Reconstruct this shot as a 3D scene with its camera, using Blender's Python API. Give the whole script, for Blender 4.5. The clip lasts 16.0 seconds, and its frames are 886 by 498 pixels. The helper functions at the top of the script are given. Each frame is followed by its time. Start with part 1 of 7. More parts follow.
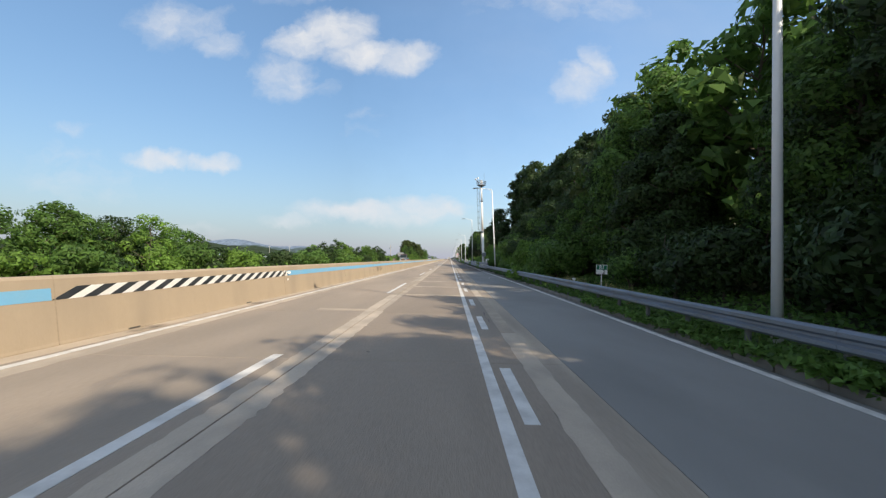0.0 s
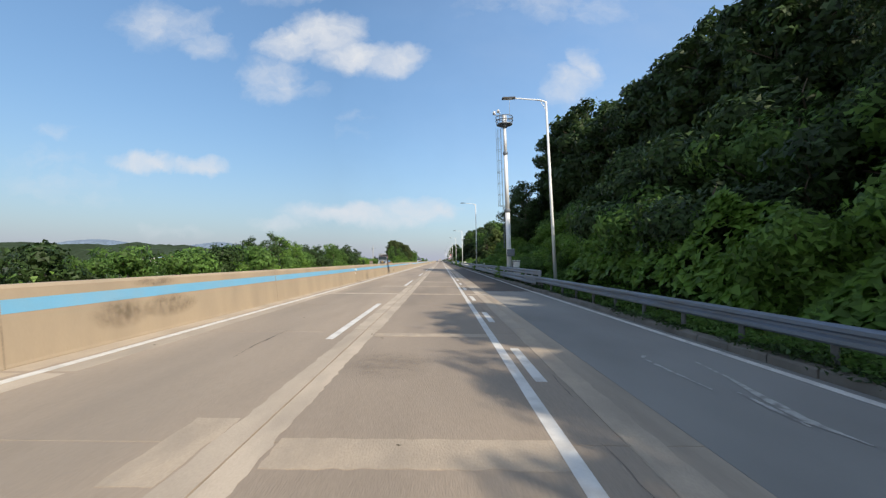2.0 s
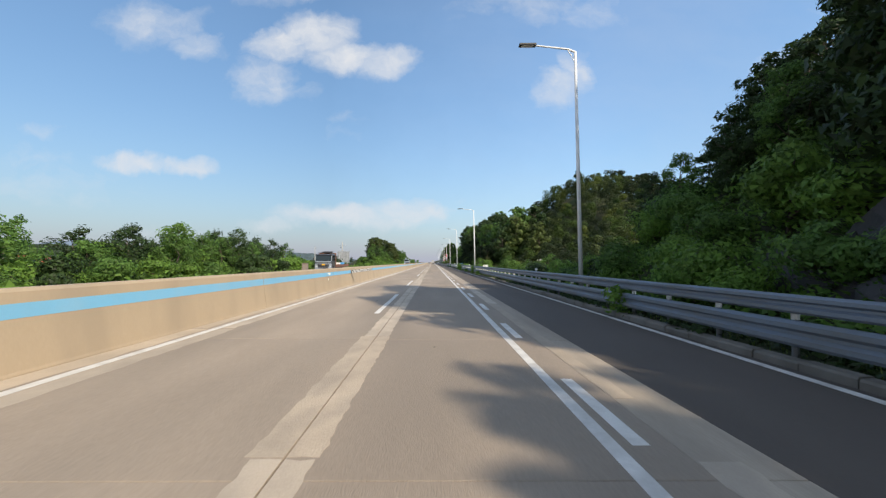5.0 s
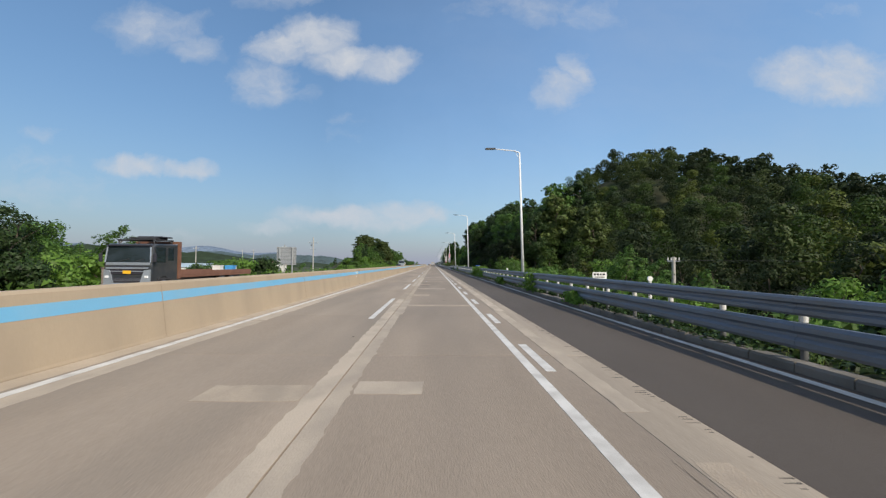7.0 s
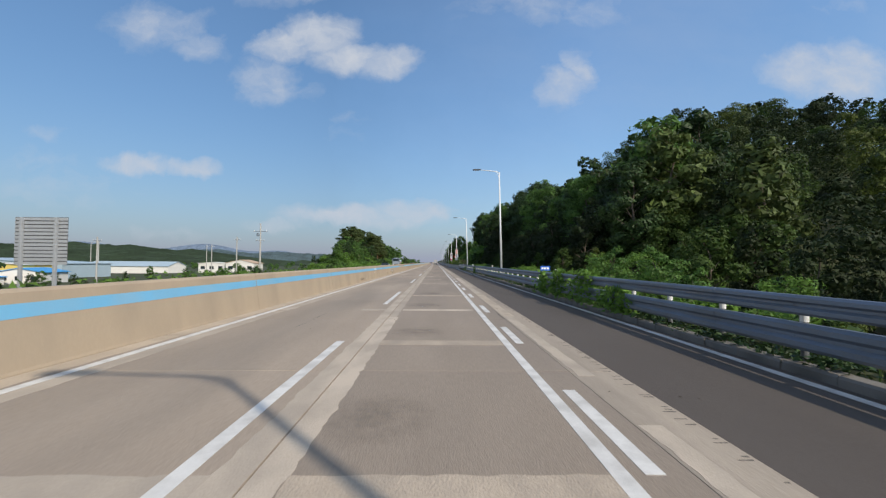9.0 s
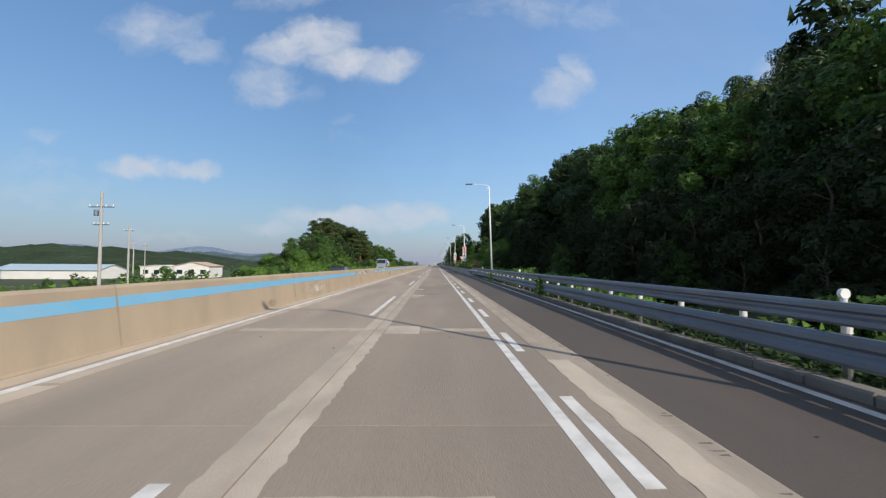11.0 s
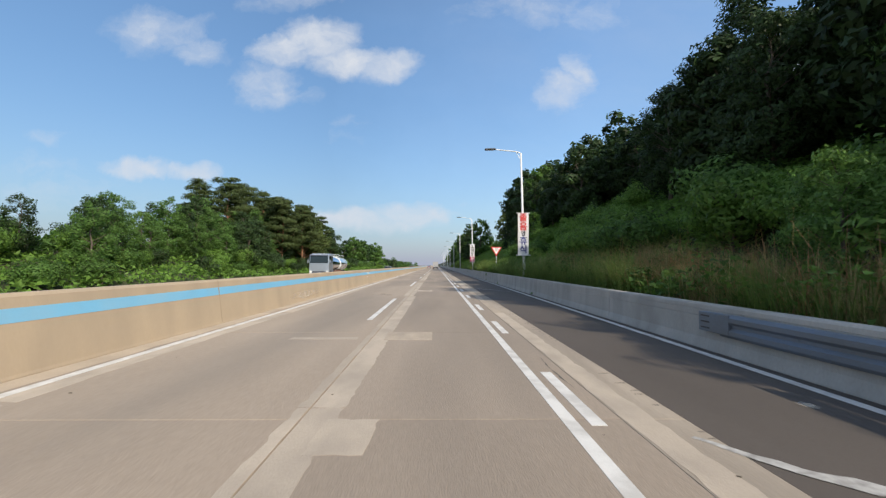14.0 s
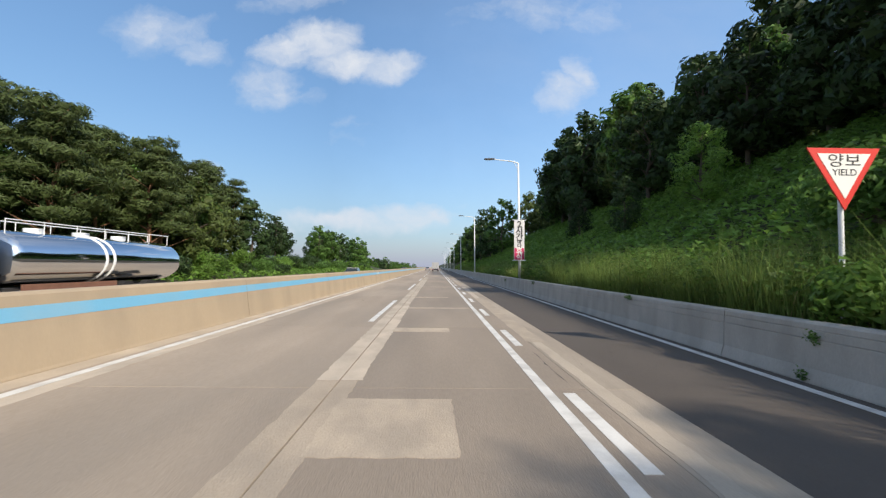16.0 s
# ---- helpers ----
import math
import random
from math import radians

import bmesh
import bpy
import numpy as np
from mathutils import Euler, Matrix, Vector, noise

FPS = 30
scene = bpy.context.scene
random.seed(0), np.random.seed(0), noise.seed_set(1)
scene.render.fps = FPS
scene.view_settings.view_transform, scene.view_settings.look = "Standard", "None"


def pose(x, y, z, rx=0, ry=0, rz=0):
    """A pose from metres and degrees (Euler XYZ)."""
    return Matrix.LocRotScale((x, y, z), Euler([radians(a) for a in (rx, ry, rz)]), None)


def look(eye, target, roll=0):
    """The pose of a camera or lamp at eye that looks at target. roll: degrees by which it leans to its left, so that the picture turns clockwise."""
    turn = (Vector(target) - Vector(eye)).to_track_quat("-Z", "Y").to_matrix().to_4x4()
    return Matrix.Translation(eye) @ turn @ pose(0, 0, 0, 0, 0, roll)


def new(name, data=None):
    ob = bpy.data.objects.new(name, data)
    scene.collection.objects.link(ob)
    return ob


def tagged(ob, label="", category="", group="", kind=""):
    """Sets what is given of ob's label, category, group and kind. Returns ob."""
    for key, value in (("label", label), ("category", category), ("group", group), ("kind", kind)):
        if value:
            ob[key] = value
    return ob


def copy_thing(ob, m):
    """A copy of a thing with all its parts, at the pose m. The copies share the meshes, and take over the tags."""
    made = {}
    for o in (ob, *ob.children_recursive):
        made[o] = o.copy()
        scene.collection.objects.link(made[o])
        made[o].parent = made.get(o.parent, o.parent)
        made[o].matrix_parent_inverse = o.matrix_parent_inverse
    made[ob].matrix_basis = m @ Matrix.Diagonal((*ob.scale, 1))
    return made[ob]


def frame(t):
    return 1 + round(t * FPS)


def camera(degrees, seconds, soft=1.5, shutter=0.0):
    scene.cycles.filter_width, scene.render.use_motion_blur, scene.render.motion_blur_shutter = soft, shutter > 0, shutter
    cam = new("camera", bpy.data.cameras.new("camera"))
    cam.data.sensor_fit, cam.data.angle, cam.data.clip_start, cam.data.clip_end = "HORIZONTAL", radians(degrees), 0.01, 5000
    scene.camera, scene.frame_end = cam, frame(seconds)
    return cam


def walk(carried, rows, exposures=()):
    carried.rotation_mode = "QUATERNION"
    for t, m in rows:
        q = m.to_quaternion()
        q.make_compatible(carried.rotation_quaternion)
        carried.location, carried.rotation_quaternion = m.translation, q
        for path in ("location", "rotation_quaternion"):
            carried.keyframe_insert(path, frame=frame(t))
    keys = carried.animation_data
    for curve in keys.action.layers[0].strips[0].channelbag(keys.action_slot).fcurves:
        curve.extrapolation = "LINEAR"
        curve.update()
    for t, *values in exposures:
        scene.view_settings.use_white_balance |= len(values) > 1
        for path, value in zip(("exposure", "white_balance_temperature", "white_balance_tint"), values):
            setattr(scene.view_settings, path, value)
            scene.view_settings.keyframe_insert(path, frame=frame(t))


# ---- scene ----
cam = camera(92.55, 16.0, soft=1.3, shutter=0.03)
# seconds, x, y, z, yaw, pitch, roll
PATH = [
    (0, 1.168, 0.000, 1.731, 0.939, 1.259, -1.060),
    (0.5, 0.955, 8.246, 1.731, 0.636, 1.230, -1.002),
    (1, 0.763, 16.490, 1.731, 0.357, 1.267, -0.905),
    (1.5, 0.641, 24.860, 1.731, 0.033, 1.427, -0.725),
    (2, 0.603, 33.560, 1.731, -0.268, 1.542, -0.618),
    (2.5, 0.502, 42.534, 1.731, -0.525, 1.567, -0.562),
    (3, 0.389, 51.705, 1.731, -0.798, 1.684, -0.565),
    (3.5, 0.273, 61.041, 1.731, -0.999, 1.755, -0.589),
    (4, 0.176, 70.491, 1.731, -1.154, 1.751, -0.592),
    (5.25, 0.055, 94.096, 1.731, -1.372, 1.791, -0.581),
    (6.5, 0.085, 117.676, 1.731, -1.385, 1.993, -0.489),
    (7, 0.137, 127.107, 1.731, -1.331, 2.009, -0.412),
    (7.5, 0.181, 136.580, 1.731, -1.261, 2.054, -0.345),
    (8, 0.194, 146.087, 1.731, -1.191, 2.018, -0.307),
    (8.5, 0.232, 155.564, 1.731, -1.115, 1.827, -0.329),
    (9, 0.255, 165.007, 1.731, -0.957, 1.764, -0.396),
    (10.2, 0.293, 188.086, 1.731, -0.874, 1.936, -0.383),
    (11.5, 0.403, 213.709, 1.731, -1.193, 2.129, -0.207),
    (12, 0.459, 223.732, 1.731, -1.281, 2.151, -0.148),
    (12.5, 0.471, 233.845, 1.731, -1.190, 2.164, -0.115),
    (13, 0.447, 244.031, 1.731, -1.057, 2.172, -0.139),
    (13.5, 0.354, 254.274, 1.731, -0.948, 2.118, -0.170),
    (14, 0.289, 264.575, 1.731, -0.932, 2.175, -0.234),
    (14.5, 0.277, 274.867, 1.731, -0.951, 2.242, -0.320),
    (15, 0.273, 285.223, 1.731, -0.972, 2.393, -0.413),
    (15.5, 0.241, 295.600, 1.731, -0.933, 2.340, -0.512),
    (16, 0.214, 305.994, 1.731, -0.949, 2.380, -0.603),
]
walk(cam, [(t, pose(x, y, z, 90 + pitch, roll, yaw)) for t, x, y, z, yaw, pitch, roll in PATH],
     exposures=[(0.0, 0.32, 7300, 11), (0.8, 0.34, 7700, 11), (2.0, 0.24, 7050, 10.5), (4.0, 0.27, 7050, 10.5), (6.5, 0.12, 7350, 11), (7.0, -0.07, 6880, 10.5), (8.5, -0.13, 6620, 10.5), (11.5, -0.01, 6620, 11), (13.5, 0.13, 6800, 10.5), (16.0, 0.26, 6850, 10.5)])

# ---- world and sun ----
SUN_DIR = Vector((9.4, -11.6, 10.2)).normalized()      # towards the sun
sun_data = bpy.data.lights.new("sun", "SUN")
sun_data.energy, sun_data.angle, sun_data.color = 4.5, radians(0.6), (1.0, 0.91, 0.77)
sun_lamp = new("sun", sun_data)
sun_lamp.matrix_world = look((0, 0, 60), Vector((0, 0, 60)) - SUN_DIR)

world = bpy.data.worlds.new("sky")
scene.world = world
world.use_nodes = True
wt = world.node_tree
wt.nodes.clear()


def wmath(op, a, b=None, clamp=False):
    n = wt.nodes.new("ShaderNodeMath")
    n.operation, n.use_clamp = op, clamp
    for i, s in enumerate((a, b)):
        if s is None:
            continue
        if isinstance(s, (int, float)):
            n.inputs[i].default_value = s
        else:
            wt.links.new(s, n.inputs[i])
    return n.outputs[0]


sky = wt.nodes.new("ShaderNodeTexSky")
sky.sky_type, sky.sun_disc = "NISHITA", False
sky.sun_elevation = math.asin(SUN_DIR.z)
sky.sun_rotation = math.atan2(SUN_DIR.x, SUN_DIR.y)
sky.air_density, sky.dust_density, sky.ozone_density = 1.0, 1.0, 1.3
coord = wt.nodes.new("ShaderNodeTexCoord")
sep = wt.nodes.new("ShaderNodeSeparateXYZ")
wt.links.new(coord.outputs["Generated"], sep.inputs[0])
dx, dy, dz = sep.outputs
fy = wmath("MAXIMUM", dy, 0.05)
pu, pv = wmath("DIVIDE", dx, fy), wmath("DIVIDE", dz, fy)
flat = wt.nodes.new("ShaderNodeCombineXYZ")
wt.links.new(pu, flat.inputs[0])
wt.links.new(pv, flat.inputs[1])


def drift(src, scale, amount, shift):
    """Bend a coordinate by noise, so that cloud edges come out ragged."""
    m = wt.nodes.new("ShaderNodeMapping")
    m.inputs["Location"].default_value = (shift, shift * 0.7, 0)
    wt.links.new(flat.outputs[0], m.inputs[0])
    n = wt.nodes.new("ShaderNodeTexNoise")
    n.inputs["Scale"].default_value, n.inputs["Detail"].default_value, n.inputs["Roughness"].default_value = scale, 5.0, 0.6
    wt.links.new(m.outputs[0], n.inputs["Vector"])
    return wmath("ADD", src, wmath("MULTIPLY", wmath("SUBTRACT", n.outputs["Fac"], 0.5), amount))


pu, pv = drift(pu, 11.0, 0.11, 3.1), drift(pv, 11.0, 0.075, 7.7)
comb = wt.nodes.new("ShaderNodeCombineXYZ")
wt.links.new(pu, comb.inputs[0])
wt.links.new(pv, comb.inputs[1])


def wnoise(scale, detail, rough, stretch=1.0):
    m = wt.nodes.new("ShaderNodeMapping")
    m.inputs["Scale"].default_value = (1.0, stretch, 1.0)
    wt.links.new(comb.outputs[0], m.inputs[0])
    n = wt.nodes.new("ShaderNodeTexNoise")
    n.inputs["Scale"].default_value, n.inputs["Detail"].default_value, n.inputs["Roughness"].default_value = scale, detail, rough
    wt.links.new(m.outputs[0], n.inputs["Vector"])
    return n.outputs["Fac"]


puff = wnoise(9.0, 7.0, 0.6, 1.5)
wisp = wnoise(2.6, 6.0, 0.62, 2.2)
# cumulus banks: centre (across, up), half width, half height, density
CLOUDS = [
    (-0.361, 0.509, 0.078, 0.039, 1.00), (-0.278, 0.542, 0.092, 0.053, 1.00), (-0.205, 0.486, 0.092, 0.041, 1.00), (-0.127, 0.477, 0.078, 0.039, 1.00), (-0.407, 0.422, 0.078, 0.051, 0.85),
    (-0.324, 0.399, 0.055, 0.023, 0.50), (-0.655, 0.555, 0.119, 0.055, 0.75), (-0.563, 0.514, 0.074, 0.041, 0.70), (-0.343, 0.629, 0.129, 0.028, 0.60), (0.310, 0.620, 0.250, 0.060, 0.62),
    (0.310, 0.424, 0.069, 0.055, 0.85), (0.345, 0.473, 0.037, 0.046, 0.80), (0.965, 0.470, 0.165, 0.074, 1.0), (0.898, 0.436, 0.110, 0.041, 0.60), (0.990, 0.629, 0.092, 0.028, 0.50),
    (-0.701, 0.227, 0.091, 0.023, 0.95), (-0.577, 0.221, 0.070, 0.021, 0.95), (-0.876, 0.174, 0.202, 0.059, 0.48), (-0.940, 0.234, 0.101, 0.032, 0.52), (-0.912, 0.298, 0.051, 0.017, 0.58),
    (-0.177, 0.103, 0.182, 0.028, 0.95), (-0.067, 0.119, 0.111, 0.028, 0.95), (-0.389, 0.080, 0.070, 0.017, 0.72), (-0.637, 0.065, 0.121, 0.015, 0.51), (0.059, 0.146, 0.031, 0.015, 0.51),
    (0.126, 0.137, 0.061, 0.021, 0.43), (-0.209, 0.339, 0.045, 0.017, 0.51), (-0.223, 0.303, 0.070, 0.026, 0.36),
]
total = None
for cu, cv, ru, rv, dens in CLOUDS:
    a = wmath("DIVIDE", wmath("SUBTRACT", pu, cu), ru)
    b = wmath("DIVIDE", wmath("SUBTRACT", pv, cv), rv)
    r2 = wmath("ADD", wmath("MULTIPLY", a, a), wmath("MULTIPLY", b, b))
    fall = wmath("MULTIPLY", wmath("SUBTRACT", 1.0, wmath("MULTIPLY", r2, 0.42), True), dens)
    total = fall if total is None else wmath("MAXIMUM", total, fall)
body = wmath("MULTIPLY", wmath("SUBTRACT", wmath("ADD", total, wmath("MULTIPLY", wmath("SUBTRACT", puff, 0.5), 1.5)), 0.30), 1.15, True)
body = wmath("MULTIPLY", body, wmath("MULTIPLY", total, 1.25, True))
side = wmath("MULTIPLY", wmath("ADD", pu, 0.25, True), 1.6, True)
veil = wmath("MULTIPLY", wmath("MULTIPLY", wmath("SUBTRACT", wisp, 0.14), 1.05, True), wmath("ADD", wmath("MULTIPLY", side, 0.22), 0.02))
haze = wmath("MULTIPLY", wmath("POWER", wmath("SUBTRACT", 1.0, wmath("ABSOLUTE", dz), True), 9.0), 0.80)
# added high cloud overhead and behind, out of view, to brighten the shade
allround = wt.nodes.new("ShaderNodeTexNoise")
allround.inputs["Scale"].default_value, allround.inputs["Detail"].default_value, allround.inputs["Roughness"].default_value = 2.6, 7.0, 0.62
wt.links.new(coord.outputs["Generated"], allround.inputs["Vector"])
away = wmath("MAXIMUM", wmath("MULTIPLY", wmath("SUBTRACT", 0.35, dy), 1.6, True), wmath("MULTIPLY", wmath("SUBTRACT", dz, 0.58), 3.0, True))
fill_cloud = wmath("MULTIPLY", wmath("MULTIPLY", wmath("SUBTRACT", allround.outputs["Fac"], 0.34), 3.2, True), away)
mask = wmath("MAXIMUM", wmath("MAXIMUM", body, veil), wmath("MULTIPLY", fill_cloud, 0.80))
front = wmath("MULTIPLY", mask, wmath("GREATER_THAN", dz, -0.02))
def wmix(fac, a, b, blend="MIX"):
    n = wt.nodes.new("ShaderNodeMix")
    n.data_type, n.blend_type = "RGBA", blend
    for key, v in (("Factor", fac), ("A", a), ("B", b)):
        if isinstance(v, (int, float)):
            n.inputs[key].default_value = v
        elif isinstance(v, tuple):
            n.inputs[key].default_value = (*v, 1)
        else:
            wt.links.new(v, n.inputs[key])
    return n.outputs["Result"]


# clear blue, a little deeper low down; pale haze at the skyline; white clouds
blue = wmix(1.0, sky.outputs[0], (0.755, 0.976, 1.115), "MULTIPLY")
lift = wmath("MULTIPLY", dz, 2.0, True)
gain = wt.nodes.new("ShaderNodeVectorMath")
gain.operation = "SCALE"
wt.links.new(blue, gain.inputs[0])
wt.links.new(wmath("ADD", wmath("ADD", wmath("MULTIPLY", lift, 0.47), 0.555), wmath("MULTIPLY", side, 0.42)), gain.inputs["Scale"])
hazy = wmix(haze, gain.outputs[0], (2.52, 2.72, 3.88))
cloudy = wmix(front, hazy, (4.1, 4.5, 5.15))
bg = wt.nodes.new("ShaderNodeBackground")
bg.inputs["Strength"].default_value = 0.145
wt.links.new(cloudy, bg.inputs["Color"])
wo = wt.nodes.new("ShaderNodeOutputWorld")
wt.links.new(bg.outputs[0], wo.inputs["Surface"])

# ---- materials ----
def material(name, color, rough=0.6, metal=0.0, var=0.12, scale=4.0, fine=60.0, bump=0.0, bump_scale=80.0, spec=0.4,
             dirt=None, dirt_scale=0.6, dirt_amount=0.0, island=0.0, objrand=0.0, translucent=0.0, stretch=(1, 1, 1), coat=0.0):
    """A surface with coarse and fine variation, optional stains and relief."""
    m = bpy.data.materials.new(name)
    m.use_nodes = True
    nt = m.node_tree
    p = nt.nodes["Principled BSDF"]
    p.inputs["Roughness"].default_value, p.inputs["Metallic"].default_value = rough, metal
    p.inputs["Specular IOR Level"].default_value = spec
    p.inputs["Coat Weight"].default_value = coat
    geo = nt.nodes.new("ShaderNodeNewGeometry")
    mp = nt.nodes.new("ShaderNodeMapping")
    mp.inputs["Scale"].default_value = stretch
    nt.links.new(geo.outputs["Position"], mp.inputs[0])

    def noise_fac(sc, det=4.0):
        n = nt.nodes.new("ShaderNodeTexNoise")
        n.inputs["Scale"].default_value, n.inputs["Detail"].default_value = sc, det
        nt.links.new(mp.outputs[0], n.inputs["Vector"])
        return n.outputs["Fac"]

    def mth(op, a, b, clamp=False):
        n = nt.nodes.new("ShaderNodeMath")
        n.operation, n.use_clamp = op, clamp
        for i, s in enumerate((a, b)):
            if isinstance(s, (int, float)):
                n.inputs[i].default_value = s
            else:
                nt.links.new(s, n.inputs[i])
        return n.outputs[0]

    f = mth("MULTIPLY", mth("SUBTRACT", noise_fac(scale), 0.5), 2.2 * var)
    f = mth("ADD", f, mth("MULTIPLY", mth("SUBTRACT", noise_fac(fine, 2.0), 0.5), 1.6 * var))
    if island:
        f = mth("ADD", f, mth("MULTIPLY", mth("SUBTRACT", geo.outputs["Random Per Island"], 0.5), 2 * island))
    if objrand:
        oi = nt.nodes.new("ShaderNodeObjectInfo")
        f = mth("ADD", f, mth("MULTIPLY", mth("SUBTRACT", oi.outputs["Random"], 0.5), 2 * objrand))
    bright = mth("ADD", f, 1.0)
    vm = nt.nodes.new("ShaderNodeVectorMath")
    vm.operation = "SCALE"
    vm.inputs[0].default_value = color[:3]
    nt.links.new(bright, vm.inputs["Scale"])
    out = vm.outputs[0]
    if dirt is not None:
        mx = nt.nodes.new("ShaderNodeMix")
        mx.data_type = "RGBA"
        d = mth("MULTIPLY", mth("SUBTRACT", noise_fac(dirt_scale, 6.0), 0.5), 4.0)
        nt.links.new(mth("MULTIPLY", mth("ADD", d, 0.35, True), dirt_amount), mx.inputs["Factor"])
        nt.links.new(out, mx.inputs["A"])
        mx.inputs["B"].default_value = (*dirt, 1)
        out = mx.outputs["Result"]
    nt.links.new(out, p.inputs["Base Color"])
    if bump:
        b = nt.nodes.new("ShaderNodeBump")
        b.inputs["Strength"].default_value, b.inputs["Distance"].default_value = bump, 0.02
        nt.links.new(noise_fac(bump_scale, 3.0), b.inputs["Height"])
        nt.links.new(b.outputs[0], p.inputs["Normal"])
    if translucent:
        tr = nt.nodes.new("ShaderNodeBsdfTranslucent")
        nt.links.new(out, tr.inputs["Color"])
        ms = nt.nodes.new("ShaderNodeMixShader")
        ms.inputs[0].default_value = translucent
        nt.links.new(p.outputs[0], ms.inputs[1])
        nt.links.new(tr.outputs[0], ms.inputs[2])
        nt.links.new(ms.outputs[0], nt.nodes["Material Output"].inputs["Surface"])
    return m


CONCRETE = material("road_concrete", (0.345, 0.280, 0.219), 0.85, var=0.19, scale=0.7, fine=24, bump=0.4, bump_scale=55, dirt=(0.215, 0.186, 0.156), dirt_scale=0.30, dirt_amount=0.62, objrand=0.05, stretch=(1.3, 0.22, 1))
CONCRETE_PALE = material("repair_concrete", (0.450, 0.380, 0.305), 0.85, var=0.14, scale=1.3, fine=50, bump=0.3, bump_scale=60, dirt=(0.30, 0.256, 0.21), dirt_scale=1.7, dirt_amount=0.6, objrand=0.12, stretch=(1, 0.5, 1))
CONCRETE_TAN = material("repair_mortar", (0.405, 0.334, 0.260), 0.88, var=0.20, scale=1.6, fine=45, bump=0.5, bump_scale=50, dirt=(0.29, 0.246, 0.20), dirt_scale=2.4, dirt_amount=0.6, objrand=0.12, stretch=(1, 0.5, 1))
ASPHALT = material("worn_asphalt", (0.086, 0.0715, 0.0615), 0.85, var=0.20, scale=0.9, fine=50, bump=0.35, bump_scale=140, dirt=(0.112, 0.095, 0.082), dirt_scale=0.3, dirt_amount=0.5, stretch=(1, 0.25, 1))
ASPHALT_OLD = material("old_asphalt", (0.245, 0.240, 0.228), 0.85, var=0.10, scale=0.9, fine=110, bump=0.3, bump_scale=120, dirt=(0.14, 0.135, 0.13), dirt_scale=0.3, dirt_amount=0.5, stretch=(1, 0.4, 1))
GUTTER = material("gutter_concrete", (0.365, 0.308, 0.245), 0.87, var=0.20, scale=1.6, fine=30, bump=0.4, bump_scale=45, dirt=(0.235, 0.20, 0.165), dirt_scale=0.9, dirt_amount=0.7, objrand=0.08, stretch=(1.6, 0.16, 1))
# dark colour that paints the shade inside grooves and drain slots
GROOVE = material("groove_shadow", (0.11, 0.097, 0.083), 0.9, var=0.3, scale=4, fine=40, bump=0.5, bump_scale=60)


def soft_mark(name, color, rough=0.85, strength=0.75, grain=3.0):
    """A mark worn or soaked into the surface, thinning out to its edges."""
    m = bpy.data.materials.new(name)
    m.use_nodes = True
    nt = m.node_tree
    p = nt.nodes["Principled BSDF"]
    p.inputs["Base Color"].default_value, p.inputs["Roughness"].default_value = (*color, 1), rough
    tc = nt.nodes.new("ShaderNodeTexCoord")
    mp = nt.nodes.new("ShaderNodeMapping")
    mp.inputs["Location"].default_value, mp.inputs["Scale"].default_value = (-1, -1, 0), (2, 2, 0)
    nt.links.new(tc.outputs["Generated"], mp.inputs[0])
    ln = nt.nodes.new("ShaderNodeVectorMath")
    ln.operation = "LENGTH"
    nt.links.new(mp.outputs[0], ln.inputs[0])
    geo = nt.nodes.new("ShaderNodeNewGeometry")
    ns = nt.nodes.new("ShaderNodeTexNoise")
    ns.inputs["Scale"].default_value, ns.inputs["Detail"].default_value, ns.inputs["Roughness"].default_value = grain, 6.0, 0.65
    nt.links.new(geo.outputs["Position"], ns.inputs["Vector"])

    def mth(op, a, b, clamp=False):
        n = nt.nodes.new("ShaderNodeMath")
        n.operation, n.use_clamp = op, clamp
        for k, v in enumerate((a, b)):
            if isinstance(v, (int, float)):
                n.inputs[k].default_value = v
            else:
                nt.links.new(v, n.inputs[k])
        return n.outputs[0]

    fade = mth("MULTIPLY", mth("SUBTRACT", 1.0, ln.outputs["Value"], True), 1.6, True)
    cover = mth("MULTIPLY", fade, mth("MULTIPLY", mth("SUBTRACT", ns.outputs["Fac"], 0.30), 2.6, True))
    tr = nt.nodes.new("ShaderNodeBsdfTransparent")
    mx = nt.nodes.new("ShaderNodeMixShader")
    nt.links.new(mth("MULTIPLY", cover, strength), mx.inputs[0])
    nt.links.new(tr.outputs[0], mx.inputs[1])
    nt.links.new(p.outputs[0], mx.inputs[2])
    nt.links.new(mx.outputs[0], nt.nodes["Material Output"].inputs["Surface"])
    return m


STAIN = soft_mark("oil_stain", (0.10, 0.085, 0.072), 0.8, 0.27)
CRACK = material("crack_dirt", (0.09, 0.08, 0.07), 0.9, var=0.3, scale=4, fine=40)
TYRE = material("tyre_rubber_mark", (0.205, 0.18, 0.155), 0.8, var=0.2, scale=3, fine=40)
SCRAPE = soft_mark("scraped_mortar", (0.60, 0.53, 0.44), 0.9, 0.85, 1.3)
SCUFF = material("white_scuff", (0.44, 0.43, 0.41), 0.8, var=0.25, scale=3, fine=20, dirt=(0.16, 0.15, 0.14), dirt_scale=6, dirt_amount=0.8)
SAND = material("gutter_sand", (0.47, 0.385, 0.295), 0.9, var=0.15, scale=1.0, fine=30, bump=0.3, bump_scale=40, dirt=(0.33, 0.275, 0.215), dirt_scale=0.7, dirt_amount=0.6)
LITTER = material("leaf_litter", (0.07, 0.058, 0.042), 0.9, var=0.4, scale=6, fine=40)
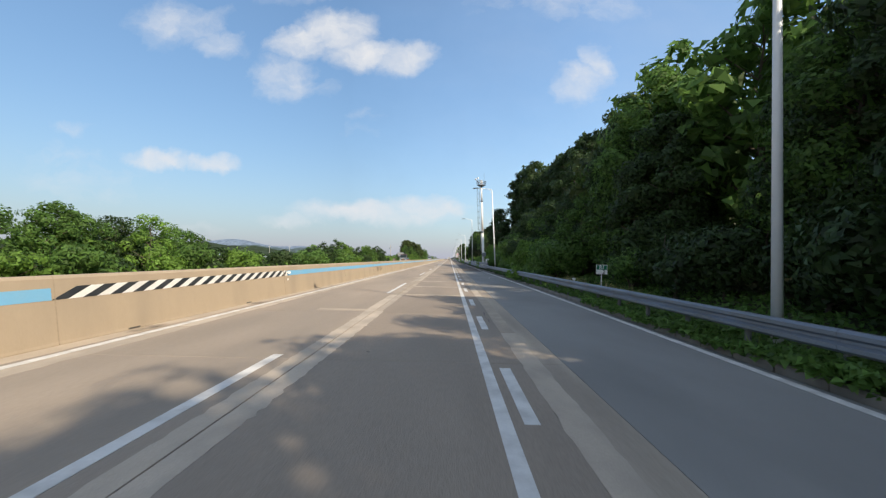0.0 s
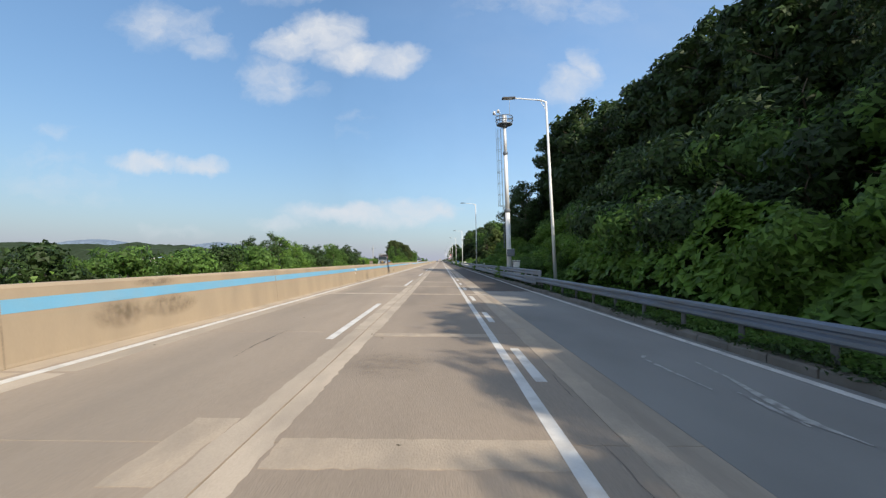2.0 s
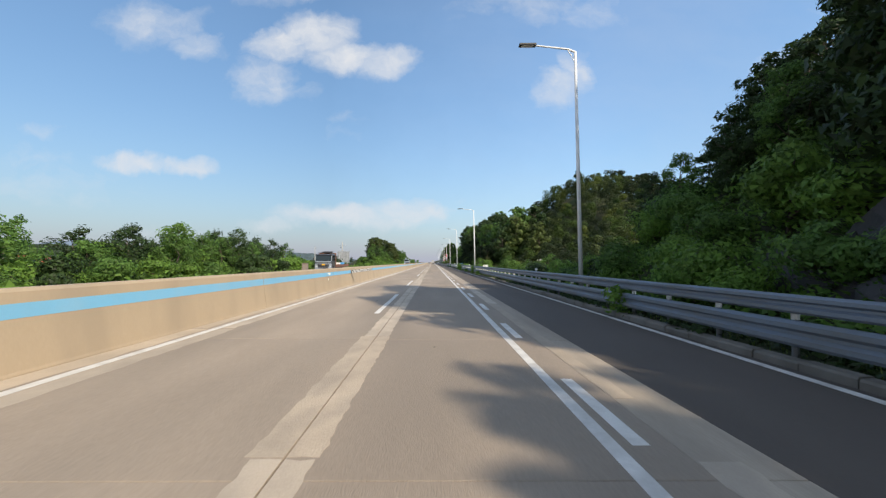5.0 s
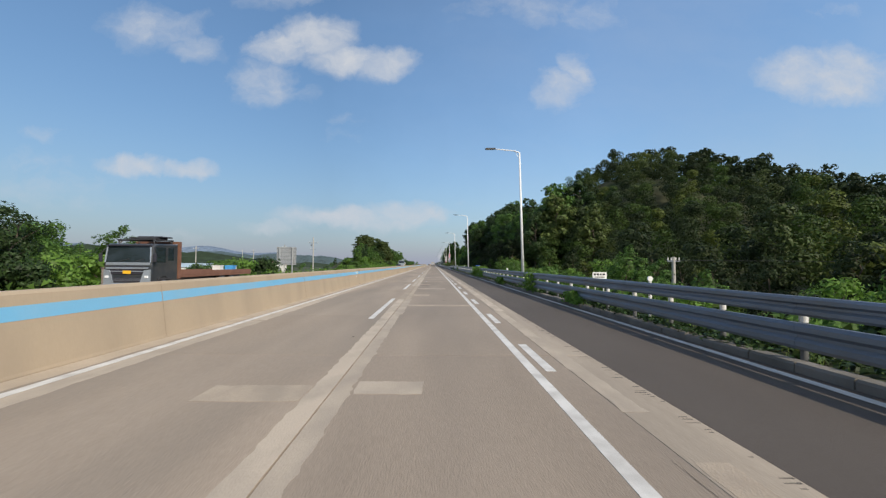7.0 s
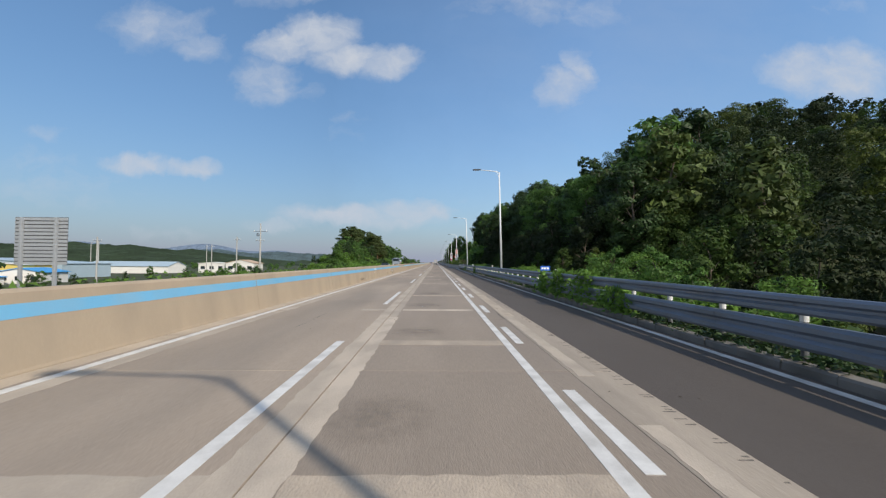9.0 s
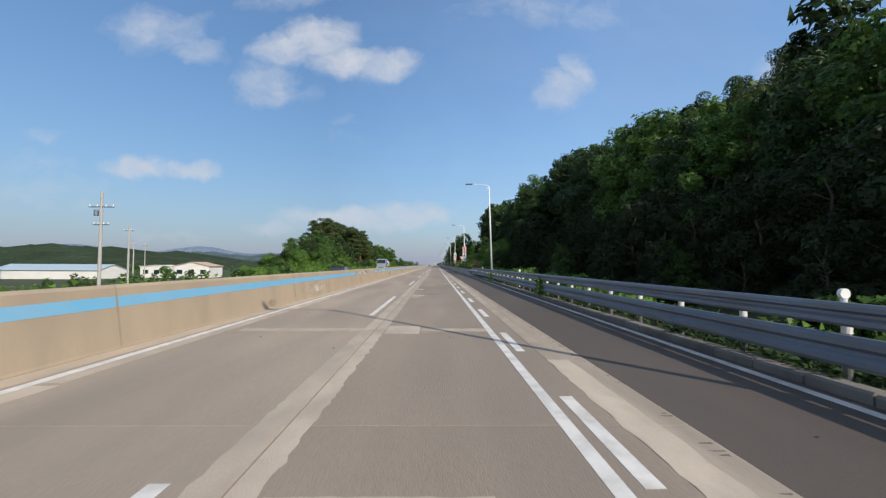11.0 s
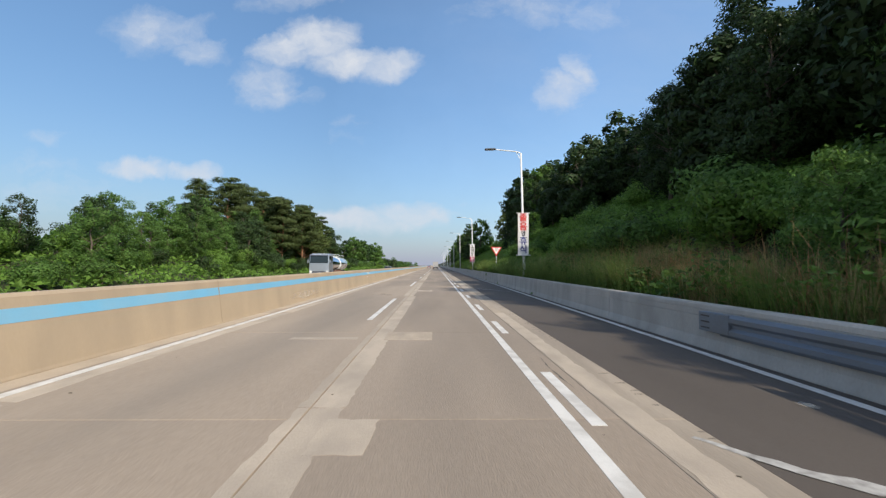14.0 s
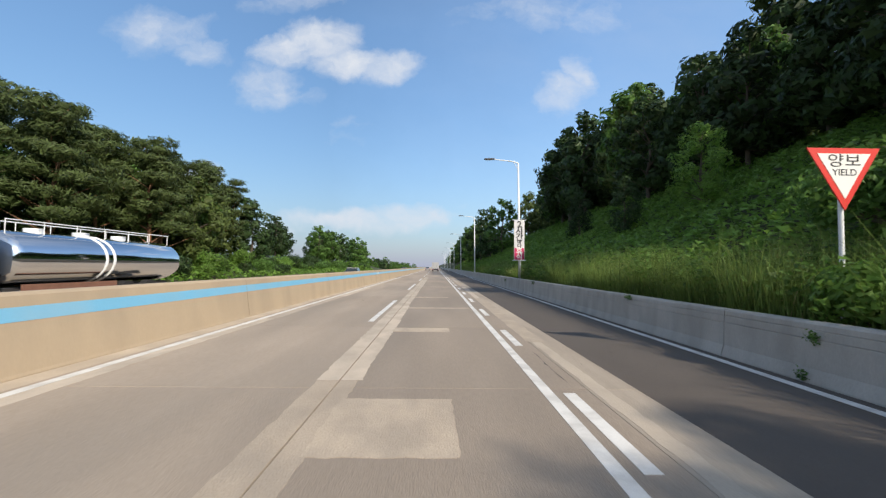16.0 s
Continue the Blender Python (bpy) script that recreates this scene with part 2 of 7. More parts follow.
SILT = soft_mark("drain_silt", (0.16, 0.13, 0.10), 0.9, 0.8)
SILT_THIN = soft_mark("face_grime", (0.20, 0.155, 0.115), 0.9, 0.55, 4.0)
CONCRETE_DARK = material("main_lane_concrete", (0.288, 0.235, 0.186), 0.85, var=0.19, scale=0.7, fine=24, bump=0.4, bump_scale=55, dirt=(0.195, 0.165, 0.138), dirt_scale=0.3, dirt_amount=0.55, objrand=0.06, stretch=(1.3, 0.22, 1))
WOOD_DARK = material("woodland_dark", (0.024, 0.039, 0.013), 0.6, var=0.5, scale=0.16, fine=1.2, island=0.28, translucent=0.25, spec=0.2)
WOOD_MID = material("woodland_green", (0.049, 0.086, 0.018), 0.6, var=0.5, scale=0.16, fine=1.2, island=0.28, translucent=0.28, spec=0.2)
WOOD_OLIVE = material("woodland_olive", (0.082, 0.110, 0.022), 0.6, var=0.5, scale=0.16, fine=1.2, island=0.28, translucent=0.22, spec=0.2)
JOINT = material("joint_filler", (0.05, 0.045, 0.04), 0.9, var=0.2)
PAINT = material("road_paint", (0.66, 0.645, 0.615), 0.65, var=0.09, scale=2.5, fine=30, dirt=(0.36, 0.34, 0.315), dirt_scale=2.6, dirt_amount=0.55, bump=0.15, bump_scale=90)
BARRIER = material("barrier_concrete", (0.41, 0.328, 0.236), 0.8, var=0.07, scale=0.8, fine=30, bump=0.15, bump_scale=40, dirt=(0.30, 0.245, 0.185), dirt_scale=0.8, dirt_amount=0.6, stretch=(1, 1, 0.35))
WALL_GREY = material("grey_concrete", (0.43, 0.41, 0.375), 0.85, var=0.16, scale=0.9, fine=30, bump=0.25, bump_scale=40, dirt=(0.26, 0.25, 0.225), dirt_scale=1.3, dirt_amount=0.55, stretch=(1, 1, 0.45))
BARRIER_JOINT = material("barrier_joint", (0.315, 0.252, 0.185), 0.9, var=0.3, scale=3, fine=30)
BLUE = material("blue_paint", (0.16, 0.43, 0.66), 0.55, var=0.06, scale=1.2, fine=30, dirt=(0.30, 0.42, 0.50), dirt_scale=0.8, dirt_amount=0.3)
BLACK_PAINT = material("black_paint", (0.025, 0.03, 0.035), 0.5, var=0.1, dirt=(0.10, 0.10, 0.10), dirt_scale=1.0, dirt_amount=0.3)
WHITE_PAINT = material("white_paint", (0.74, 0.74, 0.72), 0.5, var=0.05, dirt=(0.5, 0.48, 0.45), dirt_scale=1.2, dirt_amount=0.3)
GALV = material("galvanised_steel", (0.182, 0.215, 0.262), 0.50, 0.45, var=0.16, scale=1.2, fine=25, dirt=(0.17, 0.175, 0.175), dirt_scale=1.5, dirt_amount=0.6, stretch=(1, 0.5, 2.0))
POLE_METAL = material("pole_steel", (0.70, 0.72, 0.74), 0.45, 0.05, var=0.05, scale=2, fine=30)
# darkened steel: the shade on the posts below the rail is in the colour
POST_METAL = material("post_steel", (0.13, 0.135, 0.14), 0.6, 0.2, var=0.08, scale=2, fine=30)
DARK_METAL = material("dark_metal", (0.06, 0.06, 0.065), 0.5, 0.3, var=0.1)
SOIL = material("verge_soil", (0.052, 0.056, 0.026), 0.95, var=0.35, scale=0.35, fine=6, bump=0.6, bump_scale=6, dirt=(0.032, 0.055, 0.015), dirt_scale=0.12, dirt_amount=0.85)
KERB = material("kerb_concrete", (0.185, 0.170, 0.150), 0.85, var=0.12, scale=1.2, fine=30, bump=0.2, bump_scale=40, dirt=(0.10, 0.092, 0.078), dirt_scale=1.1, dirt_amount=0.8)
ROCK = material("rock", (0.065, 0.062, 0.064), 0.9, var=0.25, scale=1.2, fine=10, bump=0.6, bump_scale=7)
LEAF = material("leaf_green", (0.098, 0.188, 0.044), 0.55, var=0.25, scale=0.35, fine=2.5, island=0.45, objrand=0.18, translucent=0.48, spec=0.25)
# darkened past plain leaf green: shade on the wood's road side is included
LEAF_DARK = material("leaf_dark", (0.034, 0.065, 0.020), 0.55, var=0.25, scale=0.35, fine=2.5, island=0.50, objrand=0.16, translucent=0.26, spec=0.25)
LEAF_LIGHT = material("leaf_fresh", (0.145, 0.262, 0.050), 0.5, var=0.25, scale=0.4, fine=2.5, island=0.38, objrand=0.12, translucent=0.48, spec=0.25)
LEAF_OLIVE = material("leaf_olive", (0.080, 0.112, 0.032), 0.55, var=0.25, scale=0.4, fine=2.5, island=0.40, objrand=0.12, translucent=0.25, spec=0.2)
NEEDLE = material("pine_needle", (0.056, 0.080, 0.025), 0.6, var=0.25, scale=0.5, fine=3, island=0.40, objrand=0.12, translucent=0.18, spec=0.2)
GRASS = material("grass_blade", (0.165, 0.235, 0.060), 0.6, var=0.3, scale=0.25, fine=1.5, island=0.40, translucent=0.42, spec=0.2)
GRASS_RUSSET = material("russet_grass", (0.36, 0.20, 0.10), 0.65, var=0.25, scale=0.3, fine=2, island=0.35, translucent=0.40, spec=0.2)
GRASS_DRY = material("dry_grass", (0.46, 0.38, 0.18), 0.65, var=0.25, scale=0.3, fine=2, island=0.35, translucent=0.42, spec=0.2)
BARK = material("bark", (0.105, 0.085, 0.065), 0.9, var=0.3, scale=3, fine=25, bump=0.7, bump_scale=18, stretch=(1, 1, 0.3))
BARK_PINE = material("pine_bark", (0.20, 0.105, 0.06), 0.9, var=0.3, scale=3, fine=25, bump=0.7, bump_scale=16, stretch=(1, 1, 0.35))

SIGN_WHITE = material("sign_white", (0.78, 0.78, 0.76), 0.45, var=0.03, scale=2, fine=20)
SIGN_RED = material("sign_red", (0.62, 0.035, 0.03), 0.45, var=0.04, scale=2, fine=20)
SIGN_NAVY = material("sign_navy", (0.02, 0.035, 0.20), 0.5, var=0.04)
SIGN_GREEN = material("sign_green", (0.01, 0.16, 0.085), 0.5, var=0.04)
SIGN_BLUE = material("sign_blue", (0.02, 0.12, 0.55), 0.5, var=0.04)
SIGN_DARK = material("sign_dark", (0.03, 0.03, 0.04), 0.5, var=0.05)
SIGN_BACK = material("sign_back_aluminium", (0.36, 0.38, 0.40), 0.5, 0.2, var=0.10, scale=2, fine=20)
FABRIC = material("banner_fabric", (0.74, 0.74, 0.76), 0.8, var=0.05, scale=3, fine=60, translucent=0.2)
GLASS = material("vehicle_glass", (0.02, 0.03, 0.035), 0.06, 0.0, var=0.02, spec=0.45, coat=0.2)
RUST_PALE = material("faded_brown_paint", (0.25, 0.205, 0.185), 0.7, var=0.15, scale=2, fine=20, dirt=(0.15, 0.12, 0.10), dirt_scale=2.0, dirt_amount=0.5)
TRUCK_BLACK = material("truck_dark_paint", (0.035, 0.042, 0.05), 0.3, 0.1, var=0.1, coat=0.6, dirt=(0.12, 0.11, 0.10), dirt_scale=1.5, dirt_amount=0.35)
TRUCK_SILVER = material("truck_silver_paint", (0.36, 0.41, 0.48), 0.28, 0.45, var=0.04, coat=0.6)
CHROME = material("polished_steel", (0.72, 0.74, 0.76), 0.10, 1.0, var=0.03, scale=1)
RUST = material("rusty_steel", (0.20, 0.10, 0.07), 0.8, 0.2, var=0.25, scale=2, fine=14, bump=0.3, bump_scale=20)
RUBBER = material("rubber", (0.02, 0.02, 0.021), 0.8, var=0.1)
LIGHT_GLASS = material("lamp_glass", (0.75, 0.76, 0.78), 0.1, var=0.02, spec=0.7)
ROOF_BLUE = material("metal_roof_blue", (0.42, 0.52, 0.58), 0.5, 0.2, var=0.06, scale=0.4, fine=6)
TARP_BLUE = material("blue_sheet_roof", (0.06, 0.30, 0.62), 0.5, var=0.08, scale=0.5, fine=6)
WALL_WHITE = material("white_render", (0.74, 0.72, 0.68), 0.8, var=0.05, scale=0.3, fine=8, dirt=(0.5, 0.47, 0.42), dirt_scale=0.3, dirt_amount=0.3)
ROOF_TAN = material("tan_roof", (0.50, 0.36, 0.25), 0.7, var=0.08, scale=0.5, fine=6)
POLE_CONC = material("pole_concrete", (0.40, 0.39, 0.37), 0.85, var=0.08, scale=1, fine=20)
# ---- building helpers ----
def mesh_of(name, verts, faces, mat, smooth=False):
    me = bpy.data.meshes.new(name)
    me.from_pydata([tuple(v) for v in verts], [], [tuple(f) for f in faces])
    if mat is not None:
        me.materials.append(mat)
    if smooth:
        me.polygons.foreach_set("use_smooth", [True] * len(me.polygons))
    me.update()
    return me


def bm_mesh(name, bm, mat, smooth=False):
    me = bpy.data.meshes.new(name)
    bmesh.ops.recalc_face_normals(bm, faces=bm.faces)
    bm.to_mesh(me)
    bm.free()
    if mat is not None:
        me.materials.append(mat)
    if smooth:
        me.polygons.foreach_set("use_smooth", [True] * len(me.polygons))
    return me


def root(name, m=None):
    ob = new(name)
    ob.empty_display_size = 0.2
    if m is not None:
        ob.matrix_basis = m
    return ob


def put(name, me, parent=None, m=None, label="", kind=""):
    """One mesh object, under a thing or at top level."""
    ob = new(name, me)
    if parent is not None:
        ob.parent = parent
    if m is not None:
        ob.matrix_basis = m
    return tagged(ob, label=label, kind=kind)


def part(name, bm, mat, parent, label="", smooth=False):
    return put(name, bm_mesh(name, bm, mat, smooth), parent, label=label)


def box(bm, x0, x1, y0, y1, z0, z1, bevel=0.0):
    vs = [bm.verts.new((x, y, z)) for x in (x0, x1) for y in (y0, y1) for z in (z0, z1)]
    fs = [bm.faces.new([vs[i] for i in q]) for q in ((0, 1, 3, 2), (4, 6, 7, 5), (0, 4, 5, 1), (2, 3, 7, 6), (0, 2, 6, 4), (1, 5, 7, 3))]
    if bevel:
        es = list({e for f in fs for e in f.edges})
        bmesh.ops.bevel(bm, geom=es, offset=bevel, segments=2, affect="EDGES", profile=0.6)


def bx(x0, x1, y0, y1, z0, z1, bevel=0.0):
    bm = bmesh.new()
    box(bm, x0, x1, y0, y1, z0, z1, bevel)
    return bm


def tube(bm, p, q, r0, r1=None, n=10, caps=True):
    """A tapered tube from p to q."""
    r1 = r0 if r1 is None else r1
    p, q = Vector(p), Vector(q)
    d = (q - p).normalized()
    a = d.orthogonal().normalized()
    b = d.cross(a)
    rings = []
    for c, r in ((p, r0), (q, r1)):
        rings.append([bm.verts.new(c + (a * math.cos(2 * math.pi * i / n) + b * math.sin(2 * math.pi * i / n)) * r) for i in range(n)])
    for i in range(n):
        bm.faces.new((rings[0][i], rings[0][(i + 1) % n], rings[1][(i + 1) % n], rings[1][i]))
    if caps:
        bm.faces.new(rings[0])
        bm.faces.new(rings[1])


def tb(p, q, r0, r1=None, n=10):
    bm = bmesh.new()
    tube(bm, p, q, r0, r1, n)
    return bm


def sweep(profile, ys, closed=True, x_of=None):
    """A profile of (x, z) drawn along y, with end caps."""
    bm = bmesh.new()
    rings = []
    for y in ys:
        ox = x_of(y) if x_of else 0.0
        rings.append([bm.verts.new((x + ox, y, z)) for x, z in profile])
    n = len(profile)
    for a, b in zip(rings, rings[1:]):
        for i in range(n if closed else n - 1):
            bm.faces.new((a[i], a[(i + 1) % n], b[(i + 1) % n], b[i]))
    if closed:
        bm.faces.new(rings[0])
        bm.faces.new(rings[-1])
    return bm


def leaf_blades(name, c, size, mat, rng, aspect=0.55, up=0.0, droop=0.0, flat=0.7, out=None):
    """Many small pointed leaves at the points c."""
    n = len(c)
    u = rng.normal(size=(n, 3))
    u[:, 2] *= flat
    u[:, 2] -= droop
    if out is not None:                              # leaves of a crown lie along its surface
        u -= out * (u * out).sum(1, keepdims=True) * 0.8
    u /= np.linalg.norm(u, axis=1, keepdims=True) + 1e-9
    w = rng.normal(size=(n, 3))
    if out is not None:
        w = w * 0.45 + out
    w[:, 2] += up
    v = np.cross(u, w)
    v /= np.linalg.norm(v, axis=1, keepdims=True) + 1e-9
    s = (size * (0.6 + 0.8 * rng.random(n)))[:, None]
    P = np.stack([c - u * s * 0.45 - v * s * 0.5 * aspect, c - u * s * 0.35 + v * s * 0.55 * aspect, c + u * s * 0.62], 1)
    me = bpy.data.meshes.new(name)
    me.vertices.add(3 * n)
    me.vertices.foreach_set("co", P.reshape(-1).astype(np.float32))
    me.loops.add(3 * n)
    me.loops.foreach_set("vertex_index", np.arange(3 * n, dtype=np.int32))
    me.polygons.add(n)
    me.polygons.foreach_set("loop_start", np.arange(0, 3 * n, 3, dtype=np.int32))
    me.materials.append(mat)
    me.update(calc_edges=True)
    me.validate()
    return me


def blades(name, base, height, mat, rng, width=0.03, lean=0.35):
    """Upright grass blades as bent slivers on the points base."""
    n = len(base)
    h = (height * (0.5 + 0.7 * rng.random(n)))[:, None]
    a = rng.random(n) * 6.283
    d = np.stack([np.cos(a), np.sin(a), np.zeros(n)], 1)
    side = np.stack([-np.sin(a), np.cos(a), np.zeros(n)], 1) * width * (0.6 + 0.8 * rng.random(n))[:, None]
    l = (rng.random(n) * lean)[:, None]
    up = np.array([0, 0, 1.0])
    mid = base + up * h * 0.55 + d * h * l * 0.35
    tip = base + up * h * (1 - 0.25 * l) + d * h * l
    P = np.stack([base - side * 0.5, base + side * 0.5, mid + side * 0.45, mid - side * 0.45, tip], 1)
    corner = (np.arange(n, dtype=np.int32)[:, None] * 5 + np.array([0, 1, 2, 3, 3, 2, 4], dtype=np.int32)).reshape(-1)
    start = (np.arange(n, dtype=np.int32)[:, None] * 7 + np.array([0, 4], dtype=np.int32)).reshape(-1)
    me = bpy.data.meshes.new(name)
    me.vertices.add(5 * n)
    me.vertices.foreach_set("co", P.reshape(-1).astype(np.float32))
    me.loops.add(7 * n)
    me.loops.foreach_set("vertex_index", corner)
    me.polygons.add(2 * n)
    me.polygons.foreach_set("loop_start", start)
    me.materials.append(mat)
    me.update(calc_edges=True)
    me.validate()
    return me


def lerp(y, table):
    """A value along the road from (y, value) pairs."""
    return float(np.interp(y, [a for a, b in table], [b for a, b in table]))


def smooth01(x):
    x = np.clip(x, 0, 1)
    return x * x * (3 - 2 * x)

# ---- the lie of the land ----
def stretch_weight(y, a, b, soft):
    return smooth01((y - a) / soft + 0.5) * (1 - smooth01((y - b) / soft + 0.5))


def land(x, y):
    """Height of the ground (arrays)."""
    x, y = np.asarray(x, float), np.asarray(y, float)
    r = np.maximum(x - 7.6, 0)                       # metres right of the verge
    bank_a = np.minimum(0.30 * np.maximum(r - 2, 0), 5) + 0.10 * np.maximum(r - 20, 0)
    bank_b = np.minimum(0.88 * np.maximum(r - 0.8, 0), 11) + 0.22 * np.maximum(r - 16, 0)
    hill = 37.5 * smooth01((x - 23) / 46.0) * np.exp(-((y - 292) / 82.0) ** 2) * (1 - 0.8 * smooth01((x - 86) / 66.0)) - 3.2
    bank_c = np.maximum(-3.2 * smooth01(r / 5.0), hill)
    bank_d = np.minimum(-0.4 * smooth01(r / 3.0) + 0.34 * np.maximum(r - 3, 0), 5.5)
    bank_e = 0.75 + np.minimum(0.56 * r, 9.3) + 0.20 * np.maximum(r - 17, 0)
    bank_a, bank_b, bank_e = np.minimum(bank_a, 24), np.minimum(bank_b, 26), np.minimum(bank_e, 26)
    wa, wb, wc, wd = (stretch_weight(y, a, b, s) for a, b, s in ((-900, 43, 16), (43, 119, 16), (119, 201, 22), (201, 272, 24)))
    we = np.clip(1 - wa - wb - wc - wd, 0, 1)
    right = wa * bank_a + wb * bank_b + wc * bank_c + wd * bank_d + we * bank_e
    right = np.where(x > 24, np.maximum(right, hill), right)
    l = np.maximum(-19.5 - x, 0)                     # metres left of the far carriageway
    low = -3.0 * smooth01(l / 9.0) - 0.012 * np.minimum(l, 300)
    high = np.minimum(0.30 * l, 3.0)
    wl = stretch_weight(y, 278, 493, 36) * (1 - smooth01((l - 9 - 11 * smooth01((y - 300) / 22.0)) / 13.0))
    left = low * (1 - wl) + high * wl
    z = np.where(x > 0, right, left)
    bump = np.sin(x * 0.31 + y * 0.17) * np.cos(x * 0.13 - y * 0.23) * 0.25 + np.sin(x * 0.9 + 1.3) * np.sin(y * 0.7) * 0.10
    off = np.clip((np.abs(x + 6) - 15.0) / 4.0, 0, 1)
    z = z + bump * np.where(x > 0, np.clip((x - 8.5) / 3.0, 0, 1), off)
    bed = -0.33 + 0 * x           # below the carriageways
    inside = (x < 7.3) & (x > -19.0)
    z = np.where(inside, bed, z - 0.02)
    z = np.where((x >= 7.3) & (x < 8.0) & (y < 268), np.minimum(z, 0.02), z)
    return z


gx = np.concatenate([[-3000, -1800, -1000, -600, -380, -260], np.arange(-190, -60, 10.0), np.arange(-60, -20, 2.5), [-19.5, -18.9, -12.0, -6.3, -6.1, 0, 6.6, 7.2, 7.45, 7.9], np.arange(8.5, 32, 1.5), np.arange(32, 120, 5.0), [125, 140, 170, 220, 300, 450, 800, 1500, 3000]])
gy = np.concatenate([[-1500, -600, -250, -120, -70, -40], np.arange(-24, 393, 3.0), np.arange(393, 560, 12.0), [570, 620, 700, 850, 1100, 1600, 2400, 3600, 4800]])
GX, GY = np.meshgrid(gx, gy)
GZ = land(GX, GY)
nx, ny = len(gx), len(gy)
idx = np.arange(nx * ny).reshape(ny, nx)
quads = np.stack([idx[:-1, :-1], idx[:-1, 1:], idx[1:, 1:], idx[1:, :-1]], -1).reshape(-1, 4)
ground = put("ground", mesh_of("ground", np.stack([GX, GY, GZ], -1).reshape(-1, 3).tolist(), quads.tolist(), SOIL, True),
             label="green earth verge and low fields beside the road", kind="structure")
tagged(ground, category="ground")

# distant ridges on the skyline
def ridge(name, x0, x1, y, base, height, seed, color, length=420.0, canopy=2.0):
    rng = np.random.default_rng(seed)
    m = 520
    xs = np.linspace(x0, x1, m)
    ph = rng.random(6) * 6.28
    hz = sum(np.sin(xs / length * (k + 1) * 1.7 + ph[k]) / (k + 1.2) for k in range(6))
    hz = base + height * (0.62 + 0.25 * hz)
    hz = -12 + (hz + 12) * smooth01((xs - x0) / (0.18 * (x1 - x0))) * smooth01((x1 - xs) / (0.30 * (x1 - x0)))
    rows = []
    for k, (dy_, f) in enumerate(((0, 0.0), (25, 0.28), (60, 0.52), (95, 0.70), (140, 0.86), (195, 0.95), (260, 1.0), (700, 0.4))):
        rows.append(np.stack([xs, np.full_like(xs, y + dy_) + rng.normal(0, 6, m) * (0 < k < 7), -12 + (hz + 12) * f + rng.normal(0, canopy, m) * (0 < k < 7)], 1))
    V = np.concatenate(rows)
    F = [(k * m + i, k * m + i + 1, (k + 1) * m + i + 1, (k + 1) * m + i) for k in range(7) for i in range(m - 1)]
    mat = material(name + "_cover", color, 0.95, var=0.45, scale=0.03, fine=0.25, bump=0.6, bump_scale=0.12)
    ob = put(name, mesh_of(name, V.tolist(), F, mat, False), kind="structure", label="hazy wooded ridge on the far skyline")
    return tagged(ob, category="hills")


# farther ridges are bluer and paler: the haze of distance is in their colour
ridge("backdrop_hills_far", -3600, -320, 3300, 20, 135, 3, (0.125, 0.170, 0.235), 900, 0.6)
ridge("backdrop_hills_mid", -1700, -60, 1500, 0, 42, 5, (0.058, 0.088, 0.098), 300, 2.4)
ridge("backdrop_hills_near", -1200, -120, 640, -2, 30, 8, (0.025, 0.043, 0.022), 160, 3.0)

# ---- carriageway ----
Y0, Y1 = -23.4, 372.0
X_JOINT, X_STRIP, X_ASPH, X_EDGE = -1.22, 2.39, 3.12, 6.3
road = root("road")
tagged(road, "two-lane highway of worn pale concrete slabs with patched joints", "road", kind="structure")


def slab_mesh(name, x0, x1, length, mat):
    bm = bx(x0, x1, 0.006, length - 0.006, -0.28, 0.0)
    es = [e for e in bm.edges if all(v.co.z > -0.01 for v in e.verts)]
    bmesh.ops.bevel(bm, geom=es, offset=0.004, segments=1, affect="EDGES")
    return bm_mesh(name, bm, mat)


# far part of the carriageway, joined
bm = bmesh.new()
for x0, x1 in ((-6.25, X_JOINT - 0.006), (X_JOINT + 0.006, X_ASPH)):
    for y0, y1 in ((-260, Y0), (Y1, 900), (900, 3000)):
        box(bm, x0, x1, y0 + 0.01, y1 - 0.01, -0.28, 0.0)
put("far_slabs", bm_mesh("far_slabs", bm, CONCRETE), road, kind="stuff")
bm = bmesh.new()
for y0, y1 in ((58, 120), (120, 330), (330, 3000)):
    box(bm, X_ASPH + 0.01, X_EDGE + 0.1, y0, y1, -0.28, -0.006)
put("shoulder_lane", bm_mesh("shoulder_lane", bm, ASPHALT), road, label="dark worn asphalt lane")
bm = bx(X_ASPH + 0.01, X_EDGE + 0.1, -260, 58, -0.28, -0.006)
put("shoulder_lane", bm_mesh("shoulder_lane", bm, ASPHALT_OLD), road, label="older, paler grey asphalt lane")
bm = bx(-6.2, X_EDGE, -260, 3000, -0.32, -0.10)
put("joint_bed", bm_mesh("joint_bed", bm, JOINT), road)

# opposite carriageway, lower, behind the barrier
bm = bx(-19.0, -6.56, -260, 3000, -0.28, -0.0)
opp = put("road_opposite", bm_mesh("road_opposite", bm, CONCRETE), label="opposite carriageway of pale concrete behind the barrier", kind="structure")
tagged(opp, category="road")

# painted lines: laid 4 mm proud
markings = root("road_markings")
tagged(markings, "worn white lane lines and dashes painted on the road", "road marking", kind="structure")


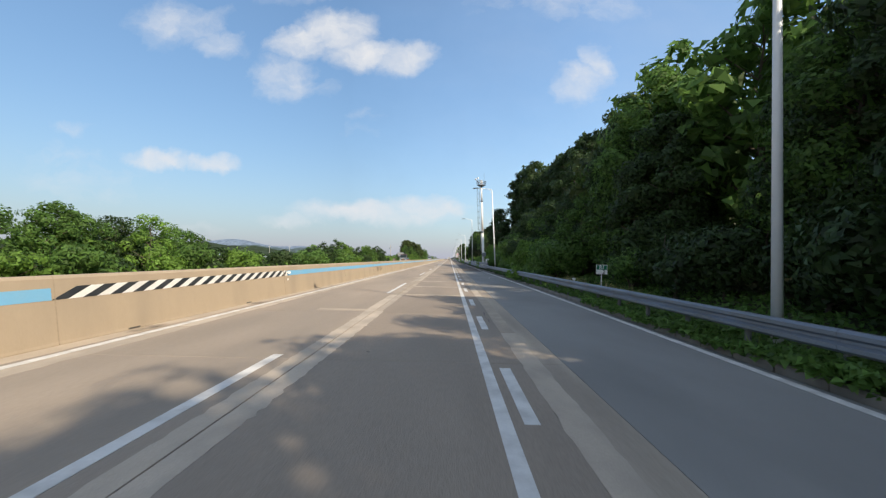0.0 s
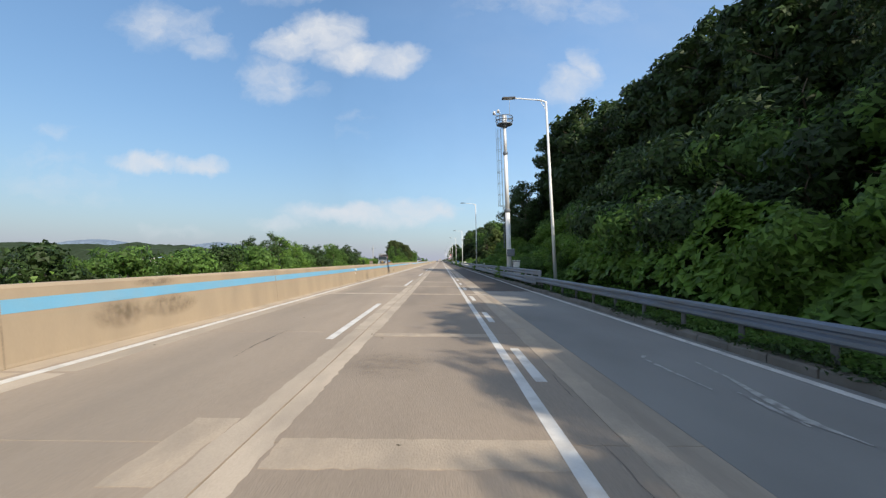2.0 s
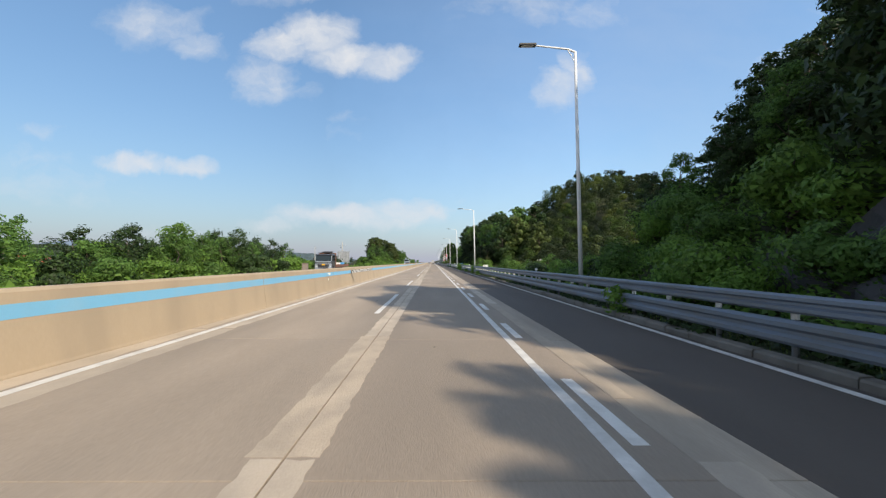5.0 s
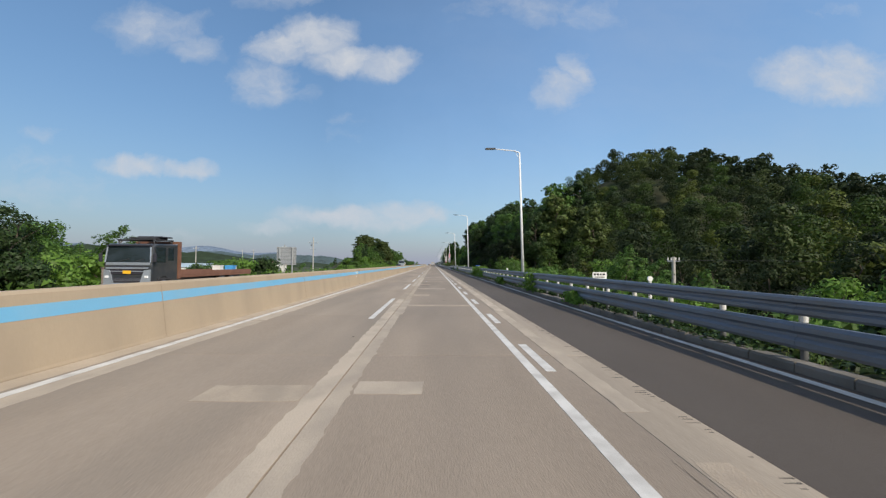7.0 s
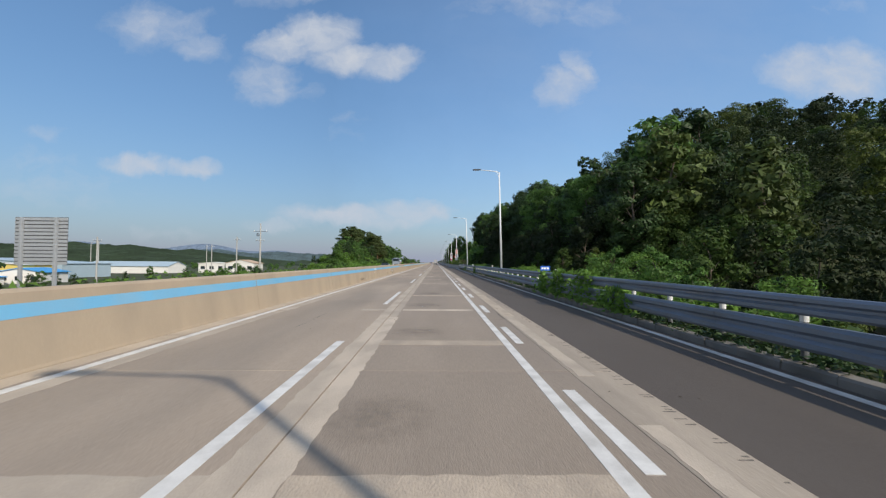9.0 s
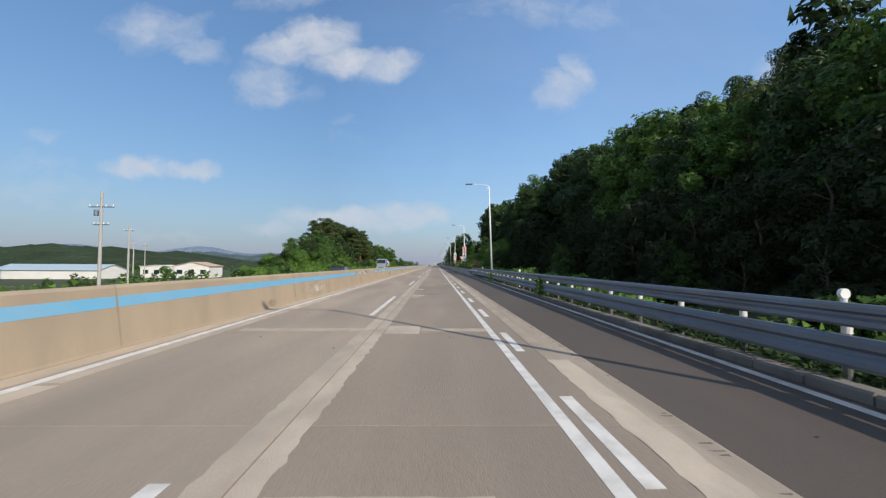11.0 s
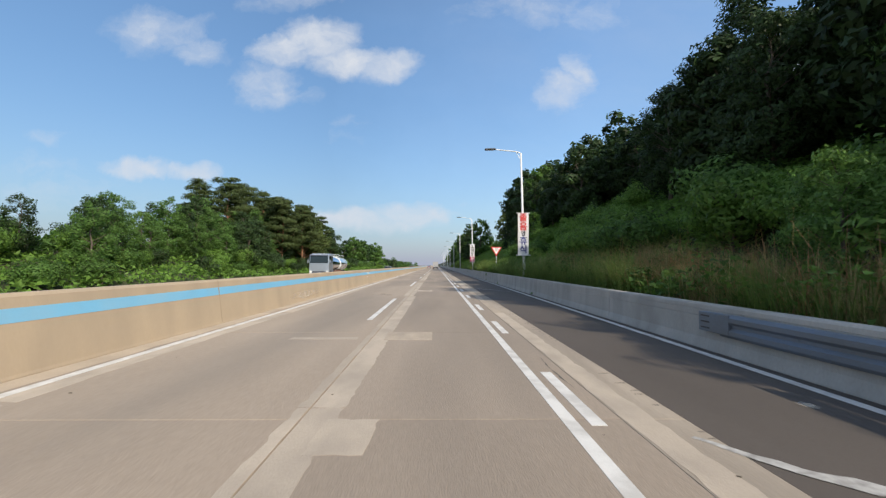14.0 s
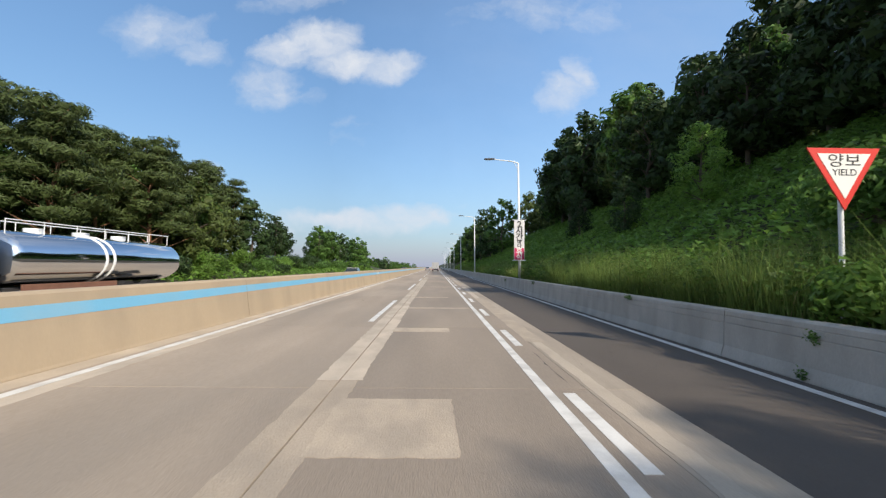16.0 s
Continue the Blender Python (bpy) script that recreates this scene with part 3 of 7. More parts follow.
def stripe(x, w, y0, y1, parent=markings, name="line", z=0.004, step=3.0, x_of=None, mat=PAINT):
    n = max(1, int((y1 - y0) / step))
    ys = [y0 + (y1 - y0) * i / n for i in range(n + 1)]
    fx = x_of or (lambda y: x)
    V = [(fx(y) + s * w / 2, y, z + k) for y in ys for s, k in ((-1, -0.006), (-1, 0.0), (1, 0.0), (1, -0.006))]
    F = [(4 * i + k, 4 * i + k + 1, 4 * i + k + 5, 4 * i + k + 4) for i in range(n) for k in range(3)]
    F += [(0, 3, 2, 1), (4 * n, 4 * n + 1, 4 * n + 2, 4 * n + 3)]
    return put(name, mesh_of(name, V, F, mat), parent)


EDGE_RIGHT = [(-50, 6.25), (28, 6.15), (45, 6.02), (60, 5.82), (130, 5.82), (158, 5.7), (174, 5.72), (214, 5.5), (232, 5.5), (255, 5.6), (300, 5.66), (450, 5.7), (3000, 5.7)]
stripe(1.78, 0.16, -120, 700, name="solid_line", step=20)
stripe(-5.38, 0.17, -120, 700, name="edge_line", step=20)
stripe(0, 0.16, -60, 380, name="edge_line", x_of=lambda y: lerp(y, EDGE_RIGHT), step=6)
stripe(5.7, 0.16, 380, 700, name="edge_line", step=60)
# lane dashes: start and end along the road
DASHES = [(-16, -9.2), (0.0, 7.4), (20.5, 28.8), (42.8, 50.3), (62.0, 69.5), (81.0, 89.2), (103.3, 111.7), (120.0, 127.8), (140.5, 148.1),
          (155.7, 163.1), (168.05, 174.3), (182.4, 189.5), (200.0, 207.2), (218.2, 226.6), (239.3, 247.3), (259.6, 267.3), (278.0, 286.4),
          (299.5, 309.0), (319.3, 327.5), (337.5, 347.6)] + [(357.5 + 19 * k, 365.5 + 19 * k) for k in range(14)]
for a, b in DASHES:
    stripe(-1.80, 0.17, a, b, name="lane_dash", step=4)
SHORT = [4.5, 10.5, 15.8, 22.4, 28.0, 33.8, 39.7, 45.6, 52.0, 58.5, 64.0, 70.0, 76.1, 81.6]
SHORT += [87.4 + 5.75 * k for k in range(6)] + [121.9, 127.8, 134.0, 139.6, 145.6, 151.4, 157.0, 162.8, 168.5, 174.1, 179.7, 186.0, 191.4, 196.6, 201.9, 207.1, 212.3, 217.9, 223.3, 229.4, 234.6, 240.0, 245.9,
          251.7, 257.7, 263.5, 269.2, 275.4, 281.0, 287.0, 292.8, 298.5, 304.0, 309.6, 315.4]
SHORT += [321.2 + 5.8 * k for k in range(30)]
for a in SHORT:
    stripe(2.07, 0.17, a, a + 2.3, name="short_dash", step=4)

# slabs, 6.1 m long, as separate pieces of the road
SLAB = 6.1
left_slab = slab_mesh("slab", -6.25, X_JOINT - 0.006, SLAB, CONCRETE)
right_slab = slab_mesh("slab", X_JOINT + 0.006, X_STRIP, SLAB, CONCRETE_DARK)
gutter_slab = slab_mesh("slab", X_STRIP + 0.004, X_ASPH, SLAB, GUTTER)
n_rows = int((Y1 - Y0) / SLAB)
for k in range(n_rows):
    for me in (left_slab, right_slab, gutter_slab):
        put("slab", me, road, Matrix.Translation((0, Y0 + k * SLAB, 0)))
bm = bx(-6.25, X_ASPH, Y0 + n_rows * SLAB, Y1 + 0.01, -0.28, 0.0)
put("slab", bm_mesh("slab", bm, CONCRETE), road)


def ragged(x0, x1, y0, y1, seed, edge=0.025, step=0.25, z=0.0025, tight=""):
    """A thin repair patch with uneven edges."""
    rng = np.random.default_rng(seed)
    n = max(2, int((y1 - y0) / step))
    m = max(2, int((x1 - x0) / step))
    ys = np.linspace(y0, y1, n + 1)
    xs = np.linspace(x0, x1, m + 1)
    w = lambda k: np.cumsum(rng.normal(0, edge * 0.5, k)) * 0.10 + rng.normal(0, edge * 0.8, k)
    a, b, c, d = w(n + 1), w(n + 1), w(m + 1), w(m + 1)
    a, b = a * (0.12 if tight == "x0" else 1), b * (0.12 if tight == "x1" else 1)
    ring = [(x0 + a[i], ys[i]) for i in range(n + 1)][::-1] + [(xs[i], y0 + c[i]) for i in range(1, m)] + [(x1 + b[i], ys[i]) for i in range(n + 1)] + [(xs[i], y1 + d[i]) for i in range(m - 1, 0, -1)]
    bm = bmesh.new()
    top = [bm.verts.new((x, y, z)) for x, y in ring]
    low = [bm.verts.new((x, y, z - 0.006)) for x, y in ring]
    bm.faces.new(top)
    for i in range(len(ring)):
        j = (i + 1) % len(ring)
        bm.faces.new((top[i], low[i], low[j], top[j]))
    bmesh.ops.triangulate(bm, faces=[f for f in bm.faces if len(f.verts) > 4])
    return bm


# lengthwise repairs along the joint, one each side of the saw cut
rng = np.random.default_rng(4)
y = -23.0
k = 0
while y < 370:
    ln = 6.1 * rng.integers(1, 4)
    wl, wr = rng.uniform(0.27, 0.35), rng.uniform(0.24, 0.33)
    if 238 < y < 270:
        wl, wr = 0.15, 0.42
    put("patch", bm_mesh("patch", ragged(X_JOINT - wl, X_JOINT - 0.012, y, y + ln - 0.03, 100 + k, 0.015, 0.16, tight="x1"), CONCRETE_TAN if (k * 7) % 5 == 1 and not 228 < y < 275 else CONCRETE_PALE), road)
    put("patch", bm_mesh("patch", ragged(X_JOINT + 0.012, X_JOINT + wr, y, y + ln - 0.03, 300 + k, 0.017, 0.13, tight="x0"), CONCRETE_TAN if (k * 7) % 5 == 1 and not 228 < y < 275 else CONCRETE_PALE), road)
    y += ln
    k += 1
# crosswise repairs: y0, y1, x0, x1
CROSS = [(13.6, 14.1, -3.1, -1.5), (19.6, 20.1, -0.85, 1.7), (25.4, 25.9, -0.9, 1.72), (31.1, 31.7, -2.7, -1.54), (31.1, 31.7, -0.9, 1.74), (37.1, 37.7, -0.9, 1.7), (36.8, 38.2, -2.0, -1.54), (43.2, 43.6, -0.9, 1.7), (55.0, 55.6, -5.0, -1.54), (55.0, 55.6, -0.9, 1.7), (55.0, 55.6, 1.95, 2.95),
         (61.3, 61.8, -3.2, -1.54), (61.3, 61.8, -0.9, 1.68), (61.3, 61.8, 1.95, 2.9), (67.1, 67.8, -0.9, 1.68), (67.1, 67.8, 1.95, 2.9), (79.3, 79.7, -0.92, -0.4), (91.0, 91.6, -0.9, 1.6), (103.2, 103.7, -0.9, 0.8), (120.8, 121.4, -0.9, 1.69), (126.8, 127.2, -0.92, 0.0), (132.5, 133.2, -2.9, -1.54), (132.8, 133.4, -0.92, 0.0),
         (144.5, 145.1, -0.9, 1.7), (149.9, 151.1, -0.92, -0.05), (156.3, 156.8, -0.92, 1.0), (162.2, 162.7, -2.2, -1.54), (162.2, 162.7, -0.92, -0.06), (168.1, 168.5, -4.65, -1.54), (168.1, 168.5, -0.92, 1.7), (173.9, 174.4, -0.92, 1.69), (180.1, 180.6, -2.4, -1.54), (180.1, 180.6, -0.92, 1.6), (186.6, 187.1, -0.92, 1.6), (198.5, 199.0, -0.92, 1.6), (206.5, 207.0, -0.92, 0.8),
         (214.8, 215.3, -4.7, -1.54), (214.4, 215.7, -0.92, -0.05), (214.8, 215.3, 0.0, 1.7), (225.9, 226.7, -0.92, -0.46), (226.9, 227.8, -0.92, -0.26), (232.6, 233.7, -0.92, -0.44), (236.6, 236.8, -0.92, 1.0), (238.8, 239.4, -0.92, 0.3), (241.7, 242.2, -0.92, 1.6), (245.0, 245.3, -0.92, 1.0), (248.0, 248.6, -0.92, 1.67), (250.8, 251.4, -0.92, -0.35), (253.3, 253.6, -0.92, 1.6), (256.5, 257.6, -0.92, 0.2),
         (268.5, 269.4, -0.92, -0.36), (274.4, 275.6, -0.92, 0.2), (274.5, 274.8, -3.1, -1.54), (292.4, 293.9, -0.92, 0.04), (298.9, 299.4, -0.92, 1.68), (309.9, 311.6, -1.0, 0.45), (317.3, 318.0, -0.92, 0.6), (323.5, 324.0, -0.92, 1.6), (329.6, 330.1, -0.92, 0.9), (341.8, 342.4, -0.92, 1.6), (354.0, 354.6, -0.92, 1.6)]
for i, (a, b, x0, x1) in enumerate(CROSS):
    put("patch", bm_mesh("patch", ragged(x0, x1, a, b, 500 + i, 0.014, 0.12, 0.0035), CONCRETE_TAN if i % 3 == 0 or 240 < a < 249 or a > 305 or x1 - x0 > 2.5 and i % 2 else CONCRETE_PALE), road)


# pale run of mortar along the edge of the concrete, broken here and there
y = -20.0
k = 0
while y < 366:
    ln = rng.uniform(5.0, 14.0)
    put("patch", bm_mesh("patch", ragged(2.40 + rng.uniform(-0.06, 0.06), 2.72 + rng.uniform(-0.05, 0.08), y, y + ln - 0.04, 700 + k, 0.014, 0.2), CONCRETE_PALE if k % 3 else CONCRETE_TAN), road)
    y += ln + (rng.uniform(0.4, 2.0) if k % 4 == 3 else 0.0)
    k += 1
# rumble grooves beside the asphalt: short strokes in worn clusters,
# laid slightly proud, with the shade of the recess in their colour
V, F = [], []
krng0 = np.random.default_rng(29)
for i in range(400):
    y0 = 112.0 + 0.46 * i
    wear = 0.5 + 0.5 * math.sin(y0 * 0.21) * math.sin(y0 * 0.075 + 1.0)
    for q in range(4):
        if krng0.random() < 0.45 + 0.42 * wear:
            continue
        x1 = X_ASPH - 0.015 - krng0.uniform(0.0, 0.05)
        x0 = x1 - krng0.uniform(0.04, 0.17)
        yy = y0 + 0.085 * q + krng0.normal(0, 0.008)
        wd = krng0.uniform(0.010, 0.026)
        n = len(V)
        V += [(x0, yy, 0.0015), (x1, yy - 0.01, 0.0015), (x1, yy + wd, 0.0015), (x0, yy + wd * 0.6, 0.0015), (x0, yy, -0.01), (x1, yy - 0.01, -0.01), (x1, yy + wd, -0.01), (x0, yy + wd * 0.6, -0.01)]
        F += [(n, n + 1, n + 2, n + 3), (n, n + 4, n + 5, n + 1), (n + 1, n + 5, n + 6, n + 2), (n + 2, n + 6, n + 7, n + 3), (n + 3, n + 7, n + 4, n)]
put("rumble_grooves", mesh_of("rumble_grooves", V, F, GROOVE), road, kind="stuff")
# oil stains, scrapes and spilt mortar: x0, x1, y0, y1
for i, (x0, x1, y0, y1) in enumerate(((-0.85, -0.25, 160.0, 161.2), (-0.5, 0.1, 161.2, 161.9), (-0.8, -0.1, 164.4, 165.2), (-0.75, 0.0, 169.3, 170.2), (-0.6, 0.2, 175.2, 175.9), (-0.7, 0.3, 181.5, 182.6), (-0.4, 0.5, 188.0, 188.9), (-0.5, 0.7, 227.9, 228.6),
                                      (-0.7, 0.6, 243.0, 243.6), (-0.5, 0.9, 249.3, 250.0), (-0.8, 0.2, 40.0, 41.2))):
    put("stain", bm_mesh("stain", ragged(x0 - 0.3, x1 + 0.3, y0 - 0.4, y1 + 0.5, 1500 + i, 0.03, 0.3, 0.0022), STAIN), road)
for i, (x0, x1, y0, y1) in enumerate(((-4.3, -2.9, 259.2, 259.7), (-3.3, -2.2, 259.6, 260.1), (-2.9, -2.0, 258.5, 259.2), (-0.9, -0.3, 260.0, 260.4), (-3.4, -2.9, 288.9, 289.1), (-2.8, -2.2, 288.9, 289.4), (-3.0, -2.7, 289.5, 290.1), (4.88, 5.0, 269.8, 269.95), (3.7, 4.0, 52.4, 52.6), (4.0, 5.4, 57.8, 58.05), (4.6, 6.0, 303.4, 303.6))):
    put("stain", bm_mesh("stain", ragged(x0 - 0.05, x1 + 0.05, y0 - 0.1, y1 + 0.1, 1600 + i, 0.008, 0.2, 0.0 if x0 > 3.1 else 0.003), SCRAPE), road)
# cracks in the right-hand strip and the main slab
for i, (x, y0, ln) in enumerate(((2.28, 11.6, 2.4), (2.2, 36.2, 1.6), (2.3, 39.0, 1.2), (2.12, 47.5, 2.0), (2.22, 73.5, 1.8), (2.3, 123.2, 1.4), (2.28, 128.9, 2.0), (2.25, 163.2, 1.8), (2.3, 191.8, 1.6), (2.3, 241.2, 1.4), (2.24, 270.6, 2.0), (2.2, 312.4, 2.4), (-3.0, 41.0, 3.0), (-3.4, 176.0, 3.5), (2.70, 289.3, 2.2), (2.36, 238.0, 2.2), (2.30, 243.0, 1.0), (2.38, 284.5, 2.2), (2.4, 276.0, 1.6), (2.38, 232.0, 1.8), (2.36, 304.0, 2.0), (2.38, 221.0, 2.0), (2.34, 150.5, 1.6), (2.36, 178.0, 1.8), (2.3, 66.2, 1.6))):
    V, F = [], []
    n = int(ln / 0.18)
    xx = x
    for q in range(n + 1):
        xx += rng.normal(0, 0.012)
        w = 0.002 + 0.022 * math.sin(math.pi * q / n) * rng.random() ** 3
        V += [(xx - w, y0 + q * 0.18, 0.0048), (xx + w, y0 + q * 0.18, 0.0048)]
    F = [(2 * q, 2 * q + 1, 2 * q + 3, 2 * q + 2) for q in range(n)]
    put("crack", mesh_of("crack", V, F, CRACK), road)
# dark curved tyre marks
for cx, cy, r0 in ((0.6, 153.95, 0.88), (-3.06, 153.9, 0.97), (0.7, 157.95, 1.15), (-3.1, 157.9, 1.15)):
    V = []
    n = 44
    for q in range(n):
        a = 2 * math.pi * q / n
        w = 0.008 + 0.005 * math.sin(3 * a)
        V += [(cx + rr * math.cos(a), cy + rr * math.sin(a), 0.0052) for rr in (r0 - w, r0 + w)]
    F = [(2 * q, 2 * q + 1, (2 * q + 3) % (2 * n), (2 * q + 2) % (2 * n)) for q in range(n)]
    put("tyre_mark", mesh_of("tyre_mark", V, F, TYRE), road)
# white scuff drawn across the asphalt lane
def scuff(ends, seed):
    """A tapering white scrape from end to end: x, y, half width."""
    r_ = np.random.default_rng(seed)
    V = []
    n = 26
    for q in range(n + 1):
        f = q / n * (len(ends) - 1)
        i = min(int(f), len(ends) - 2)
        a, b = np.array(ends[i]), np.array(ends[i + 1])
        x, y, w = a + (b - a) * (f - i)
        dx, dy = (b - a)[:2] / np.linalg.norm((b - a)[:2])
        w1, w2 = w * r_.uniform(0.6, 1.2), w * r_.uniform(0.6, 1.2)
        V += [(x - dy * w1, y + dx * w1, 0.002), (x + dy * w2, y - dx * w2, 0.002)]
    F = [(2 * q, 2 * q + 2, 2 * q + 3, 2 * q + 1) for q in range(n)]
    put("scuff", mesh_of("scuff", V, F, SCUFF), road)


scuff(((3.2, 296.0, 0.05), (3.42, 295.5, 0.17), (4.08, 295.0, 0.11), (4.2, 294.7, 0.03), (5.2, 292.6, 0.025)), 5)
scuff(((4.28, 41.2, 0.03), (4.30, 40.4, 0.035), (4.34, 39.4, 0.015)), 6)
scuff(((4.42, 41.5, 0.04), (4.28, 41.3, 0.03)), 9)
scuff(((5.09, 41.05, 0.02), (4.99, 40.05, 0.025), (4.80, 39.0, 0.07), (4.67, 38.25, 0.085), (4.72, 37.92, 0.03), (4.76, 37.64, 0.015)), 10)
scuff(((4.62, 39.3, 0.02), (4.58, 38.6, 0.045), (4.56, 38.1, 0.02)), 11)
scuff(((2.9, 268.9, 0.03), (3.4, 268.15, 0.09), (3.85, 267.8, 0.12), (4.05, 267.6, 0.05), (4.6, 266.55, 0.035), (5.28, 265.4, 0.025)), 7)
scuff(((5.15, 24.05, 0.03), (5.5, 23.4, 0.022), (5.98, 22.8, 0.02)), 8)
# leaf litter and grit lying on the lanes
V, F = [], []
lrng = np.random.default_rng(41)
for i in range(170):
    cx, cy, r0 = lrng.choice((lrng.uniform(-5.2, 1.6), lrng.uniform(2.0, 5.4))), lrng.uniform(2, 340), lrng.uniform(0.008, 0.028)
    n, a0 = len(V), lrng.uniform(0, 6.28)
    for q in range(5):
        a = a0 + q * 1.2566
        rr = r0 * lrng.uniform(0.5, 1.3)
        V.append((cx + rr * 1.6 * math.cos(a), cy + rr * math.sin(a), 0.005))
    V.append((cx, cy, 0.005 + r0 * 0.45))
    F += [(n + q, n + (q + 1) % 5, n + 5) for q in range(5)]
tagged(put("road_litter", mesh_of("road_litter", V, F, LITTER), label="scattered dry leaf bits and grit on the lanes", kind="stuff"), category="litter")
# ---- concrete median barrier ----
barrier = root("median_barrier")
tagged(barrier, "tan concrete median barrier with a sky-blue painted band", "barrier", kind="structure")
SEG = 10.78
PROFILE = [(-6.56, -0.3), (-5.99, -0.30), (-5.985, 0.02), (-6.00, 0.06), (-6.155, 1.22), (-6.195, 1.275), (-6.36, 1.275), (-6.40, 1.22), (-6.54, 0.06)]
seg_me = bm_mesh("barrier_block", sweep(PROFILE, [0.008, SEG - 0.008]), BARRIER)


def face_x(z):
    return -6.00 - 0.155 * (z - 0.06) / 1.16


band_me = mesh_of("blue_band", [(face_x(z) + o, y, z) for y in (0.01, SEG - 0.01) for z, o in ((0.83, -0.01), (0.83, 0.004), (1.05, 0.004), (1.05, -0.01))],
                  [(0, 1, 5, 4), (1, 2, 6, 5), (2, 3, 7, 6), (0, 3, 2, 1), (4, 5, 6, 7)], BLUE)
for k in range(44):
    y = -35.4 + k * SEG
    blk = put("barrier_block", seg_me, barrier, Matrix.Translation((0, y, 0)))
    jw = 0.010 + 0.008 * (k % 3)
    V = [(face_x(z) + 0.006 + o, yy, z) for z, o in ((0.03, 0), (0.6, 0), (1.2, 0), (1.262, -0.02)) for yy in (y - jw, y + jw * (0.6 + 0.4 * (k % 2)))]
    put("joint", mesh_of("joint", V, [(0, 1, 3, 2), (2, 3, 5, 4), (4, 5, 7, 6)], BARRIER_JOINT), blk, Matrix.Translation((0, -y, 0)))
bm = sweep(PROFILE, [-35.4 + 44 * SEG + 0.01, 1500])
put("barrier_far", bm_mesh("barrier_far", bm, BARRIER), barrier)
bm = sweep(PROFILE, [-300, -35.4])
put("barrier_rear", bm_mesh("barrier_rear", bm, BARRIER), barrier)
# blue band with striped hazard stretches between
bands = [(-300, 7.65), (18.9, 121.2), (132.1, 238.5), (249.9, 1400)]
for a, b in bands:
    n = max(1, int((b - a) / SEG))
    for i in range(n):
        y0, y1 = a + (b - a) * i / n, a + (b - a) * (i + 1) / n
        put("blue_band", mesh_of("blue_band", [(face_x(z) + o, y, z) for y in (y0, y1) for z, o in ((0.83, -0.01), (0.83, 0.004), (1.05, 0.004), (1.05, -0.01))],
                                 [(0, 1, 5, 4), (1, 2, 6, 5), (2, 3, 7, 6), (0, 3, 2, 1), (4, 5, 6, 7)], BLUE), barrier)
for a, b in ((7.65, 18.9), (121.2, 132.1), (238.5, 249.9)):
    n = 17
    w = (b - a) / n
    for i in range(2 * n):
        y0 = a + i * w / 2
        shear = 0.55
        pts = [(y0, 0.83), (y0 + w / 2, 0.83), (y0 + w / 2 + shear, 1.06), (y0 + shear, 1.06)]
        pts = [(min(max(yy, a), b), z) for yy, z in pts]
        V = [(face_x(z) + 0.005, yy, z) for yy, z in pts] + [(face_x(z) - 0.01, yy, z) for yy, z in pts]
        put("hazard_stripe", mesh_of("hazard_stripe", V, [(0, 1, 2, 3), (0, 4, 5, 1), (1, 5, 6, 2), (2, 6, 7, 3), (3, 7, 4, 0)], WHITE_PAINT if i % 2 else BLACK_PAINT), barrier)

def face_mark(y0, y1, z0, z1, mat):
    """A thin film of dirt or scraped cement on the barrier's face."""
    V = [(face_x(z) + 0.0045, y, z) for z in (z0, z1) for y in (y0, y1)]
    put("face_stain", mesh_of("face_stain", V, [(0, 1, 3, 2)], mat), barrier)


for y0, y1, z0, z1 in ((224.4, 229.2, 0.06, 0.80), (262.5, 264.0, 0.10, 0.75), (283.0, 288.0, 0.10, 0.55)):
    face_mark(y0, y1, z0, z1, SCRAPE)
for y0, y1, z0, z1 in ((41.6, 43.5, 0.22, 0.90), (42.8, 44.4, 1.04, 1.285), (43.0, 45.3, 0.28, 0.88), (162.8, 163.6, 0.95, 1.24), (220.0, 221.0, 0.02, 0.36), (92.0, 94.0, 0.06, 0.5), (200.0, 203.0, 0.06, 0.4), (251.0, 253.0, 1.0, 1.25)):
    face_mark(y0, y1, z0, z1, SILT_THIN)
for y0 in (9.4, 14.9, 66.9, 162.4, 256.4, 304.3):
    part("drain_slot", bx(-6.02, -5.978, y0, y0 + 0.35, 0.012, 0.045), GROOVE, barrier)
    put("silt", bm_mesh("silt", ragged(-5.97, -5.50, y0 - 0.4, y0 + 1.0, int(y0 * 10), 0.03, 0.3, 0.004), SILT), barrier)
y = -20.0
k = 0
while y < 370:
    put("sand_strip", bm_mesh("sand_strip", ragged(-5.975, -5.60 + 0.05 * math.sin(k * 2.1), y, y + 14.9, 2100 + k, 0.025, 0.45, 0.002, tight="x0"), SAND), barrier)
    y += 15.0
    k += 1

y, k = -20.0, 0
while y < 370:
    put("pale_band", bm_mesh("pale_band", ragged(-5.285, -4.93 + 0.05 * math.sin(k * 1.3), y, y + 9.9, 2600 + k, 0.022, 0.3, 0.002, tight="x0"), CONCRETE_PALE), road)
    y += 10.0
    k += 1

# ---- right-hand side: kerb, verge, guardrail, wall ----
def edge_x(y):
    return lerp(y, EDGE_RIGHT)


def rail_x(y):
    return edge_x(y) + 0.46


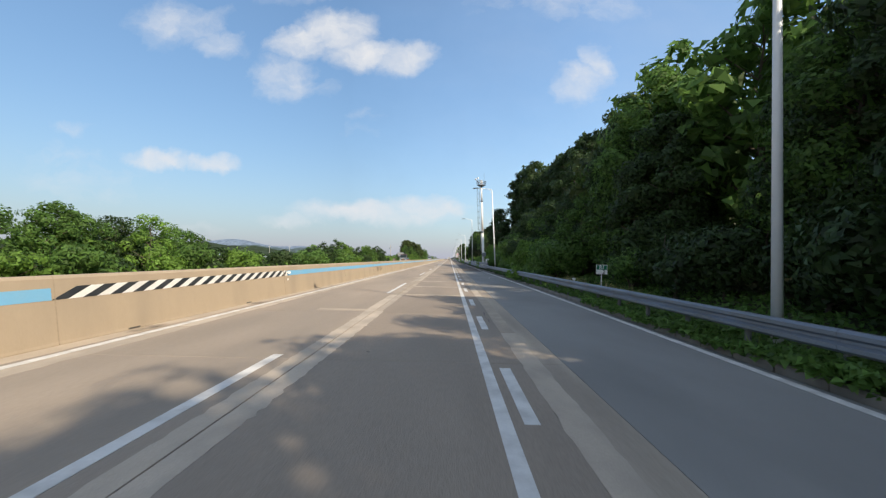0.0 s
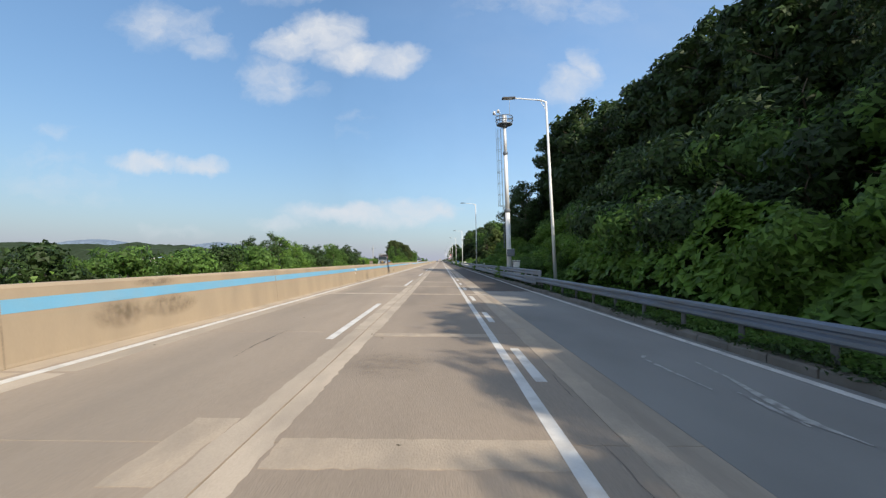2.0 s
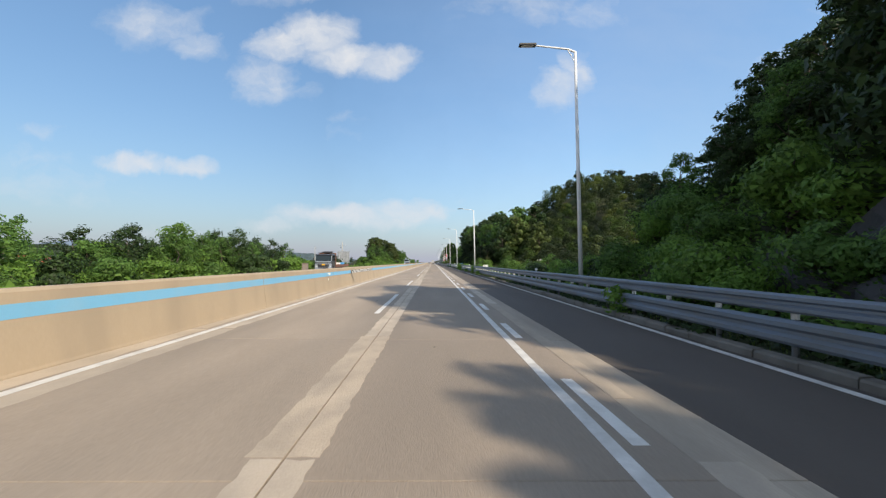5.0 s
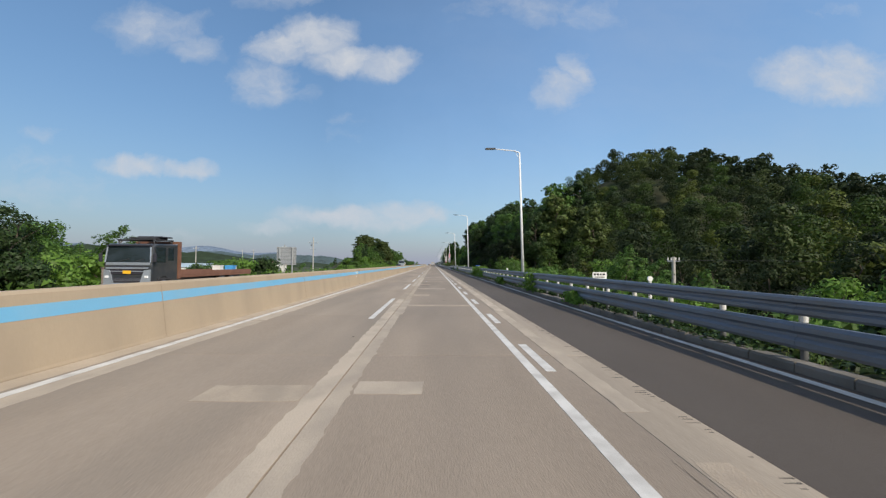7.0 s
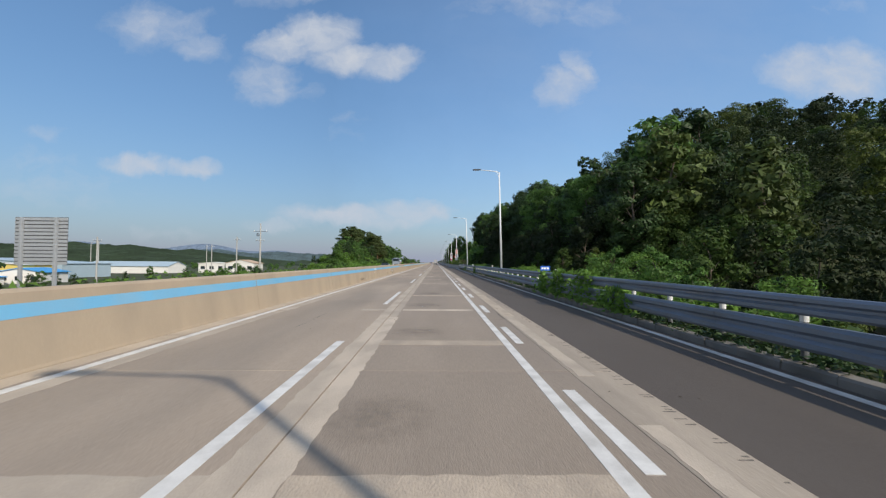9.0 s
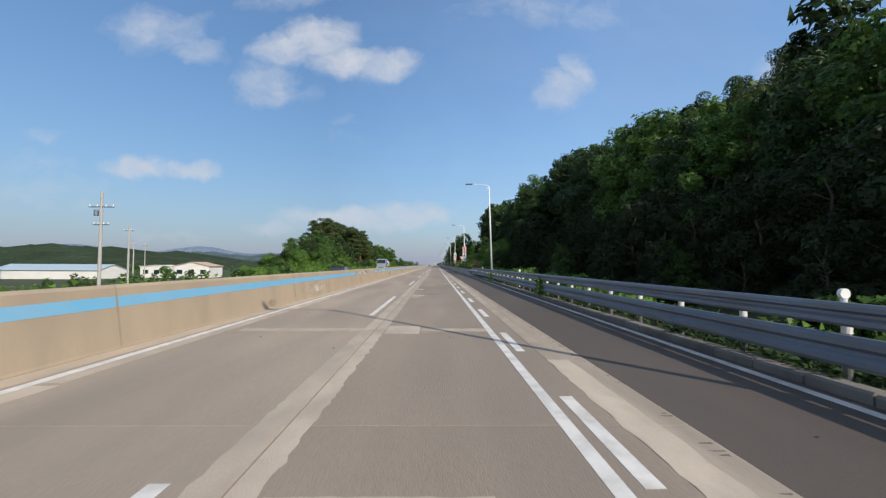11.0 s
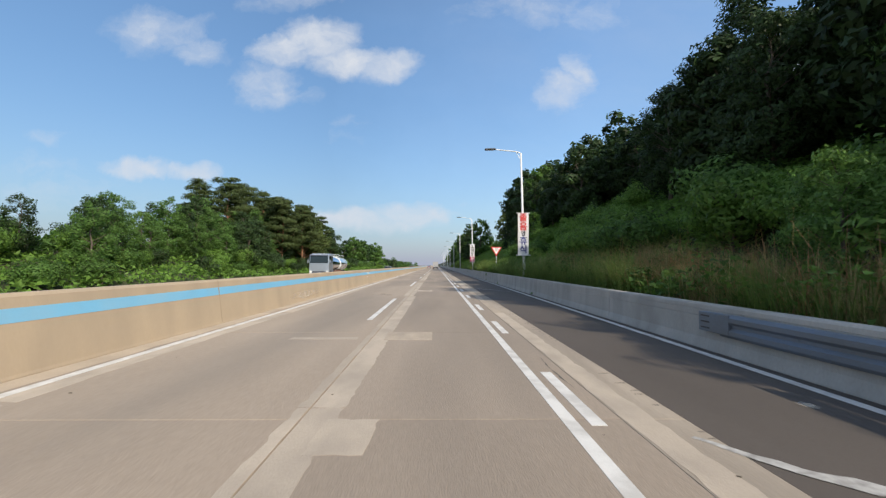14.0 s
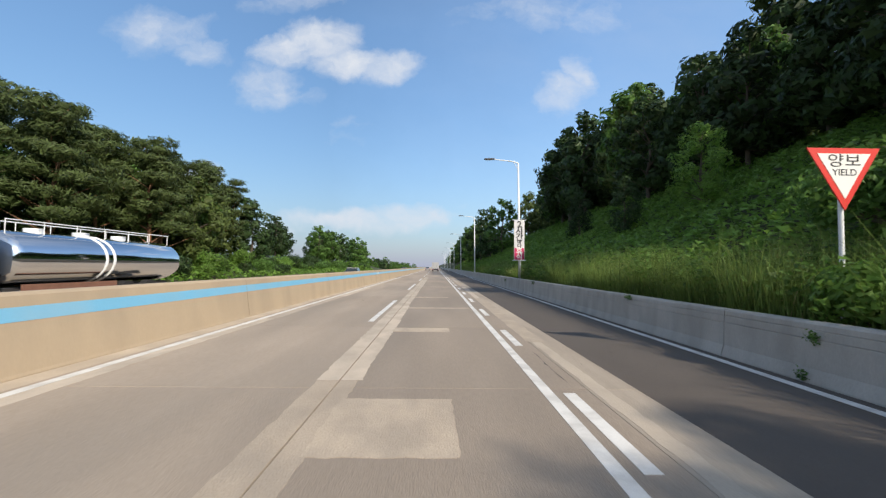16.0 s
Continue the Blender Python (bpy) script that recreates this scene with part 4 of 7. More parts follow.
ks = list(np.arange(-80, 269, 4.0)) + [269.5]
kerb = root("kerb")
tagged(kerb, "low kerb of weathered concrete stones below the guardrail", "kerb", kind="structure")
stone = sweep([(0.27, -0.25), (0.27, 0.11), (0.30, 0.15), (0.50, 0.16), (0.54, 0.13), (0.54, -0.25)], [0.012, 0.986])
stone_me = bm_mesh("kerb_stone", stone, KERB)
krng = np.random.default_rng(31)
for k in range(279):
    y = -10.0 + k
    put("kerb_stone", stone_me, kerb, Matrix.Translation((edge_x(y) + krng.normal(0, 0.006), y, krng.normal(0, 0.006))) @ Matrix.Rotation(-math.atan2(edge_x(y + 1) - edge_x(y), 1.0) + krng.normal(0, 0.006), 4, "Z"))
put("kerb_rear", bm_mesh("kerb_rear", sweep([(0.27, -0.25), (0.27, 0.11), (0.30, 0.15), (0.50, 0.16), (0.54, 0.13), (0.54, -0.25)], list(np.arange(-80, -9.9, 10)), x_of=edge_x), KERB), kerb)
bm = bmesh.new()
for y0, y1 in zip(ks, ks[1:]):
    x0, x1 = edge_x(y0) + 0.54, edge_x(y1) + 0.54
    vs = [bm.verts.new(v) for v in ((x0, y0, 0.09), (7.6, y0, 0.03), (7.6, y1, 0.03), (x1, y1, 0.09))]
    bm.faces.new(vs)
verge = put("verge", bm_mesh("verge", bm, SOIL), label="narrow strip of earth behind the kerb", kind="structure")
tagged(verge, category="ground")
W_BEAM = [(0.0, -0.165), (0.045, -0.16), (0.083, -0.12), (0.083, -0.06), (0.03, -0.02), (0.03, 0.02), (0.083, 0.06), (0.083, 0.12), (0.045, 0.16), (0.0, 0.165)]


def w_beam(length, tall=1.0):
    outer = [(-x, z * tall) for x, z in W_BEAM]
    inner = [(-x + 0.006, z * tall * 0.985) for x, z in reversed(W_BEAM)]
    return sweep(outer + inner, [0.0, length])


def guardrail(name, y0, y1, heights, label, post_mat=POST_METAL, dx=0.0, tall=1.0):
    g = root(name)
    tagged(g, label, "guardrail", "roadside guardrails")
    n = max(1, round((y1 - y0) / 4.0))
    ln = (y1 - y0) / n
    beams = [bm_mesh("rail", w_beam(ln + 0.14, 1.36 if z < 0.6 and len(heights) > 1 else tall), GALV) for z in heights]
    post = bm_mesh("post", tb((0.14, 0, -0.3), (0.14, 0, heights[-1] + 0.12), 0.057, n=12), post_mat)
    cap = bm_mesh("post_cap", tb((0.14, 0, heights[-1] + 0.121), (0.14, 0, heights[-1] + 0.145), 0.062, 0.04, n=12), WHITE_PAINT if len(heights) > 1 else post_mat)
    # white band in the rail gap paints the sunlit stretch of the post
    sleeve = bm_mesh("sleeve", tb((0.14, 0, 0.79), (0.14, 0, 0.91), 0.064, n=12), WHITE_PAINT)
    block = bm_mesh("spacer", bx(0.0, 0.09, -0.06, 0.06, -0.09, 0.09, 0.01), POST_METAL)
    bolt = bm_mesh("bolt", tb((-0.04, 0, 0), (-0.022, 0, 0), 0.016, n=6), GALV)
    for i in range(n):
        ya = y0 + i * ln
        xa, xb = rail_x(ya), rail_x(ya + ln)
        turn = Matrix.Translation((xa + dx, ya, 0)) @ Matrix.Rotation(-math.atan2(xb - xa, ln), 4, "Z")
        for z, beam in zip(heights, beams):
            put("rail", beam, g, turn @ Matrix.Translation((-0.007 * (i % 2), 0, z)))
        for j in (0, 1):
            yy = (j + 0.03) * ln / 2
            p = put("post", post, g, turn @ Matrix.Translation((0, yy, 0)))
            put("post_cap", cap, p)
            if len(heights) > 1:
                put("sleeve", sleeve, p)
            for z in heights:
                put("spacer", block, p, Matrix.Translation((0, 0, z)))
                put("bolt", bolt, p, Matrix.Translation((0, 0, z)))
    return g


guardrail("guardrail", -38, 62, (0.69,), "galvanised steel guardrail with a single corrugated rail", POST_METAL)
two = guardrail("guardrail", 58.6, 269.2, (0.575, 1.075), "galvanised steel guardrail with two corrugated rails")
# blunt end of the upper rail
part("end_plate", bx(rail_x(58) - 0.10, rail_x(58) - 0.03, 57.4, 58.7, 0.92, 1.23, 0.02), GALV, two, "flat end plate")
low = guardrail("guardrail", 269.35, 272.75, (0.575,), "short steel guardrail bolted onto a concrete wall", POST_METAL, -0.14, 1.36)
part("end_plate", bx(rail_x(273) - 0.235, rail_x(273) - 0.10, 272.6, 273.5, 0.40, 0.79, 0.015), GALV, low, "bolted connector plate")
for k in range(3):
    part("slot", bx(rail_x(273) - 0.242, rail_x(273) - 0.232, 273.15, 273.42, 0.46 + 0.12 * k, 0.49 + 0.12 * k), DARK_METAL, low)

# concrete retaining wall with two scored lines
roadside_wall = root("roadside_wall")
tagged(roadside_wall, "low grey stained concrete wall with two scored lines", "wall", kind="structure")
WALL_P = [(0.30, -0.3), (0.30, 0.02), (0.36, 0.22), (0.37, 0.66), (0.382, 0.67), (0.372, 0.68), (0.376, 0.80), (0.388, 0.81), (0.378, 0.82), (0.385, 0.90), (0.41, 0.93), (0.66, 0.93), (0.70, 0.88), (0.74, -0.3)]
for k in range(26):
    y0 = 269.5 + 9.0 * k
    put("wall_block", bm_mesh("wall_block", sweep(WALL_P, [y0 + 0.012, y0 + 4.5, y0 + 8.988], x_of=edge_x), WALL_GREY), roadside_wall)
put("wall_far", bm_mesh("wall_far", sweep(WALL_P, [269.5 + 9 * 26, 900], x_of=edge_x), WALL_GREY), roadside_wall)
bm = bmesh.new()
for y0, y1 in zip(np.arange(269.5, 503, 4.0), np.arange(273.5, 507, 4.0)):
    bm.faces.new([bm.verts.new(v) for v in ((edge_x(y0) + 0.70, y0, 0.80), (7.65, y0, 0.76), (7.65, y1, 0.76), (edge_x(y1) + 0.70, y1, 0.80))])
verge2 = put("verge", bm_mesh("verge", bm, SOIL), label="earth strip behind the concrete wall", kind="structure")
tagged(verge2, category="ground")

# ---- street lamps ----
def street_lamp(x, y, height=9.8, lean=1.5):
    r = root("street_lamp", Matrix.Translation((x, y, 0)) @ Matrix.Rotation(radians(-lean), 4, "Y"))
    tagged(r, "tall grey steel street lamp with a flat LED head", "street lamp", "street lamps along the road")
    part("base_plate", bx(-0.2, 0.2, -0.2, 0.2, -0.1, 0.04, 0.01), GALV, r)
    bm = bmesh.new()
    tube(bm, (0, 0, 0.0), (0, 0, height), 0.11, 0.062, 14)
    part("pole", bm, POLE_METAL, r, smooth=True)
    bm = bmesh.new()
    tube(bm, (0.0, 0, height - 0.02), (-0.35, 0, height + 0.12), 0.05, 0.045, 10)
    tube(bm, (-0.33, 0, height + 0.118), (-1.9, 0, height + 0.30), 0.045, 0.035, 10)
    tube(bm, (0.0, 0, height - 0.55), (-0.36, 0, height + 0.10), 0.018, 0.018, 8)
    part("arm", bm, POLE_METAL, r)
    bm = bmesh.new()
    box(bm, -2.65, -1.85, -0.15, 0.15, height + 0.27, height + 0.37, 0.03)
    part("lamp_head", bm, DARK_METAL, r, "flat dark grey LED head")
    part("diffuser", bx(-2.55, -2.0, -0.11, 0.11, height + 0.255, height + 0.268), WHITE_PAINT, r)
    return r


LAMPS = [(7.8, 8.7, 12.0, 0.0), (7.5, 58.9, 11.4, 3.3), (6.95, 108.6, 11.7, 1.5), (7.06, 159.5, 10.4, 1.7), (6.85, 207.4, 10.8, 1.5), (6.75, 251.5, 10.6, 2.0), (6.75, 295.4, 10.0, 1.5), (6.7, 338.6, 9.85, 1.0)]
LAMPS += [(6.65, ly, 9.9, 0.8) for ly in (376.0, 415.0, 456.0, 498.0, 540.0, 582.0, 624.0)]
for lx, ly, lh, lean in LAMPS:
    street_lamp(lx, ly, lh, lean)
# ---- signs, banners, mast, reflectors ----
def words(name, text, size, mat, parent, m, extrude=0.003, bold=0.0):
    """Lettering in the built-in font as a mesh, centred, facing -y before m."""
    cu = bpy.data.curves.new(name, "FONT")
    cu.body, cu.size, cu.align_x, cu.align_y, cu.extrude = text, size, "CENTER", "CENTER", extrude
    cu.offset = bold
    tmp = bpy.data.objects.new(name, cu)
    scene.collection.objects.link(tmp)
    dg = bpy.context.evaluated_depsgraph_get()
    me = bpy.data.meshes.new_from_object(tmp.evaluated_get(dg))
    bpy.data.objects.remove(tmp)
    me.materials.clear()
    me.materials.append(mat)
    return put(name, me, parent, m @ Matrix.Rotation(radians(90), 4, "X"))


def at(x, y, z, sx=1.0, sz=1.0):
    return Matrix.Translation((x, y, z)) @ Matrix.Diagonal((sx, 1, sz, 1))


def banner(x, y, z0, z1, w, lines, label):
    b = root("pole_banner", Matrix.Translation((x, y, 0)))
    tagged(b, label, "banner", "banners on lamp posts")
    bm = bmesh.new()
    nz = 12
    for sgn, off in ((1, 0.0), (-1, 0.008)):
        vs = [[bm.verts.new((-w / 2 + w * i / 4, off + 0.03 * math.sin(i * 1.5 + k * 0.6) * 0.5 - 0.16, z0 + (z1 - z0) * k / nz)) for i in range(5)] for k in range(nz + 1)]
        for k in range(nz):
            for i in range(4):
                bm.faces.new((vs[k][i], vs[k][i + 1], vs[k + 1][i + 1], vs[k + 1][i]))
    part("cloth", bm, FABRIC, b, "white fabric sheet")
    for z in (z0 - 0.03, z1 + 0.03):
        part("rod", tb((-w / 2 - 0.12, -0.155, z), (w / 2 + 0.12, -0.155, z), 0.03), POLE_METAL, b)
        part("bracket", bx(-0.08, 0.08, -0.16, 0.12, z - 0.04, z + 0.04, 0.01), GALV, b)
    for text, size, mat, z, sx in lines:
        words("lettering", text, size, mat, b, at(0, -0.181, z, sx, 1.0), bold=0.016 * size)
    return b


banner(6.6, 295.3, 2.50, 5.50, 0.78, [("졸", 0.64, SIGN_RED, 5.17, 1.0), ("음", 0.64, SIGN_RED, 4.52, 1.0), ("엔", 0.38, SIGN_DARK, 4.02, 1.0), ("휴", 0.64, SIGN_NAVY, 3.48, 1.0), ("식", 0.64, SIGN_NAVY, 2.86, 1.0)],
       "white road-safety banner with red and navy Korean lettering on lamp post")
b2 = banner(6.6, 338.6, 2.3, 5.35, 0.80, [("2", 0.68, SIGN_DARK, 5.02, 1.0), ("시", 0.64, SIGN_DARK, 4.52, 1.0), ("간", 0.64, SIGN_DARK, 4.03, 1.0), ("마", 0.37, SIGN_DARK, 3.66, 1.0), ("다", 0.37, SIGN_DARK, 3.37, 1.0), ("휴", 0.57, SIGN_WHITE, 2.95, 1.0), ("식", 0.57, SIGN_WHITE, 2.53, 1.0)],
            "white banner with black lettering and a crimson panel on lamp post")
part("panel", bx(-0.37, 0.37, -0.1785, -0.1765, 2.33, 3.22), material("banner_crimson", (0.55, 0.04, 0.12), 0.7, var=0.04), b2, "crimson lower panel")

# give-way sign
ys = root("yield_sign", Matrix.Translation((7.19, 313.1, 0.06)) @ Matrix.Diagonal((1.03, 1.03, 1.0, 1)))
tagged(ys, "red-bordered white triangular give-way sign on a steel post", "road sign")


def tri(s, cz, y0, y1):
    bm = bmesh.new()
    h = s * 0.8660
    pts = [(-s / 2, cz + h / 3), (s / 2, cz + h / 3), (0, cz - 2 * h / 3)]
    f = [bm.verts.new((x, y0, z)) for x, z in pts]
    b = [bm.verts.new((x, y1, z)) for x, z in pts]
    bm.faces.new(f)
    bm.faces.new(b)
    for i in range(3):
        j = (i + 1) % 3
        bm.faces.new((f[i], b[i], b[j], f[j]))
    return bm


part("border", tri(1.24, 3.42, -0.02, 0.0), SIGN_RED, ys, "red border plate")
part("face", tri(0.90, 3.42, -0.026, -0.0205), SIGN_WHITE, ys, "white sign face")
part("post", tb((0, 0.06, 0.4), (0, 0.06, 3.6), 0.038, n=12), POLE_METAL, ys)
part("clamp", bx(-0.1, 0.1, 0.0, 0.07, 3.3, 3.38, 0.008), GALV, ys)
words("lettering", "양보", 0.25, SIGN_DARK, ys, at(0, -0.028, 3.545, 1.25))
words("lettering", "YIELD", 0.16, SIGN_DARK, ys, at(0, -0.028, 3.35, 1.0))

# kilometre post
km = root("kilometre_sign", Matrix.Translation((7.7, 18.35, 0)))
tagged(km, "small green and white kilometre sign on a thin post", "road sign")
part("plate", bx(-0.24, 0.24, -0.015, 0.0, 1.17, 1.58, 0.006), SIGN_WHITE, km)
part("green_panel", bx(-0.215, 0.215, -0.020, -0.0155, 1.365, 1.555), SIGN_GREEN, km, "green upper panel")
part("post", tb((0, 0.03, 0.0), (0, 0.03, 1.5), 0.022), POLE_METAL, km)
words("lettering", "81", 0.23, SIGN_WHITE, km, at(0, -0.022, 1.46))
words("lettering", ".2", 0.22, SIGN_DARK, km, at(0.06, -0.017, 1.265))


def small_sign(x, y, w, z0, z1, mat, ink, bars, label):
    s = root("roadside_sign", Matrix.Translation((x, y, 0)))
    tagged(s, label, "road sign")
    part("plate", bx(-w / 2, w / 2, -0.012, 0.0, z0, z1, 0.005), mat, s)
    for bx0, bx1, bz0, bz1 in bars:
        part("bar", bx(-w / 2 + w * bx0, -w / 2 + w * bx1, -0.016, -0.0125, z0 + (z1 - z0) * bz0, z0 + (z1 - z0) * bz1), ink, s)
    for o in (-0.3, 0.3):
        part("post", tb((o * w, 0.03, -0.2), (o * w, 0.03, z1), 0.02), POLE_METAL, s)
    return s


small_sign(6.9, 144.2, 0.58, 1.17, 1.44, SIGN_WHITE, SIGN_DARK, [(0.10, 0.24, 0.52, 0.80), (0.30, 0.46, 0.52, 0.80), (0.52, 0.64, 0.52, 0.80), (0.70, 0.88, 0.52, 0.80), (0.14, 0.84, 0.20, 0.32)], "small white information sign behind the guardrail")
small_sign(6.8, 190.3, 0.58, 1.26, 1.54, SIGN_BLUE, SIGN_WHITE, [(0.12, 0.32, 0.3, 0.7), (0.38, 0.58, 0.3, 0.7), (0.64, 0.88, 0.3, 0.7)], "small blue sign behind the guardrail")


# delineators: round reflectors on short posts behind the rail
def delineator(x, y, top=1.28):
    d = root("delineator", Matrix.Translation((x, y, 0)))
    tagged(d, "white delineator post with a round reflector", "delineator", "delineators along the guardrail")
    part("stem", tb((0, 0, 0.2), (0, 0, top), 0.045, n=10), WHITE_PAINT, d)
    part("collar", tb((0, 0, 0.70), (0, 0, 0.74), 0.09, n=10), WHITE_PAINT, d)
    part("reflector", tb((0, -0.03, top + 0.06), (0, 0.03, top + 0.06), 0.075, n=14), SIGN_WHITE, d, "round pale reflector")
    return d


d0 = delineator(rail_x(67.9) + 0.25, 67.9)
copy_thing(d0, Matrix.Translation((rail_x(19.8) + 0.32, 19.8, 0)) @ Matrix.Diagonal((1, 1, 0.66, 1)))
for yy in (91.7, 115.5, 139.4, 162.9, 186.4, 209.8, 233.2, 257.1):
    copy_thing(d0, Matrix.Translation((rail_x(yy) + 0.25, yy, 0)))


def barrier_reflector(y, z=0.97):
    d = root("barrier_reflector", Matrix.Translation((face_x(z), y, z)))
    tagged(d, "small white reflector bracketed onto the barrier face", "reflector", "reflectors on the barrier")
    part("bracket", tb((-0.01, 0, 0), (0.10, 0, 0), 0.02, n=8), WHITE_PAINT, d)
    part("reflector", tb((0.10, -0.02, 0), (0.10, 0.02, 0), 0.06, n=12), SIGN_WHITE, d)
    part("lower_block", bx(0.0, 0.06, -0.04, 0.04, -0.36, -0.27, 0.008), SIGN_WHITE, d)
    return d


r0 = barrier_reflector(66.7)
for yy in (18.9, 114.2, 161.7, 209.0, 256.2, 304.1, 351.8, 399.0):
    copy_thing(r0, Matrix.Translation((face_x(0.97), yy, 0.97)))

# camera mast with ladder
mast = root("camera_mast", Matrix.Translation((6.9, 72.2, 0)) @ Matrix.Rotation(radians(-2.4), 4, "Y") @ Matrix.Diagonal((1.08, 1.08, 1.08, 1)))
tagged(mast, "tall grey steel camera mast with ladder and round platform", "mast")
bm = bmesh.new()
tube(bm, (0, 0, -0.1), (0, 0, 5.75), 0.215, 0.195, 18)
part("lower_pole", bm, POLE_METAL, mast, smooth=True)
bm = bmesh.new()
tube(bm, (0, 0, 6.0), (0, 0, 10.6), 0.18, 0.15, 18)
part("middle_pole", bm, POLE_METAL, mast, smooth=True)
bm = bmesh.new()
tube(bm, (0, 0, 10.75), (0, 0, 13.3), 0.14, 0.12, 16)
part("upper_pole", bm, POLE_METAL, mast, smooth=True)
for z, r in ((5.7, 0.27), (10.6, 0.22)):
    bm = bmesh.new()
    tube(bm, (0, 0, z), (0, 0, z + 0.18), r * 0.75, r, 14)
    tube(bm, (0, 0, z + 0.181), (0, 0, z + 0.32), r, r * 0.72, 14)
    part("flange", bm, GALV, mast)
bm = bmesh.new()
for zz in (13.25, 13.55, 13.85):
    n = 20
    for i in range(n):
        a0, a1 = 2 * math.pi * i / n, 2 * math.pi * (i + 1) / n
        r = 0.72 if zz > 13.3 else 0.62
        tube(bm, (r * math.cos(a0), r * math.sin(a0), zz), (r * math.cos(a1), r * math.sin(a1), zz), 0.035, n=6)
for i in range(8):
    a0 = 2 * math.pi * i / 8
    tube(bm, (0.66 * math.cos(a0), 0.66 * math.sin(a0), 13.2), (0.72 * math.cos(a0), 0.72 * math.sin(a0), 13.9), 0.025, n=6)
    tube(bm, (0.1 * math.cos(a0), 0.1 * math.sin(a0), 12.95), (0.62 * math.cos(a0), 0.62 * math.sin(a0), 13.25), 0.03, n=6)
part("railing", bm, GALV, mast)
part("platform", tb((0, 0, 13.2), (0, 0, 13.24), 0.66, n=20), GALV, mast)
part("equipment", tb((0, 0, 13.26), (0, 0, 14.05), 0.22, 0.18, n=12), POLE_METAL, mast)
for cx, cz in ((-0.85, 14.25), (-0.5, 14.4)):
    cm = part("camera", tb((cx, 0, cz - 0.12), (cx, 0, cz + 0.12), 0.13, 0.10, n=12), SIGN_WHITE, mast)
    part("lens", tb((cx, -0.15, cz - 0.05), (cx, -0.10, cz - 0.05), 0.07, n=12), SIGN_DARK, cm)
bm = bmesh.new()
tube(bm, (-0.2, 0, 13.9), (-0.85, 0, 14.1), 0.03)
tube(bm, (-0.2, 0, 13.95), (-0.5, 0, 14.3), 0.03)
tube(bm, (0.45, 0, 13.9), (0.5, 0, 15.3), 0.015)
part("camera_arm", bm, GALV, mast)
for name, z0, z1 in (("ladder", 2.75, 5.5), ("ladder", 5.9, 12.9)):
    bm = bmesh.new()
    for o in (-0.16, 0.16):
        tube(bm, (-0.36, o, z0), (-0.34, o, z1), 0.014, n=6)
    z = z0 + 0.1
    while z < z1:
        tube(bm, (-0.35, -0.16, z), (-0.35, 0.16, z), 0.011, n=6)
        z += 0.3
    for z in (z0 + 0.02, (z0 + z1) / 2, z1 - 0.02):
        tube(bm, (-0.36, 0.0, z), (-0.12, 0, z), 0.014, n=6)
    part(name, bm, GALV, mast)
bm = bmesh.new()
for z in np.arange(6.3, 12.9, 0.95):
    for i in range(10):
        a0, a1 = math.pi * (0.5 + i / 10), math.pi * (0.5 + (i + 1) / 10)
        tube(bm, (-0.36 + 0.38 * math.cos(a0), 0.33 * math.sin(a0), z), (-0.36 + 0.38 * math.cos(a1), 0.33 * math.sin(a1), z), 0.016, n=6)
for a0 in (0.72, 1.0, 1.28):
    tube(bm, (-0.36 + 0.38 * math.cos(math.pi * a0), 0.33 * math.sin(math.pi * a0), 6.3), (-0.36 + 0.38 * math.cos(math.pi * a0), 0.33 * math.sin(math.pi * a0), 12.9), 0.012, n=6)
part("ladder_cage", bm, GALV, mast)
cab = part("junction_box", bx(-0.20, 0.42, -0.42, -0.20, 2.0, 2.6, 0.02), GALV, mast, "grey steel junction box")
part("box_lid", bx(-0.22, 0.44, -0.44, -0.18, 2.605, 2.63, 0.005), POLE_METAL, cab)
part("latch", bx(-0.16, -0.13, -0.432, -0.42, 2.1, 2.16), DARK_METAL, cab)
cb = root("control_cabinet", Matrix.Translation((7.5, 72.6, 0)))
tagged(cb, "grey steel control cabinet standing beside the mast", "cabinet")
part("body", bx(-0.3, 0.35, -0.25, 0.2, 0.0, 1.75, 0.02), GALV, cb)
part("lid", bx(-0.33, 0.38, -0.28, 0.23, 1.752, 1.80, 0.01), POLE_METAL, cb)
part("door", bx(-0.26, 0.31, -0.262, -0.252, 0.15, 1.68, 0.004), POLE_METAL, cb)
part("handle", bx(-0.22, -0.19, -0.29, -0.262, 1.1, 1.25, 0.004), DARK_METAL, cb)

# back of a large sign beyond the opposite carriageway
bb = root("sign_board", Matrix.Translation((-20.7, 187.8, 0)))
tagged(bb, "back of a large road sign with ribs and posts", "road sign")
for k in range(13):
    part("slat", bx(-1.38, 1.38, 0.0, 0.03, 1.45 + 0.195 * k, 1.45 + 0.195 * k + 0.145, 0.006), SIGN_BACK, bb)
part("panel", bx(-1.38, 1.38, 0.035, 0.05, 1.45, 3.97), POST_METAL, bb)
for o in (-0.95, 0.85):
    part("post", bx(o - 0.07, o + 0.07, -0.16, -0.002, -3.2, 3.95, 0.02), SIGN_BACK, bb)

